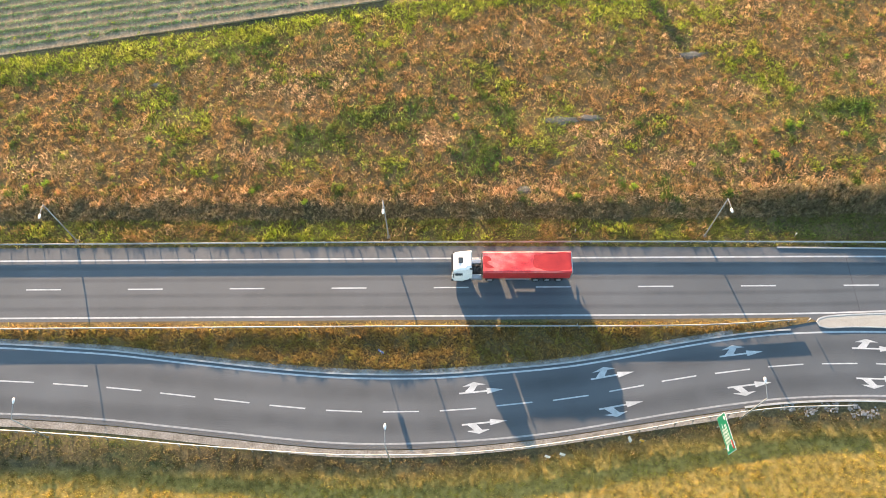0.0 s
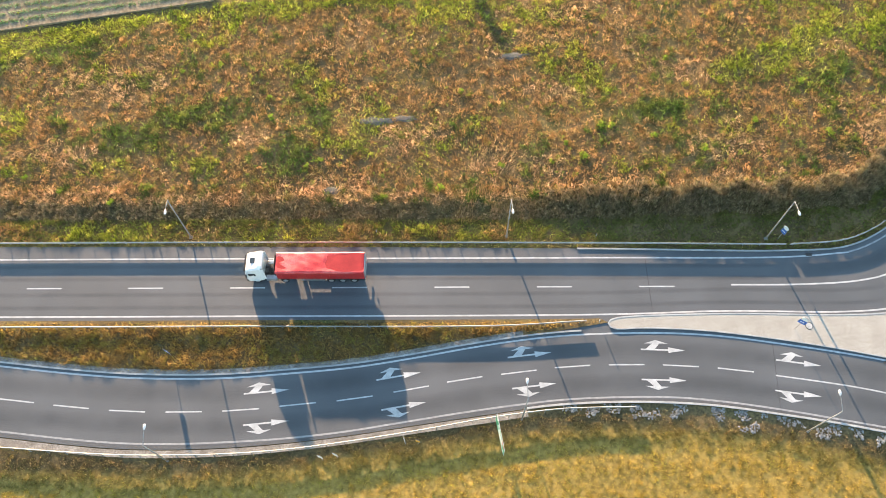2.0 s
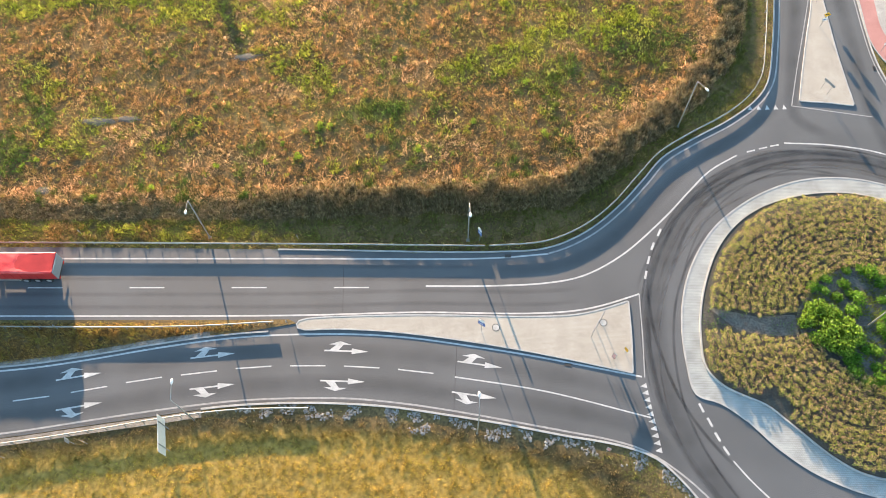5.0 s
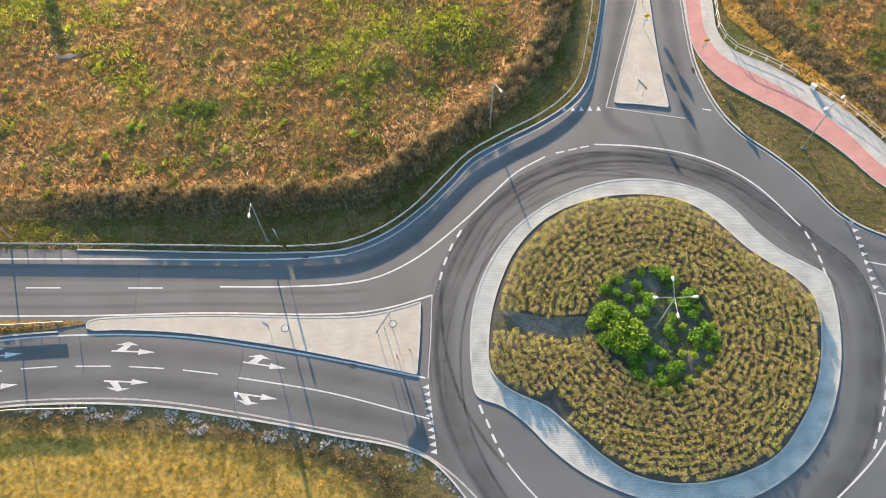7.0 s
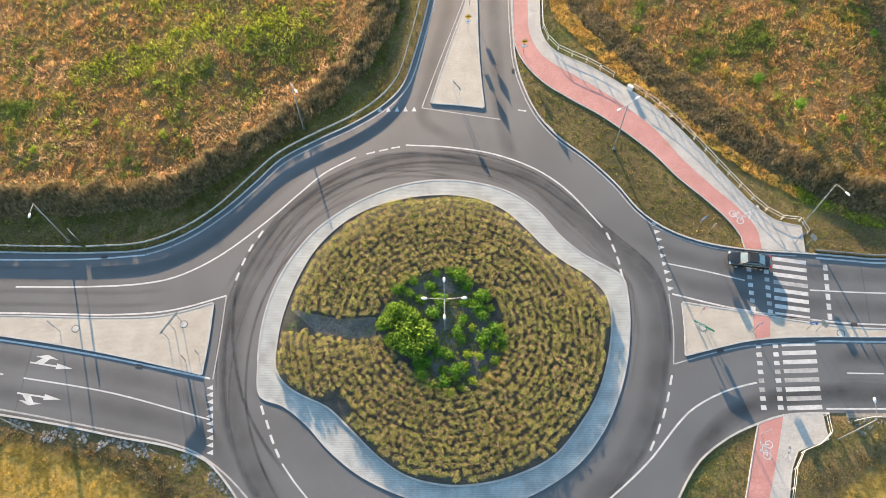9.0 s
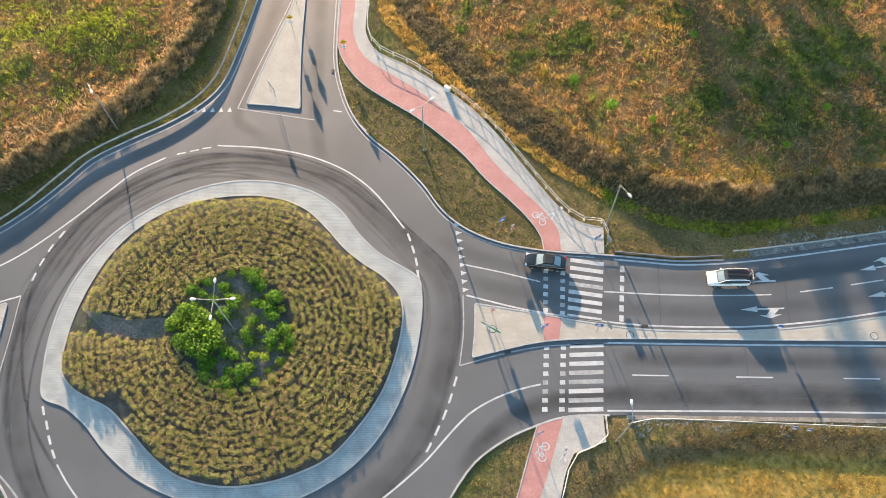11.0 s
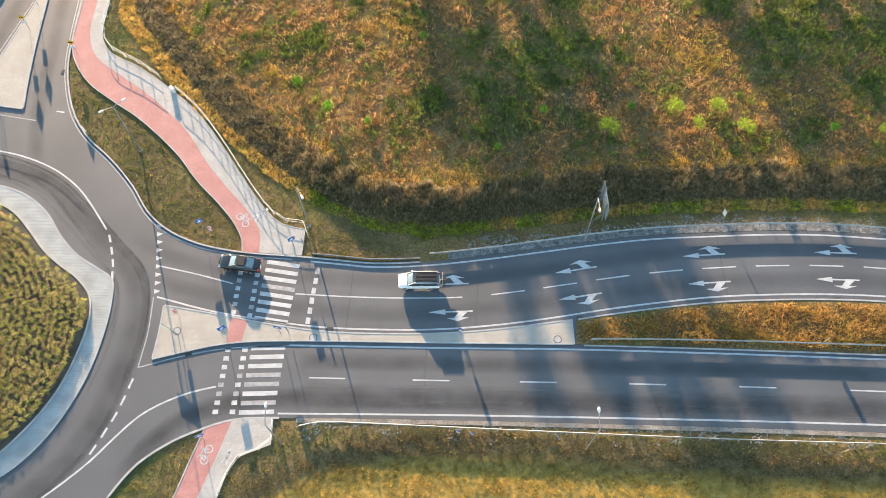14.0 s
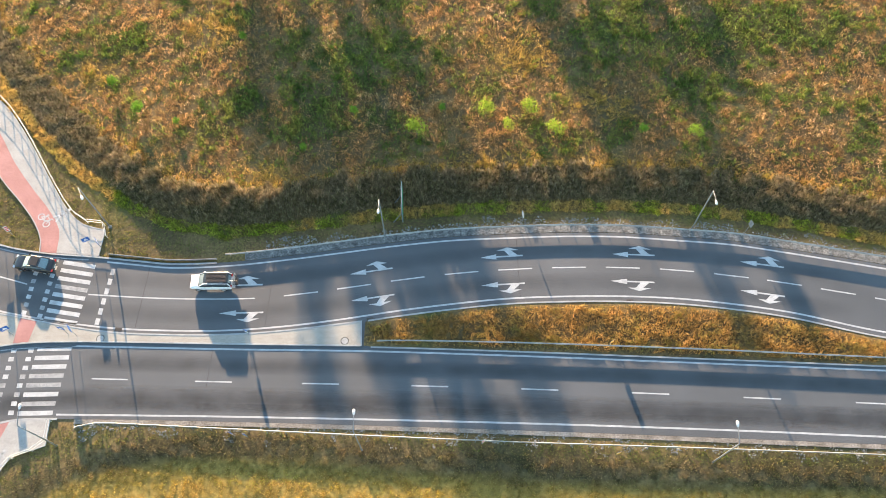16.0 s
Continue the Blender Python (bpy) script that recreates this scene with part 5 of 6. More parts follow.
def build_truck(m):
    t = thing("truck", "white tractor unit with a red tarpaulined tipper trailer", "truck", m)
    b = shell([(7.15, 1.16, 1.05, 0.55, 2.3, 0.12), (6.95, 1.23, 1.12, 0.45, 3.1, 0.15), (6.5, 1.25, 1.15, 0.45, 3.42, 0.16), (5.7, 1.25, 1.14, 0.6, 3.62, 0.16), (5.15, 1.25, 1.15, 0.9, 3.75, 0.14)])
    cabin = part("cab", b, M_WHITE, t)
    part("windscreen", box(bm(), (7.08, 0, 2.35), (0.06, 2.0, 0.75), 0.02), M_GLASS, cabin)
    part("roof_hatch", box(bm(), (6.05, 0, 3.55), (0.75, 0.7, 0.06), 0.02), M_GLASS, cabin)
    part("sun_visor", box(bm(), (7.12, 0, 2.86), (0.25, 2.1, 0.06), 0.02), M_PLASTIC, cabin)
    for s in (-1, 1):
        part("side_window", box(bm(), (6.35, s * 1.235, 2.25), (0.85, 0.03, 0.65), 0.01), M_GLASS, cabin)
        mir = part("mirror", box(bm(), (6.98, s * 1.42, 2.3), (0.12, 0.22, 0.75), 0.04), M_PLASTIC, cabin)
        part("air_deflector", box(bm(), (5.0, s * 1.2, 2.3), (0.35, 0.05, 2.4), 0.02), M_WHITE, cabin)
        part("headlight", box(bm(), (7.14, s * 0.92, 0.8), (0.08, 0.4, 0.22), 0.03), M_HEADLIGHT, cabin)
    part("roof_spoiler", box(bm(), (5.25, 0, 3.82), (0.7, 2.2, 0.22), 0.08, 0.8), M_WHITE, cabin)
    part("bumper", box(bm(), (7.12, 0, 0.55), (0.25, 2.48, 0.45), 0.06), M_CHASSIS, cabin)
    b = bm()
    for s in (-0.42, 0.42):
        box(b, (3.4, s, 0.85), (6.6, 0.12, 0.28))
        box(b, (-2.4, s, 0.9), (8.0, 0.14, 0.34))
        box(b, (0.9, s, 0.5), (0.2, 0.2, 0.8))
    for x in (0.6, 2.0, 3.6, 4.6):
        box(b, (x, 0, 0.85), (0.12, 0.8, 0.2))
    part("chassis", b, M_CHASSIS, t)
    for s in (-1, 1):
        part("fuel_tank", box(bm(), (4.3, s * 0.95, 0.75), (1.3, 0.55, 0.6), 0.1), M_RIM, t)
        part("mudguard", box(bm(), (2.75, s * 0.98, 1.12), (1.3, 0.5, 0.08), 0.03), M_CHASSIS, t)
    part("air_lines", box(box(bm(), (4.45, 0.2, 1.5), (0.12, 0.9, 0.9), 0.03), (4.3, -0.3, 1.25), (0.3, 0.35, 0.4), 0.03), M_CHASSIS, t)
    part("fifth_wheel", box(bm(), (2.8, 0, 1.1), (0.9, 0.9, 0.12), 0.04), M_CHASSIS, t)
    # tipper body, open box with a tarpaulin over the top
    b = shell([(3.55, 1.22, 1.26, 1.2, 2.95, 0.02), (3.35, 1.24, 1.27, 1.1, 2.98, 0.02), (-6.3, 1.24, 1.27, 1.05, 2.98, 0.02), (-6.55, 1.22, 1.26, 1.1, 2.95, 0.02)])
    body = part("tipper_body", b, M_REDSIDE, t)
    for k in range(11):
        for s in (-1, 1):
            part("side_rib", box(bm(), (3.0 - 0.92 * k, s * 1.275, 2.0), (0.09, 0.05, 1.5)), M_REDSIDE, body)
    b = bm()
    nx, ny = 40, 12
    grid = []
    for i in range(nx + 1):
        u = i / nx
        row = []
        for j in range(ny + 1):
            v = j / ny * 2 - 1
            bow = 0.0
            sag = (1 - v * v) * (0.07 * math.sin(2 * math.pi * u - 0.6) - 0.05) * (1.6 if u > 0.55 else 0.8)
            rib = 0.05 * math.exp(-((u - 0.52) * 26) ** 2)
            wrinkle = 0.012 * math.sin(17 * u + 5 * v) + 0.010 * math.sin(31 * u - 9 * v)
            row.append(b.verts.new((3.6 - 10.2 * u, v * 1.30, 3.02 + bow + sag + rib + wrinkle)))
        grid.append(row)
    for i in range(nx):
        for j in range(ny):
            b.faces.new((grid[i][j], grid[i + 1][j], grid[i + 1][j + 1], grid[i][j + 1]))
    for j in (0, ny):
        low_ = [b.verts.new((r[j].co.x, r[j].co.y * 1.015, 2.78 + 0.03 * math.sin(3.1 * k))) for k, r in enumerate(grid)]
        for i in range(nx):
            b.faces.new((grid[i][j], grid[i + 1][j], low_[i + 1], low_[i]))
    part("tarpaulin", b, M_TARP, t, "sagging red tarpaulin", True)
    part("tailgate", box(bm(), (-6.66, 0, 2.0), (0.12, 2.5, 1.75), 0.03), M_SIGNBACK, t, "grey steel tailgate")
    part("front_frame", box(box(bm(), (3.75, 0, 2.2), (0.08, 2.1, 1.7), 0.02), (3.85, 0.8, 2.9), (0.15, 0.1, 0.9), 0.02), M_CHASSIS, t)
    for s in (-1, 1):
        part("side_guard", box(box(bm(), (-0.5, s * 1.15, 0.85), (2.8, 0.05, 0.34)), (-0.5, s * 1.15, 0.5), (2.8, 0.05, 0.2)), M_RIM, t)
        part("tail_light", box(bm(), (-6.7, s * 0.95, 0.85), (0.06, 0.4, 0.16), 0.02), M_TAIL, t)
        for x in (6.05, 2.75):
            wheel(t, x, s * 1.05, 0.52, 0.34)
        for x in (-2.6, -3.95, -5.3):
            wheel(t, x, s * 1.04, 0.5, 0.38)
    part("rear_bumper", box(bm(), (-6.5, 0, 0.6), (0.1, 2.3, 0.14), 0.02), M_CHASSIS, t)


def build_car(kind, m, label):
    """kind: 'sedan' or 'wagon' (a tall estate with a roof rack and a cycle carrier)."""
    t = thing("car", label, "car", m)
    tall = kind == "wagon"
    paint = M_WHITE if tall else M_BLACK
    if tall:
        low_ = [(2.42, 0.72, 0.6, 0.35, 0.75, 0.06), (2.25, 0.86, 0.74, 0.25, 0.95, 0.08), (1.5, 0.93, 0.82, 0.22, 1.08, 0.08), (0.9, 0.94, 0.84, 0.22, 1.12, 0.06), (-1.9, 0.94, 0.86, 0.22, 1.14, 0.06), (-2.3, 0.90, 0.82, 0.28, 1.1, 0.06), (-2.42, 0.84, 0.76, 0.35, 0.95, 0.06)]
        top_ = [(1.35, 0.80, 0.74, 1.05, 1.12, 0.02), (0.65, 0.84, 0.70, 1.05, 1.66, 0.08), (0.2, 0.84, 0.70, 1.05, 1.76, 0.09), (-1.6, 0.84, 0.70, 1.05, 1.76, 0.09), (-2.1, 0.82, 0.68, 1.05, 1.66, 0.08), (-2.32, 0.80, 0.72, 1.05, 1.15, 0.02)]
        roof = (-0.72, 1.70, 1.35)
    else:
        low_ = [(2.45, 0.66, 0.55, 0.32, 0.62, 0.06), (2.25, 0.84, 0.70, 0.22, 0.80, 0.08), (1.5, 0.91, 0.80, 0.2, 0.94, 0.08), (0.9, 0.92, 0.82, 0.2, 0.98, 0.06), (-1.5, 0.92, 0.82, 0.2, 1.0, 0.06), (-2.2, 0.88, 0.74, 0.24, 1.0, 0.08), (-2.42, 0.80, 0.68, 0.34, 0.86, 0.06)]
        top_ = [(1.15, 0.78, 0.72, 0.92, 0.97, 0.02), (0.35, 0.80, 0.62, 0.92, 1.38, 0.08), (-0.2, 0.80, 0.62, 0.92, 1.46, 0.09), (-0.9, 0.80, 0.61, 0.92, 1.42, 0.09), (-1.75, 0.76, 0.66, 0.92, 1.0, 0.02)]
        roof = (-0.3, 1.40, 0.9)
    body = part("body", shell(low_), paint, t)
    sub = body.modifiers.new("round", "SUBSURF")
    sub.levels = sub.render_levels = 2
    glass = part("cabin_glass", shell(top_), M_GLASS, t)
    for nm, (xa, _, wa, _, za, _), (xb, _, wb, _, zb, _) in (("windscreen", top_[0], top_[1]), ("rear_window", top_[-1], top_[-2])):
        out = Vector((zb - za, 0, abs(xb - xa))).normalized() * 0.03
        out.x *= 1 if xa > 0 else -1
        b = bm()
        lo_, hi_ = Vector((xa, 0, za)).lerp(Vector((xb, 0, zb)), 0.08) + out, Vector((xa, 0, za)).lerp(Vector((xb, 0, zb)), 0.94) + out
        for k in range(6):
            v0, v1 = k / 3 - 1, (k + 1) / 3 - 1
            bow0, bow1 = -0.06 * v0 * v0 * (1 if xa > 0 else -1), -0.06 * v1 * v1 * (1 if xa > 0 else -1)
            b.faces.new([b.verts.new(q) for q in ((lo_.x + bow0, v0 * wa * 0.93, lo_.z), (lo_.x + bow1, v1 * wa * 0.93, lo_.z), (hi_.x + bow1, v1 * wb * 0.93, hi_.z), (hi_.x + bow0, v0 * wb * 0.93, hi_.z))])
        bmesh.ops.remove_doubles(b, verts=b.verts, dist=1e-4)
        part(nm, b, M_SCREEN, t)
    # painted roof panel and pillars over the glass
    x0, z0, ln = roof
    zs = top_[2][4]
    w = top_[2][2]
    part("roof", box(bm(), (x0 if tall else -0.28, 0, zs + 0.012), (ln * 1.45 if tall else ln, 2 * w - 0.12, 0.035), 0.015), paint if tall else M_PLASTIC, t)
    for s in (-1, 1):
        b = bm()
        for (xa, wa, wb, za, zb, r), (xb, wa2, wb2, zc, zd, r2) in ((top_[0], top_[1]), (top_[-1], top_[-2])):
            rod(b, (xa, s * wa * 0.97, zb - 0.02), (xb, s * wb2 * 1.02, zd - 0.03), 0.05, n=6)
        rod(b, (-0.35, s * 0.845, 1.0 if not tall else 1.12), (-0.35, s * (w + 0.02), zs - 0.08), 0.045, n=6)
        rod(b, (top_[1][0], s * (w + 0.01), zs - 0.07), (top_[-2][0], s * (w + 0.01), zs - 0.07), 0.045, n=6)
        part("pillar_frame", b, paint, t)
        part("mirror", box(bm(), (0.78, s * 1.0, 1.0 if not tall else 1.15), (0.14, 0.24, 0.15), 0.04), paint, t)
        part("headlight", box(bm(), (2.25, s * 0.66, 0.68 if not tall else 0.8), (0.25, 0.32, 0.14), 0.04), M_HEADLIGHT, t)
        part("tail_light", box(bm(), (-2.34, s * 0.66, 0.8 if not tall else 0.98), (0.16, 0.3, 0.2), 0.04), M_TAIL, t)
        part("door_handle", box(bm(), (-0.2, s * 0.93, 0.85 if not tall else 0.95), (0.2, 0.03, 0.04), 0.01), M_RIM, t)
        for x in (1.48, -1.42):
            wheel(t, x, s * 0.82, 0.34 if tall else 0.33, 0.22)
    part("grille", box(bm(), (2.42, 0, 0.6), (0.08, 0.9, 0.2), 0.02), M_PLASTIC, t)
    part("number_plate", box(bm(), (-2.44, 0, 0.7), (0.03, 0.5, 0.12)), M_SIGNWHITE, t)
    if tall:
        rack = part("roof_rack", box(bm(), (-0.8, 0, 1.86), (2.3, 1.25, 0.05), 0.01), M_PLASTIC, t, "black slatted roof rack")
        for k in range(8):
            part("slat", box(bm(), (-0.8, -0.56 + 0.16 * k, 1.90), (2.25, 0.09, 0.04), 0.01), M_PLASTIC, rack)
        car_ = part("cycle_carrier", box(box(bm(), (-2.75, 0, 0.7), (0.6, 0.9, 0.06), 0.01), (-2.6, 0, 0.95), (0.06, 0.5, 0.6), 0.01), M_CHASSIS, t)
        for i, x in enumerate((-2.68, -2.92)):
            b = bm()
            for yy in (-0.5, 0.5):
                for k in range(16):
                    a0, a1 = 2 * math.pi * k / 16, 2 * math.pi * (k + 1) / 16
                    rod(b, (x, yy + 0.33 * math.cos(a0), 1.08 + 0.33 * math.sin(a0)), (x, yy + 0.33 * math.cos(a1), 1.08 + 0.33 * math.sin(a1)), 0.025, n=5)
            for p, q in (((-0.5, 1.08), (-0.25, 1.5)), ((-0.25, 1.5), (0.35, 1.55)), ((-0.02, 1.02), (0.35, 1.55)), ((-0.25, 1.5), (-0.02, 1.02)), ((0.5, 1.08), (0.34, 1.75)), ((-0.5, 1.08), (-0.02, 1.02)), ((-0.3, 1.72), (-0.22, 1.42))):
                rod(b, (x, p[0], p[1]), (x, q[0], q[1]), 0.03, n=6)
            rod(b, (x - 0.28, 0.34, 1.75), (x + 0.28, 0.34, 1.75), 0.022, n=6)
            part("bicycle", b, M_CHASSIS if i else M_SIGNBACK, car_)


build_truck(pose(15.5, 40.62, 0, 0, 0, 179))
build_car("sedan", pose(150.6, 40.2, 0, 0, 0, 172), "black saloon car driving over the crossing")
build_car("wagon", pose(171.4, 37.85, 0, 0, 0, 180), "white estate car with black roof rack and bicycles behind")


# ---- planting ----
rng = np.random.default_rng(7)


def soup(name, V, F, mat):
    """A mesh from arrays of corners and of triangles or quads."""
    me = bpy.data.meshes.new(name)
    k = F.shape[1]
    me.vertices.add(len(V))
    me.vertices.foreach_set("co", V.astype(np.float32).ravel())
    me.loops.add(F.size)
    me.loops.foreach_set("vertex_index", F.astype(np.int32).ravel())
    me.polygons.add(len(F))
    me.polygons.foreach_set("loop_start", np.arange(0, F.size, k, dtype=np.int32))
    me.polygons.foreach_set("loop_total", np.full(len(F), k, np.int32))
    me.update(calc_edges=True)
    me.materials.append(mat)
    return me


def blades(P, h, w, lean, k, spread):
    """k grass blades (triangles) strewn about each place: corners and faces."""
    n = len(P) * k
    base = np.repeat(P, k, 0) + np.c_[rng.normal(0, 0.5, (n, 2)) * np.repeat(w, k)[:, None] * spread, np.zeros(n)]
    hh = np.repeat(h, k) * rng.uniform(0.6, 1.2, n)
    ww = np.repeat(w, k) * rng.uniform(0.6, 1.3, n)
    a = rng.uniform(0, 2 * np.pi, n)
    d = np.c_[np.cos(a), np.sin(a), np.zeros(n)]
    c = rng.uniform(0, 2 * np.pi, n)
    off = np.c_[np.cos(c), np.sin(c), np.zeros(n)] * (hh * lean * rng.uniform(0.3, 1.2, n))[:, None]
    tip = base + off + np.c_[np.zeros((n, 2)), hh]
    V = np.stack([base - d * ww[:, None] / 2, base + d * ww[:, None] / 2, tip], 1).reshape(-1, 3)
    return V, np.arange(n * 3).reshape(-1, 3)


def wave(X, Y, s, seed):
    """Smooth uneven field, about 0 to 1."""
    r = np.random.default_rng(seed)
    v = np.zeros(X.shape)
    for k in range(7):
        a, f, ph = r.uniform(0, 2 * np.pi), s * r.uniform(0.5, 2.2), r.uniform(0, 6.28)
        v += np.sin((X * np.cos(a) + Y * np.sin(a)) * f + ph + 1.2 * np.sin((X * np.sin(a) - Y * np.cos(a)) * f * 0.7 + ph))
    return np.clip(0.5 + v / 7, 0, 1)


def grass(name, label, X, Y, Z, h, w, mat, lean=0.6, k=3, spread=3.0):
    V, F = blades(np.c_[X, Y, Z - 0.02], h, w, lean, k, spread)
    ob = new(name, soup(name, V, F, mat))
    return tagged(ob, label, "grass", kind="stuff")


def scatter(x0, x1, y0, y1, per):
    n = int((x1 - x0) * (y1 - y0) * per)
    return rng.uniform(x0, x1, n), rng.uniform(y0, y1, n)


PAVED = [ROAD, closed(RED_OUT, RED_IN[::-1]), closed(RED_IN, GREY_IN[::-1]), closed(S_OUT, S_MID[::-1]), closed(S_MID, S_IN[::-1])]


def off_paving(X, Y):
    ok = np.ones(X.shape, bool)
    for o in PAVED:
        ok &= ~inside(o, X, Y)
    return ok


def field(which, x0, x1, y0, y1, per, seed):
    X, Y = scatter(x0, x1, y0, y1, per)
    d = side((TOE_NW, TOE_NE)[which], X, Y) * -1
    keep = d > (0.2 if which == 0 else -1.1)
    return X[keep], Y[keep], d[keep]


CROP_EDGE = ((-80, 68.4), (0, 81.2))          # the crop starts beyond this line


def crop_depth(X, Y):
    (ax, ay), (bx, by) = CROP_EDGE
    l = math.hypot(bx - ax, by - ay)
    return ((bx - ax) * (Y - ay) - (by - ay) * (X - ax)) / l


# north-west meadow: bank weeds on the slope, patchy grass above
def dense(which, x0, x1, y0, y1, per, far, more):
    """Even scatter over a field, with more of it where the bank is."""
    X, Y, d = field(which, x0, x1, y0, y1, per, 0)
    X2, Y2, d2 = field(which, x0, x1, y0, y1, more, 0)
    k = d2 < far
    return np.r_[X, X2[k]], np.r_[Y, Y2[k]], np.r_[d, d2[k]]


def clump(X, Y, seed):
    """Tussocks of half a metre to two metres: 0 in the gaps, 1 at the crowns."""
    return np.clip(0.62 * wave(X, Y, 4.2, seed) + 0.38 * wave(X, Y, 1.5, seed + 1) + rng.normal(0, 0.07, X.shape), 0, 1)


def zone(X, Y, spots):
    """How far places lie inside uneven ovals (x, y, half length, half width, turn): above 0 inside."""
    wob = 0.9 * (wave(X, Y, 0.9, 81) - 0.5) + 0.7 * (wave(X, Y, 2.6, 82) - 0.5) + rng.normal(0, 0.12, X.shape)
    best = np.full(X.shape, -9.0)
    for cx, cy, rx, ry, turn in spots:
        c, s = math.cos(radians(turn)), math.sin(radians(turn))
        u, v = ((X - cx) * c + (Y - cy) * s) / rx, ((Y - cy) * c - (X - cx) * s) / ry
        best = np.maximum(best, 1 - np.hypot(u, v) + wob)
    return best


def meadow(name, label, X, Y, Z, m, h, w, mat, seed, k=5, lean=0.95):
    """Tussocky grass: gaps thinned out, crowns taller."""
    X, Y, Z = X[m], Y[m], Z[m]
    c = clump(X, Y, seed)
    keep = rng.random(len(X)) < np.clip(2.8 * (c - 0.16), 0.35, 1)
    X, Y, Z, c = X[keep], Y[keep], Z[keep], c[keep]
    return grass(name, label, X, Y, Z, h * (0.35 + 1.5 * c * c), np.full(len(X), w), mat, lean, k, 5.0)


NW_LIME = ((78, 71.5, 9, 2.8, 33), (71, 68.5, 4, 2, 15), (90, 75.5, 8, 3.5, 15), (33, 80, 6, 2.5, 5), (-30, 77, 14, 2.0, 10))
NW_GREEN = ((-0.5, 62.8, 5, 2.6, 0), (11, 57, 4.5, 2.6, 0), (-9, 60, 4, 2.4, 0), (15.5, 62.4, 3, 1.8, 0), (-21, 74.5, 8, 2.2, 10), (-44, 72, 8, 3, 8), (82, 67.5, 5, 2.2, 30), (94, 73, 6, 3, 20), (60, 62, 6, 1.6, 0))
NW_STRAW = ((27.4, 59.2, 5, 2.2, 0), (16.5, 52, 6, 1.8, 0), (45, 80, 7, 3, 0), (63.4, 68, 5, 2, 0), (-10.3, 67.8, 5, 3, 0), (66, 56, 6, 2, 0), (-15, 69, 4, 2, 0), (-44, 56.5, 7, 2, 0), (-16, 57.5, 5, 2, 0), (7.3, 59.5, 4, 1.6, 0), (40, 55, 6, 2, 0), (88, 60.5, 8, 1.8, 40), (-30, 62, 5, 1.6, 0), (47, 66, 5, 1.8, 0))
NE_GREEN = ((188.7, 69.4, 8, 4.5, 0), (181.6, 63.2, 5, 3.2, -20), (220, 74, 6, 5.5, 0), (238, 74.6, 9, 4, 0), (231, 64.7, 7, 2.6, 0), (180.4, 58.2, 5, 2.2, 0), (156, 72, 4, 2.4, 30), (171, 62, 4, 2, 0))
NE_ORANGE = ((207.8, 70.2, 5.5, 3.2, 0), (175.2, 51.7, 5.5, 1.7, 0), (167.7, 73.3, 3.2, 3.4, 0), (207, 53.6, 9, 1.6, 0), (152.7, 67.6, 4, 2.2, -35), (217.9, 62.1, 5, 2.2, 0), (220, 53.2, 8, 1.4, 0))

X, Y, d = dense(0, -62, 114, 45, 92, 23.0, 5.5, 26.0)
m = crop_depth(X, Y) < 0
X, Y, d = X[m], Y[m], d[m]
Z = ground_height(X, Y)
rim = d - 1.3 * (wave(X, Y, 1.2, 3) - 0.5) - 0.9 * (wave(X, Y, 3.5, 7) - 0.5)
low_bank = d < 0.9 + 0.8 * ease((X - 40) / 20) * wave(X, Y, 0.8, 8)
bank = (rim < 3.2 + 1.8 * ease((X - 34) / 20)) & ~low_bank
tall = (0.42 + 0.45 * wave(X, Y, 1.6, 4)) * (0.42 + 0.62 * ease((X - 36) / 22))
grass("bank_weeds", "tall grey-brown dry reeds and weeds on the road bank", X[bank], Y[bank], Z[bank], tall[bank], np.full(bank.sum(), 0.075), M_REED, 0.45, 5)
grass("verge_grass", "short mixed grass at the foot of the bank", X[low_bank], Y[low_bank], Z[low_bank], 0.12 + 0.3 * wave(X, Y, 1.4, 6)[low_bank], np.full(low_bank.sum(), 0.08), M_VERGE, 0.7, 4)
up = ~bank & ~low_bank
lime = up & ((crop_depth(X, Y) > -5.0 + 3.5 * wave(X, Y, 0.5, 5)) | (zone(X, Y, NW_LIME) > 0.12) | ((wave(X, Y, 0.3, 11) * 0.6 + 0.4 * wave(X, Y, 1.6, 12) + rng.normal(0, 0.08, len(X)) > 0.77) & (d > 7)))
green = up & ~lime & ((zone(X, Y, NW_GREEN) > 0.12) | (wave(X, Y, 0.45, 15) * 0.5 + 0.5 * wave(X, Y, 2.2, 16) + rng.normal(0, 0.06, len(X)) > 0.76))
# straw patches; the rim term colours the bank crest as if sunlit
straw = up & ~lime & ~green & ((zone(X, Y, NW_STRAW) > 0.12) | ((rim < 4.8 + 1.6 * ease((X - 34) / 20) + 1.6 * (wave(X, Y, 0.6, 39) - 0.5)) & (rng.random(len(X)) < 0.65)))
meadow("straw_grass", "pale straw-coloured tussocks in the meadow, and as painted sunlight on the bank crest", X, Y, Z, straw, 0.32, 0.08, M_STRAW, 141)
meadow("meadow_grass", "patchy orange and straw-coloured meadow grass", X, Y, Z, up & ~lime & ~green & ~straw, 0.29, 0.075, M_MEADOW, 101)
meadow("lush_grass", "bright lime green lush grass patches", X, Y, Z, lime, 0.34, 0.10, M_LIMEGRASS, 105)
meadow("green_grass", "darker green tussocks in the dry meadow", X, Y, Z, green, 0.42, 0.09, M_GREENGRASS, 107)

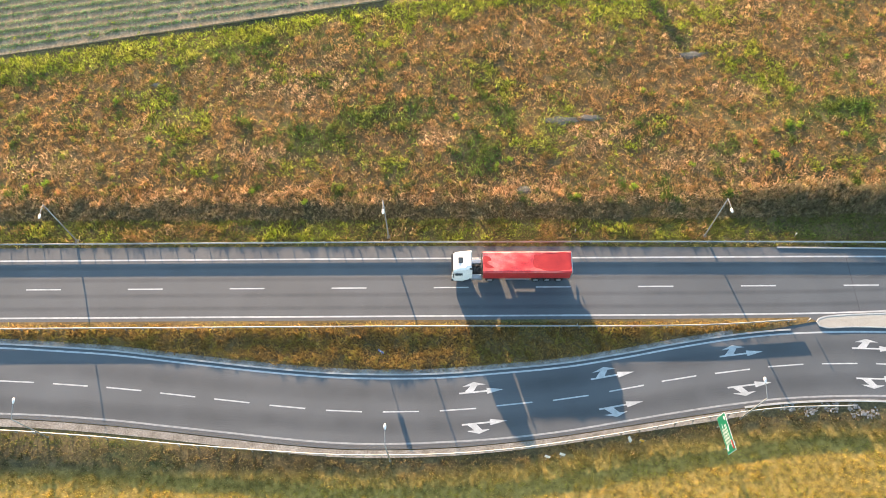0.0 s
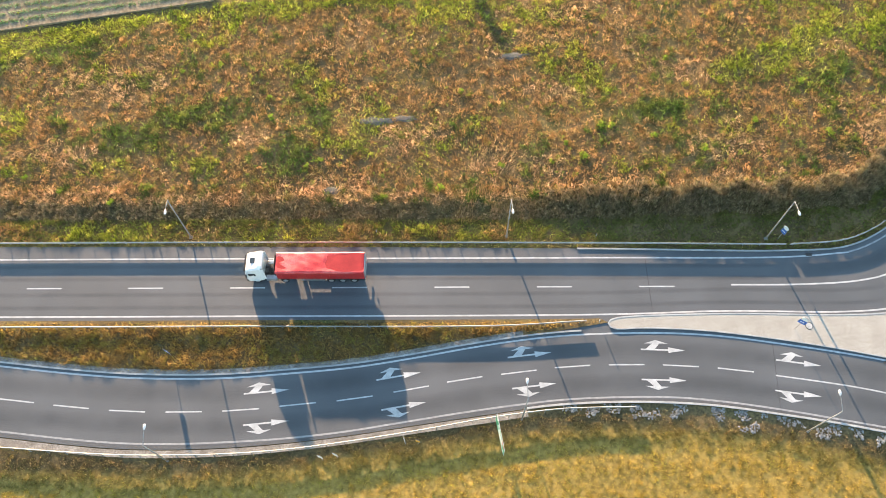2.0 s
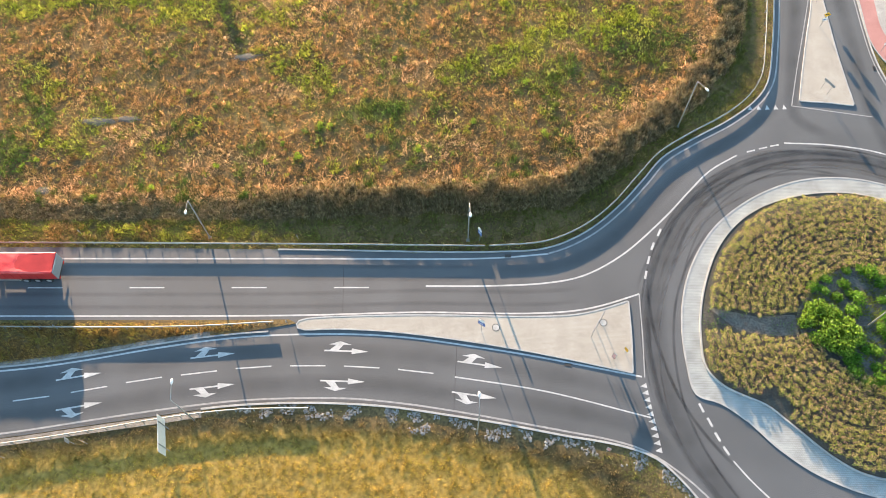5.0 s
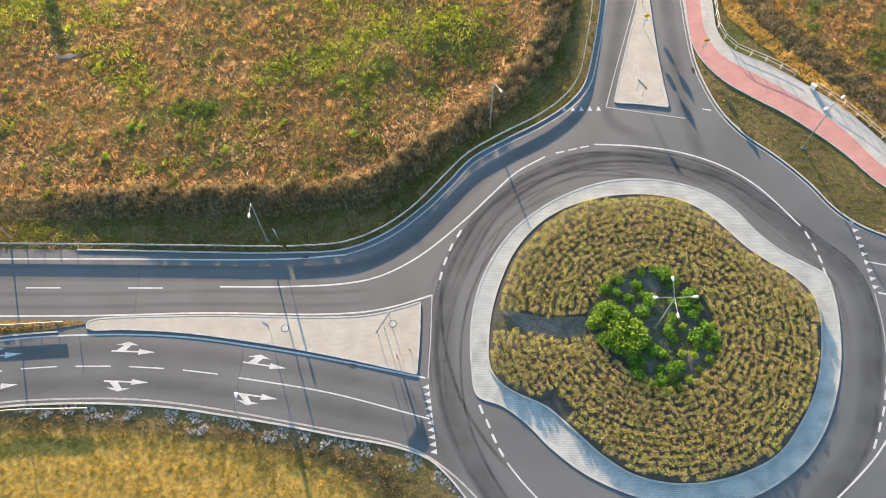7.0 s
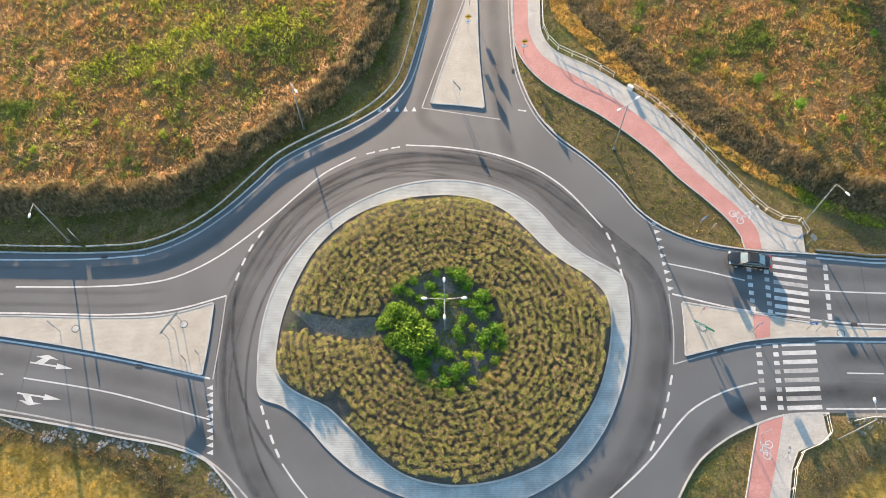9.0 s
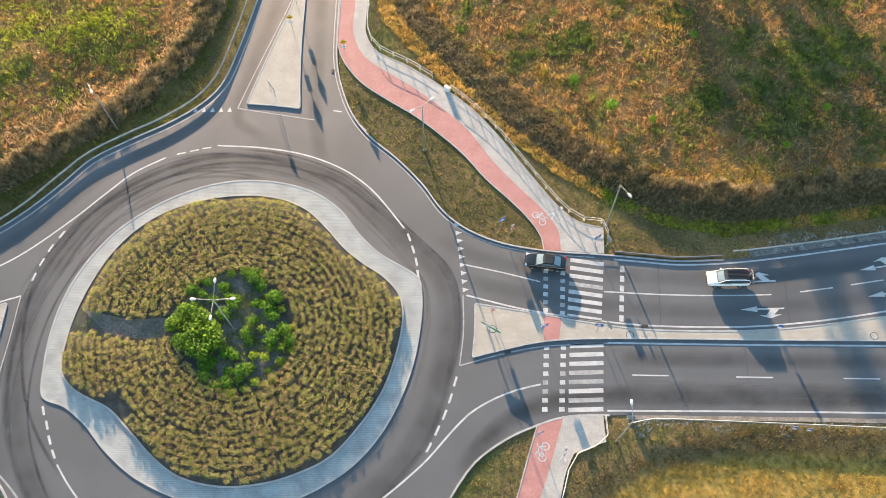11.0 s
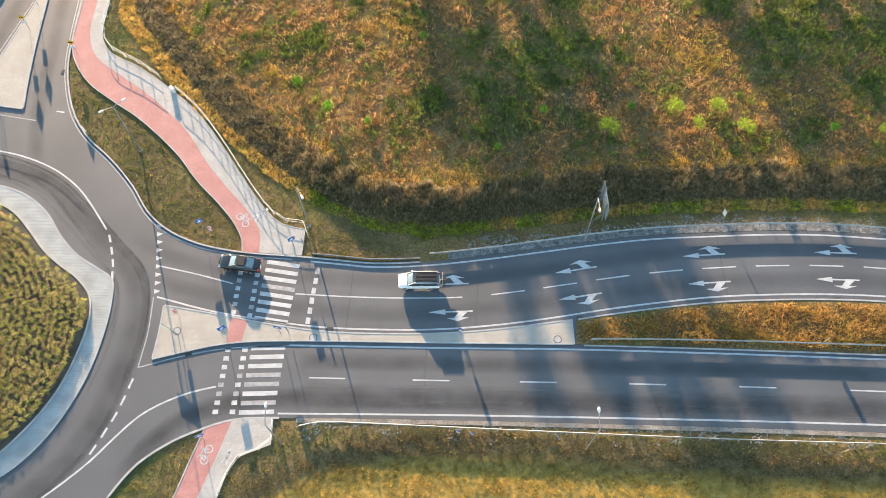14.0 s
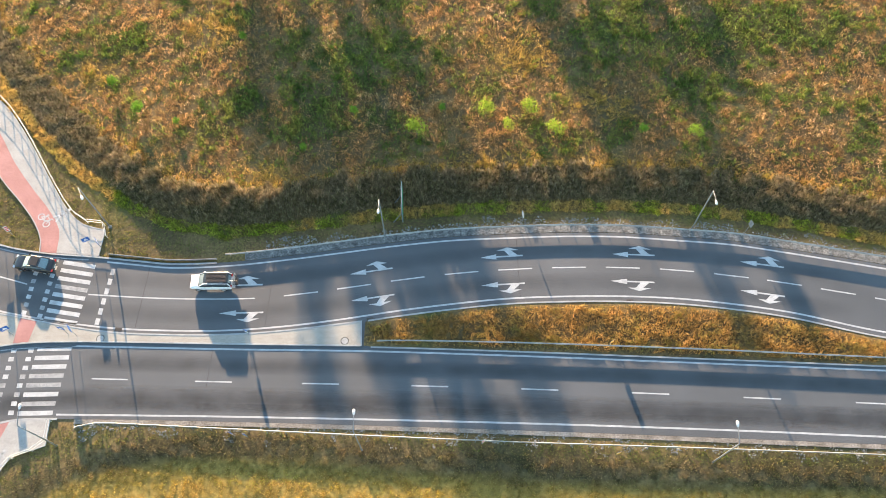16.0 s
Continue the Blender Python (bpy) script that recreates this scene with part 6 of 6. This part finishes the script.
# north-east meadow
X, Y, d = dense(1, 128, 268, 40, 92, 23.0, 6.5, 26.0)
Z = ground_height(X, Y)
rim = d - 1.3 * (wave(X, Y, 1.2, 13) - 0.5) - 0.9 * (wave(X, Y, 3.5, 17) - 0.5)
foot_edge = 1.2 + 0.7 * ease((147 - X) / 8) + 0.4 * (wave(X, Y, 1.6, 14) - 0.5)
gold = (d < foot_edge) & (d > -0.5 + 0.4 * wave(X, Y, 1.1, 10))
bank = (d >= foot_edge) & (rim < 5.8)
grass("bank_weeds", "tall grey-brown dry reeds on the road bank", X[bank], Y[bank], Z[bank], (0.45 + 0.5 * wave(X, Y, 1.6, 14))[bank] * (0.5 + 0.55 * ease((X[bank] - 153) / 10) - 0.3 * ease((X[bank] - 193) / 15)) * np.clip(0.45 + 0.18 * d[bank], 0.4, 1), np.full(bank.sum(), 0.075), M_REED, 0.45, 5)
greener = gold & (X > 158) & (wave(X, Y, 0.5, 34) * 0.7 + 0.3 * wave(X, Y, 2.4, 35) + rng.normal(0, 0.08, len(X)) + 0.25 * ease((192 - X) / 12) > 0.5)
gold &= ~greener
grass("dry_grass", "band of golden dry grass at the bank foot", X[gold], Y[gold], Z[gold], 0.18 + 0.2 * wave(X, Y, 2.0, 36)[gold], np.full(gold.sum(), 0.07), M_ORANGE, 0.8, 6)
grass("verge_grass", "yellow-green grass at the bank foot", X[greener], Y[greener], Z[greener], 0.14 + 0.25 * wave(X, Y, 2.0, 37)[greener], np.full(greener.sum(), 0.08), M_LIMEGRASS, 0.9, 5)
rest = (d >= foot_edge) & ~bank
# dry patches; the rim term puts a sunlit crest into the grass colour
dry = rest & (zone(X, Y, NE_ORANGE) > 0.1) | (rest & (rim < 6.9 + 1.2 * (wave(X, Y, 0.6, 38) - 0.5)) & (rng.random(len(X)) < 0.6))
lush = rest & ~dry & ((zone(X, Y, NE_GREEN) > 0.1) | (wave(X, Y, 0.35, 19) * 0.5 + 0.5 * wave(X, Y, 1.8, 20) + rng.normal(0, 0.07, len(X)) + 0.12 * ease((Y - 60) / 14) * ease((X - 195) / 25) > 0.67))
meadow("dry_meadow_grass", "tawny orange dry grass patches, and painted sunlight along the bank crest", X, Y, Z, dry, 0.3, 0.08, M_ORANGEFIELD, 121)
meadow("lush_grass", "darker green lush grass patches", X, Y, Z, lush, 0.4, 0.10, M_GREENGRASS, 111)
meadow("meadow_grass", "patchy orange and dark green meadow grass", X, Y, Z, rest & ~lush & ~dry, 0.30, 0.078, M_MEADOW_E, 115)

# verges on level ground
X, Y = scatter(-62, 268, 11, 92, 24.0)
nw, ne, sw, se = banks(X, Y)
ok = (nw <= 0.2) & (ne <= -0.1) & (np.maximum(sw, se) < -2.6) & off_paving(X, Y)
dn, _ = reach(clip(ROAD_NE, 170, 400), X, Y)
ds, _ = reach([p for p in ROAD_S if p.x < 85], X, Y)
de, _ = reach([p for p in ROAD_S if p.x > 157], X, Y)
ok &= (dn > 1.1 + 0.9 * rng.random(len(X))) & (ds > 0.9 + 0.7 * rng.random(len(X))) & (de > 0.6 + 0.7 * rng.random(len(X)))
X, Y = X[ok], Y[ok]
grass("verge_grass", "short dry mown verge grass beside the kerbs", X, Y, ground_height(X, Y), np.where((X < 108) & (Y > 40), 0.14 + 0.2 * wave(X, Y, 1.6, 41), 0.07 + 0.1 * wave(X, Y, 2.5, 42)), np.full(len(X), 0.09), M_VERGE, 0.9, 4)

# slopes below the southern kerbs, and the yellow fields beyond
X, Y = scatter(-62, 268, 10, 24, 30.0)
nw, ne, sw, se = banks(X, Y)
s_ = np.maximum(sw, se)
ds, _ = reach([p for p in ROAD_S if p.x < 94], X, Y)
de, _ = reach([p for p in ROAD_S if p.x > 157], X, Y)
stony = ease((X - 46) / 6) * ease((97 - X) / 6)
ok = off_paving(X, Y) & (np.minimum(ds, de) > 0.7 + (0.6 + 1.1 * stony) * rng.random(len(X)))
Z = ground_height(X, Y)
edge_s = s_ + 1.1 * (wave(X, Y, 0.8, 23) - 0.5) + 0.7 * (wave(X, Y, 3.0, 25) - 0.5)
slope = ok & (s_ >= -2.6) & (edge_s < 0.2)
tuft = ok & (edge_s >= 0.2) & (edge_s < 1.5)
yel = ok & (edge_s >= 1.5)
meadow("slope_weeds", "dark green and brown weeds on the road embankment", X, Y, Z, slope, 0.19, 0.075, M_BANK, 131, 6, 0.6)
meadow("tuft_grass", "tall yellow-brown tufts along the field edge", X, Y, Z, tuft, 0.22, 0.075, M_TUFT, 133, 6, 0.6)
orange_ = yel & (X > 150) & (s_ > 2.0 + 1.5 * wave(X, Y, 0.7, 26))
meadow("orange_grass", "tawny orange mown field grass", X, Y, Z, orange_, 0.16, 0.065, M_ORANGEFIELD, 135, 5, 1.0)
meadow("yellow_grass", "golden yellow mown field grass", X, Y, Z, yel & ~orange_, 0.16, 0.065, M_YELLOW, 137, 5, 1.0)

# grass of the two medians
X, Y = scatter(-62, 268, 26, 38, 22.0)
for outline, mat, lab in ((median_w, M_MEDIAN, "dry brown grass in the median"), (median_e, M_ORANGE2, "dry orange grass in the median")):
    k = inside(outline, X, Y)
    dk, _ = reach(outline + outline[:1], X, Y)
    k &= dk > 0.35
    grass("median_grass", lab, X[k], Y[k], np.full(k.sum(), 0.06), (0.22 + 0.32 * wave(X, Y, 1.6, 31)[k]) * np.clip(dk[k] / 0.9, 0.4, 1), np.full(k.sum(), 0.08), mat, 0.9, 6)

# crop rows at the far corner
crop = slab("crop_field", [Vector(p) for p in ((-110, 64.4), (0, 82.0), (0, 120), (-110, 120))], 0.0, 0.42, M_FALLOW)
tagged(crop, "brown field with green crop rows", "field", kind="structure")
n = 16000
U, R = rng.uniform(50, 112, n), rng.integers(0, 14, n)
ux, uy = 110 / math.hypot(110, 17.6), 17.6 / math.hypot(110, 17.6)
Xc, Yc = -110 + ux * U - uy * (1.3 + R * 1.35), 64.4 + uy * U + ux * (1.3 + R * 1.35 + rng.normal(0, 0.10, n))
grass("crop_rows", "pale green crop rows in the far field", Xc, Yc, np.full(n, 0.42), np.full(n, 0.2), np.full(n, 0.12), M_CROP, 0.8, 4)


def leaves(n, r, flat, size, seed, lumps=5, hollow=0.55):
    """Leaf quads in a lumpy, gappy cloud of radius r about (0, 0, r * flat)."""
    g = np.random.default_rng(seed)
    c = g.normal(0, 1, (lumps, 3))
    c = c / np.linalg.norm(c, axis=1)[:, None] * r * 0.5
    c[:, 2] = np.abs(c[:, 2]) * flat
    which = g.integers(0, lumps, n)
    d = g.normal(0, 1, (n, 3))
    d /= np.linalg.norm(d, axis=1)[:, None]
    p = c[which] + d * (r * 0.55 * g.uniform(hollow, 1.05, n))[:, None] * np.array([1, 1, flat])
    p[:, 2] += r * 0.5 * flat
    p[:, 2] = np.maximum(p[:, 2], 0.03)
    u = g.normal(0, 1, (n, 3))
    u /= np.linalg.norm(u, axis=1)[:, None]
    v = np.cross(u, d)
    v /= np.linalg.norm(v, axis=1)[:, None] + 1e-6
    s = size * g.uniform(0.6, 1.4, n)[:, None]
    V = np.stack([p - u * s, p - v * s * 0.55, p + u * s, p + v * s * 0.55], 1).reshape(-1, 3)
    return V, np.arange(4 * n).reshape(-1, 4)


def bush(name, label, mat, r, n, seed, flat=0.8, size=0.09, trunk=0.0):
    t = thing(name, label, "bush" if not trunk else "tree")
    V, F = leaves(n, r, flat, size, seed, 7)
    V[:, 2] += trunk
    ob = new("crown", soup("crown", V, F, mat))
    ob.parent = t
    b = bm()
    g = np.random.default_rng(seed)
    rod(b, (0, 0, -0.1), (0, 0, trunk + r * 0.5), 0.035 * (1 + r), 0.02 * (1 + r), 7)
    for k in range(5):
        a = g.uniform(0, 6.28)
        z0 = trunk + r * 0.1 * k
        rod(b, (0, 0, z0), (r * 0.6 * math.cos(a), r * 0.6 * math.sin(a), z0 + r * 0.5), 0.02 * (1 + r), 0.008, 5)
    part("trunk" if trunk else "stem", b, M_BARK, t)
    return t


def place(proto, spots, zfun=None, vary=0.25, group=""):
    g = random.Random(len(spots))
    first = True
    for x, y in spots:
        z = float(ground_height(np.array([x]), np.array([y]))[0]) if zfun is None else zfun
        k = 1 + g.uniform(-vary, vary)
        mm = pose(x, y, z, 0, 0, g.uniform(0, 360)) @ Matrix.Diagonal((k, k, k, 1))
        if first:
            proto.matrix_basis = mm
            tagged(proto, group=group)
            first = False
        else:
            c = copy_thing(proto, pose(0, 0, 0))
            c.matrix_basis = mm


place(bush("bush", "small lime green bush in the meadow", M_LIME, 0.55, 150, 3), [(-44.5, 53.4), (-42.1, 53.8), (-16.2, 52.0), (-9.6, 50.4), (9.4, 62.5), (-20.9, 54.2), (14.3, 55.2), (16, 56), (38.7, 54.7), (45.0, 54.9), (52.9, 59.7), (51.5, 60), (8.9, 65.5), (24, 50.6), (31, 51.5), (58, 58), (64, 56), (-3, 70), (2, 71), (47, 57.5), (49, 55.5), (71, 60), (80, 58), (78, 66), (61, 70), (34, 66), (-30, 60), (-35, 66)], group="meadow bushes")
place(bush("sapling", "young bright green tree in the dry meadow", M_LIME, 1.25, 520, 5, 1.25, 0.11, 0.6), [(194.6, 57.4), (203.2, 60.8), (205.8, 58.4), (208.6, 60.8), (211.6, 57.8), (228.8, 57.2)], group="young trees")
place(bush("sapling", "young darker green tree in the shaded meadow", M_GREEN, 0.9, 380, 6, 1.2, 0.1, 0.4), [(186.6, 60.2), (197.5, 61.0), (165.0, 58.8), (160.1, 60.6), (155.7, 65.6), (222.5, 58), (171.5, 72), (181, 55)], group="young dark trees")

# shrubs in the middle of the roundabout
BIG = [(109.6, 34.3), (111.1, 33.6), (108.3, 33.0), (110.6, 31.9), (112.4, 31.8), (109.3, 30.8), (111.1, 30.1), (113.0, 31.0), (111.9, 29.6)]
place(bush("shrub", "large glossy green shrub beside the lamp mast", M_BIGSHRUB, 1.45, 900, 8, 0.75, 0.14), BIG, 0.14, 0.12, "large shrubs")
MID = [(114.1, 39.0), (115.7, 39.2), (111.0, 36.5), (113.2, 37.4), (112.2, 35.8), (119.3, 33.7), (117.7, 37.6), (116.4, 31.7), (116.8, 30.8), (119.5, 31.2), (112.1, 28.2), (112.9, 28.2), (113.6, 25.7), (114.8, 26.1), (116.3, 27.3), (115.4, 29.1), (114.6, 35.3), (113.8, 36.2), (118.6, 34.8), (117.3, 35.3), (113.8, 34.0), (120.7, 32.1), (114.9, 27.4), (114.4, 29.5), (109.6, 37.0), (116.8, 38.6), (119.2, 36.0), (111.5, 38.0), (121.4, 31.0), (112.4, 26.8), (117.0, 33.2)]
place(bush("shrub", "loose green shrub on bare soil", M_GREEN, 0.95, 330, 9, 0.7, 0.12), MID, 0.14, 0.25, "loose shrubs")
SMALL = [(117.4, 27.8), (118.8, 28.9), (120.5, 29.9), (119.3, 30.0), (119.2, 27.4), (117.9, 26.1), (116.8, 25.3), (120.6, 28.4), (121.7, 29.7), (121.6, 32.4), (117.5, 29.1), (116.1, 26.3), (115.4, 24.9), (118.2, 32.2), (120.2, 34.6), (119.9, 26.4), (110.4, 38.4)]
place(bush("shrub", "small round lime green shrub on bare soil", M_LIME, 0.6, 260, 10, 0.85, 0.10), SMALL, 0.14, 0.2, "small round shrubs")

# low flowering shrubs in rings
CLEAR = spline([(108.6, 35.6), (111.3, 38.2), (114.0, 39.5), (116.8, 39.2), (118.2, 37.4), (119.4, 34.8), (120.8, 32.5), (121.7, 30.0), (120.8, 27.7), (118.7, 25.9), (116.7, 25.1), (114.5, 25.8), (112.5, 27.0), (110.8, 29.2), (107.6, 31.3), (107.3, 33.6)], 1, True)
GAP = [Vector(p) for p in ((95, 34.9), (97.3, 34.9), (100.3, 34.2), (102.9, 33.6), (107.2, 33.8), (107.2, 31.4), (104.3, 31.2), (100.4, 32.0), (95, 32.3))]
GAP2 = [Vector(p) for p in ((100.5, 23.0), (102.6, 25.2), (105.0, 23.4), (103.6, 21.0))]
spots = []
for ring in range(9, 35):
    r = ring * 0.74
    cnt = int(2 * math.pi * r / 0.64)
    for k in range(cnt):
        a = 2 * math.pi * (k + 0.5 * (ring % 2)) / cnt
        spots.append((115.2 + r * math.cos(a) * 1.03, 32.4 + r * math.sin(a)))
S_ = np.array(spots) + rng.normal(0, 0.09, (len(spots), 2))
db, _ = reach(BED + BED[:1], S_[:, 0], S_[:, 1])
keep = inside(BED, S_[:, 0], S_[:, 1]) & (db > 0.45) & ~inside(CLEAR, S_[:, 0], S_[:, 1]) & ~inside(GAP, S_[:, 0], S_[:, 1]) & ~inside(GAP2, S_[:, 0], S_[:, 1])
S_ = S_[keep]
VL, VB = [], []
variants = [(leaves(68, 0.48, 1.15, 0.07, 40 + i, 9, 0.5)[0], leaves(60, 0.44, 0.6, 0.042, 60 + i, 11, 0.75)[0]) for i in range(8)]
for i, (x, y) in enumerate(S_):
    a, b_ = variants[i % 8]
    th = rng.uniform(0, 6.28)
    rot = np.array([[math.cos(th), -math.sin(th), 0], [math.sin(th), math.cos(th), 0], [0, 0, 1]]) * rng.uniform(0.85, 1.2)
    VL.append(a @ rot.T + (x, y, 0.18))
    VB.append(b_ @ rot.T + (x, y, 0.60))
for nm, lst, mat, lab in (("shrub_leaves", VL, M_BEDLEAF, "low green shrubs planted in rings"), ("shrub_blooms", VB, M_BLOOM, "faded tan flower heads on the ring shrubs")):
    V = np.concatenate(lst)
    ob = new(nm, soup(nm, V, np.arange(len(V)).reshape(-1, 4), mat))
    tagged(ob, lab, "shrubs", kind="stuff")

for o in (GAP, CLEAR):
    o_ = [p for p in o if inside(BED, np.array([p.x]), np.array([p.y]))[0]]
    slab("bare_patch", closed(o_), 0.15, 0.165 if o is GAP else 0.172, M_BARE, bed)

# weeds on the bare strip of the bed
Xw, Yw = scatter(96, 108, 31, 35.5, 6)
k = inside(GAP, Xw, Yw) & (wave(Xw, Yw, 1.2, 77) > 0.5) & inside(BED, Xw, Yw)
grass("bed_weeds", "thin weeds on the bare strip of the bed", Xw[k], Yw[k], np.full(k.sum(), 0.16), np.full(k.sum(), 0.16), np.full(k.sum(), 0.09), M_GREEN, 0.9, 4)

Xw, Yw = scatter(105, 123, 23, 41, 16)
k = inside(CLEAR, Xw, Yw) & (wave(Xw, Yw, 0.9, 78) > 0.36)
grass("bed_weeds", "green and brown weeds between the loose shrubs", Xw[k], Yw[k], np.full(k.sum(), 0.16), np.full(k.sum(), 0.32), np.full(k.sum(), 0.10), M_WEED, 0.9, 4)


def bare_patch(cx, cy, rx, ry, seed):
    """A thin sheet of pale bare soil that follows the meadow."""
    g = np.random.default_rng(seed)
    n = 20
    edge_ = 1 + 0.3 * np.sin(np.arange(n) * 1.9 + g.uniform(0, 6)) * g.uniform(0.3, 1, n)
    a = np.arange(n) * 2 * np.pi / n
    xs = np.concatenate([[cx], cx + rx * 0.5 * np.cos(a), cx + rx * edge_ * np.cos(a)])
    ys = np.concatenate([[cy], cy + ry * 0.5 * np.sin(a), cy + ry * edge_ * np.sin(a)])
    zs = ground_height(xs, ys) + np.concatenate([np.full(n + 1, 0.16), np.full(n, 0.02)])
    faces = [(0, 1 + i, 1 + (i + 1) % n) for i in range(n)] + [(1 + i, 1 + n + i, 1 + n + (i + 1) % n, 1 + (i + 1) % n) for i in range(n)]
    link_mesh("bare_patch", np.c_[xs, ys, zs].tolist(), faces, M_BARE, ground)


for k, (cx, cy, rx, ry) in enumerate(((22.8, 61.6, 2.4, 0.6), (26.5, 61.9, 1.6, 0.5), (17.5, 51.6, 1.2, 0.6), (-30, 68.5, 0.7, 0.4), (41, 71.5, 2.0, 0.6))):
    bare_patch(cx, cy, rx, ry, k)

# bright weeds along the guardrail
Xw, Yw = scatter(-62, 52, 44, 48.4, 14.0)
k = (Yw > 45.0 - 0.017 * Xw) & (Yw < 47.3 - 0.017 * Xw)
Xw, Yw = Xw[k], Yw[k]
for nm, mat, part_ in (("roadside_weeds", M_LIMEGRASS, 0), ("roadside_dry_weeds", M_MEADOW, 1)):
    k = (wave(Xw, Yw, 0.5, 61) + rng.normal(0, 0.08, len(Xw)) > 0.5) == bool(part_)
    k &= rng.random(len(Xw)) < 0.25 + 0.6 * wave(Xw, Yw, 0.9, 62)
    grass(nm, "bright weeds along the guardrail", Xw[k], Yw[k], ground_height(Xw[k], Yw[k]), (0.18 + 0.45 * wave(Xw, Yw, 1.3, 63)[k]) * (1 - 0.5 * ease((Xw[k] - 38) / 10)), np.full(k.sum(), 0.06), mat, 0.8, 7, 6.0)

# scattered flowering weeds over the meadows
Xw, Yw = scatter(-60, 266, 47, 90, 0.36)
nw, ne, sw, se = banks(Xw, Yw)
k = (np.maximum(nw, ne) > 5) & (wave(Xw, Yw, 0.25, 51) > 0.42)
Xw, Yw = Xw[k], Yw[k]
Zw = ground_height(Xw, Yw)
variants = [leaves(16, 0.4, 0.8, 0.09, 90 + i, 4, 0.6)[0] for i in range(6)]
V = np.concatenate([variants[i % 6] * rng.uniform(0.5, 1.3) + (x, y, z) for i, (x, y, z) in enumerate(zip(Xw, Yw, Zw))])
tagged(new("meadow_weeds", soup("meadow_weeds", V, np.arange(len(V)).reshape(-1, 4), M_WEED)), "scattered green leafy weeds in the meadow", "weeds", kind="stuff")


# pale rubble along the southern kerb and shoulders
def rubble(X, Y, Z, size, label):
    n = len(X)
    base = np.array([(1, 0, 0), (0, 1, 0), (-1, 0, 0), (0, -1, 0), (0, 0, 0.7)], float)
    th, k = rng.uniform(0, 6.28, n), size * rng.uniform(0.4, 1.3, n) ** 1.5
    c, s2 = np.cos(th)[:, None] * k[:, None], np.sin(th)[:, None] * k[:, None]
    bx = base[None, :, 0] * rng.uniform(0.6, 1.4, (n, 5))
    by = base[None, :, 1] * rng.uniform(0.5, 1.1, (n, 5))
    V = np.stack([X[:, None] + bx * c - by * s2, Y[:, None] + bx * s2 + by * c, Z[:, None] + base[None, :, 2] * k[:, None]], -1).reshape(-1, 3)
    F = (np.array([(0, 1, 4), (1, 2, 4), (2, 3, 4), (3, 0, 4)])[None] + 5 * np.arange(n)[:, None, None]).reshape(-1, 3)
    tagged(new("rubble", soup("rubble", V, F, M_RUBBLE)), label, "stones", kind="stuff")


Xw, Yw = scatter(40, 98, 8, 25, 40)
ds, _ = reach([p for p in ROAD_S if p.x < 102], Xw, Yw)
k = off_paving(Xw, Yw) & (ds > 0.15) & (ds < 0.5 + 2.2 * wave(Xw, Yw, 1.4, 91) * ease((Xw - 42) / 10)) & (wave(Xw, Yw, 2.2, 92) > 0.5)
rubble(Xw[k], Yw[k], np.full(k.sum(), -0.06), 0.14, "pale stone rubble on the slope below the kerb")
Xw, Yw = scatter(158, 266, 16, 23, 26)
de, _ = reach([p for p in ROAD_S if p.x > 156], Xw, Yw)
k = (de > 0.3) & (de < 0.5 + 2.0 * wave(Xw, Yw, 1.2, 93)) & off_paving(Xw, Yw) & (wave(Xw, Yw, 1.8, 94) > 0.45)
rubble(Xw[k], Yw[k], np.full(k.sum(), -0.06), 0.10, "pale gravel scattered under the eastern guardrail")
Xw, Yw = scatter(177, 266, 36, 48, 30)
dn, _ = reach(clip(ROAD_NE, 164, 300), Xw, Yw)
k = (dn > 0.9) & (dn < 1.1 + 1.5 * wave(Xw, Yw, 1.0, 95)) & off_paving(Xw, Yw)
rubble(Xw[k], Yw[k], np.full(k.sum(), -0.06), 0.10, "grey gravel spilling from the shoulder")


# ---- tall trees north of the meadow, whose long shadows cross the road ----
def tall_tree(name, label, h, r, seed):
    t = thing(name, label, "tree")
    g = np.random.default_rng(seed)
    b = bm()
    rod(b, (0, 0, -0.2), (0, 0, h * 0.75), 0.28, 0.10, 9)
    Vs = []
    for k in range(9):
        a, z0 = g.uniform(0, 6.28), h * g.uniform(0.25, 0.7)
        e = Vector((r * 0.7 * math.cos(a), r * 0.7 * math.sin(a), z0 + h * 0.16))
        rod(b, (0, 0, z0), e, 0.10, 0.03, 6)
    for k in range(14):
        a, q = g.uniform(0, 6.28), r * 0.62 * math.sqrt(g.random())
        z = h * (0.28 + 0.66 * g.random())
        q *= 1.0 - 0.5 * (z / h - 0.28)
        V, _ = leaves(170, r * 0.5, 1.0, 0.26, seed * 50 + k, 4, 0.3)
        Vs.append(V + (q * math.cos(a), q * math.sin(a), z - r * 0.3))
    V = np.concatenate(Vs)
    ob = new("crown", soup("crown", V, np.arange(len(V)).reshape(-1, 4), M_DARKLEAF))
    ob.parent = t
    part("trunk", b, M_BARK, t)
    return t


place(tall_tree("tree", "tall broad deciduous tree at the meadow's far edge", 16.0, 5.4, 4), [(161, 108), (165, 112), (169, 107), (173, 112), (177, 108), (181, 113), (208, 110), (215, 112)], None, 0.12, "far edge trees")
place(tall_tree("tree", "broad lower tree at the meadow's far edge", 9.5, 4.6, 6), [(203, 109), (221, 111)], None, 0.12, "lower edge trees")
# unseen stand-in that throws the narrow shadow onto the western meadow
place(tall_tree("tree", "slender unseen tree added to cast a narrow shadow streak", 8.4, 1.1, 12), [(27, 115)], None, 0.0)
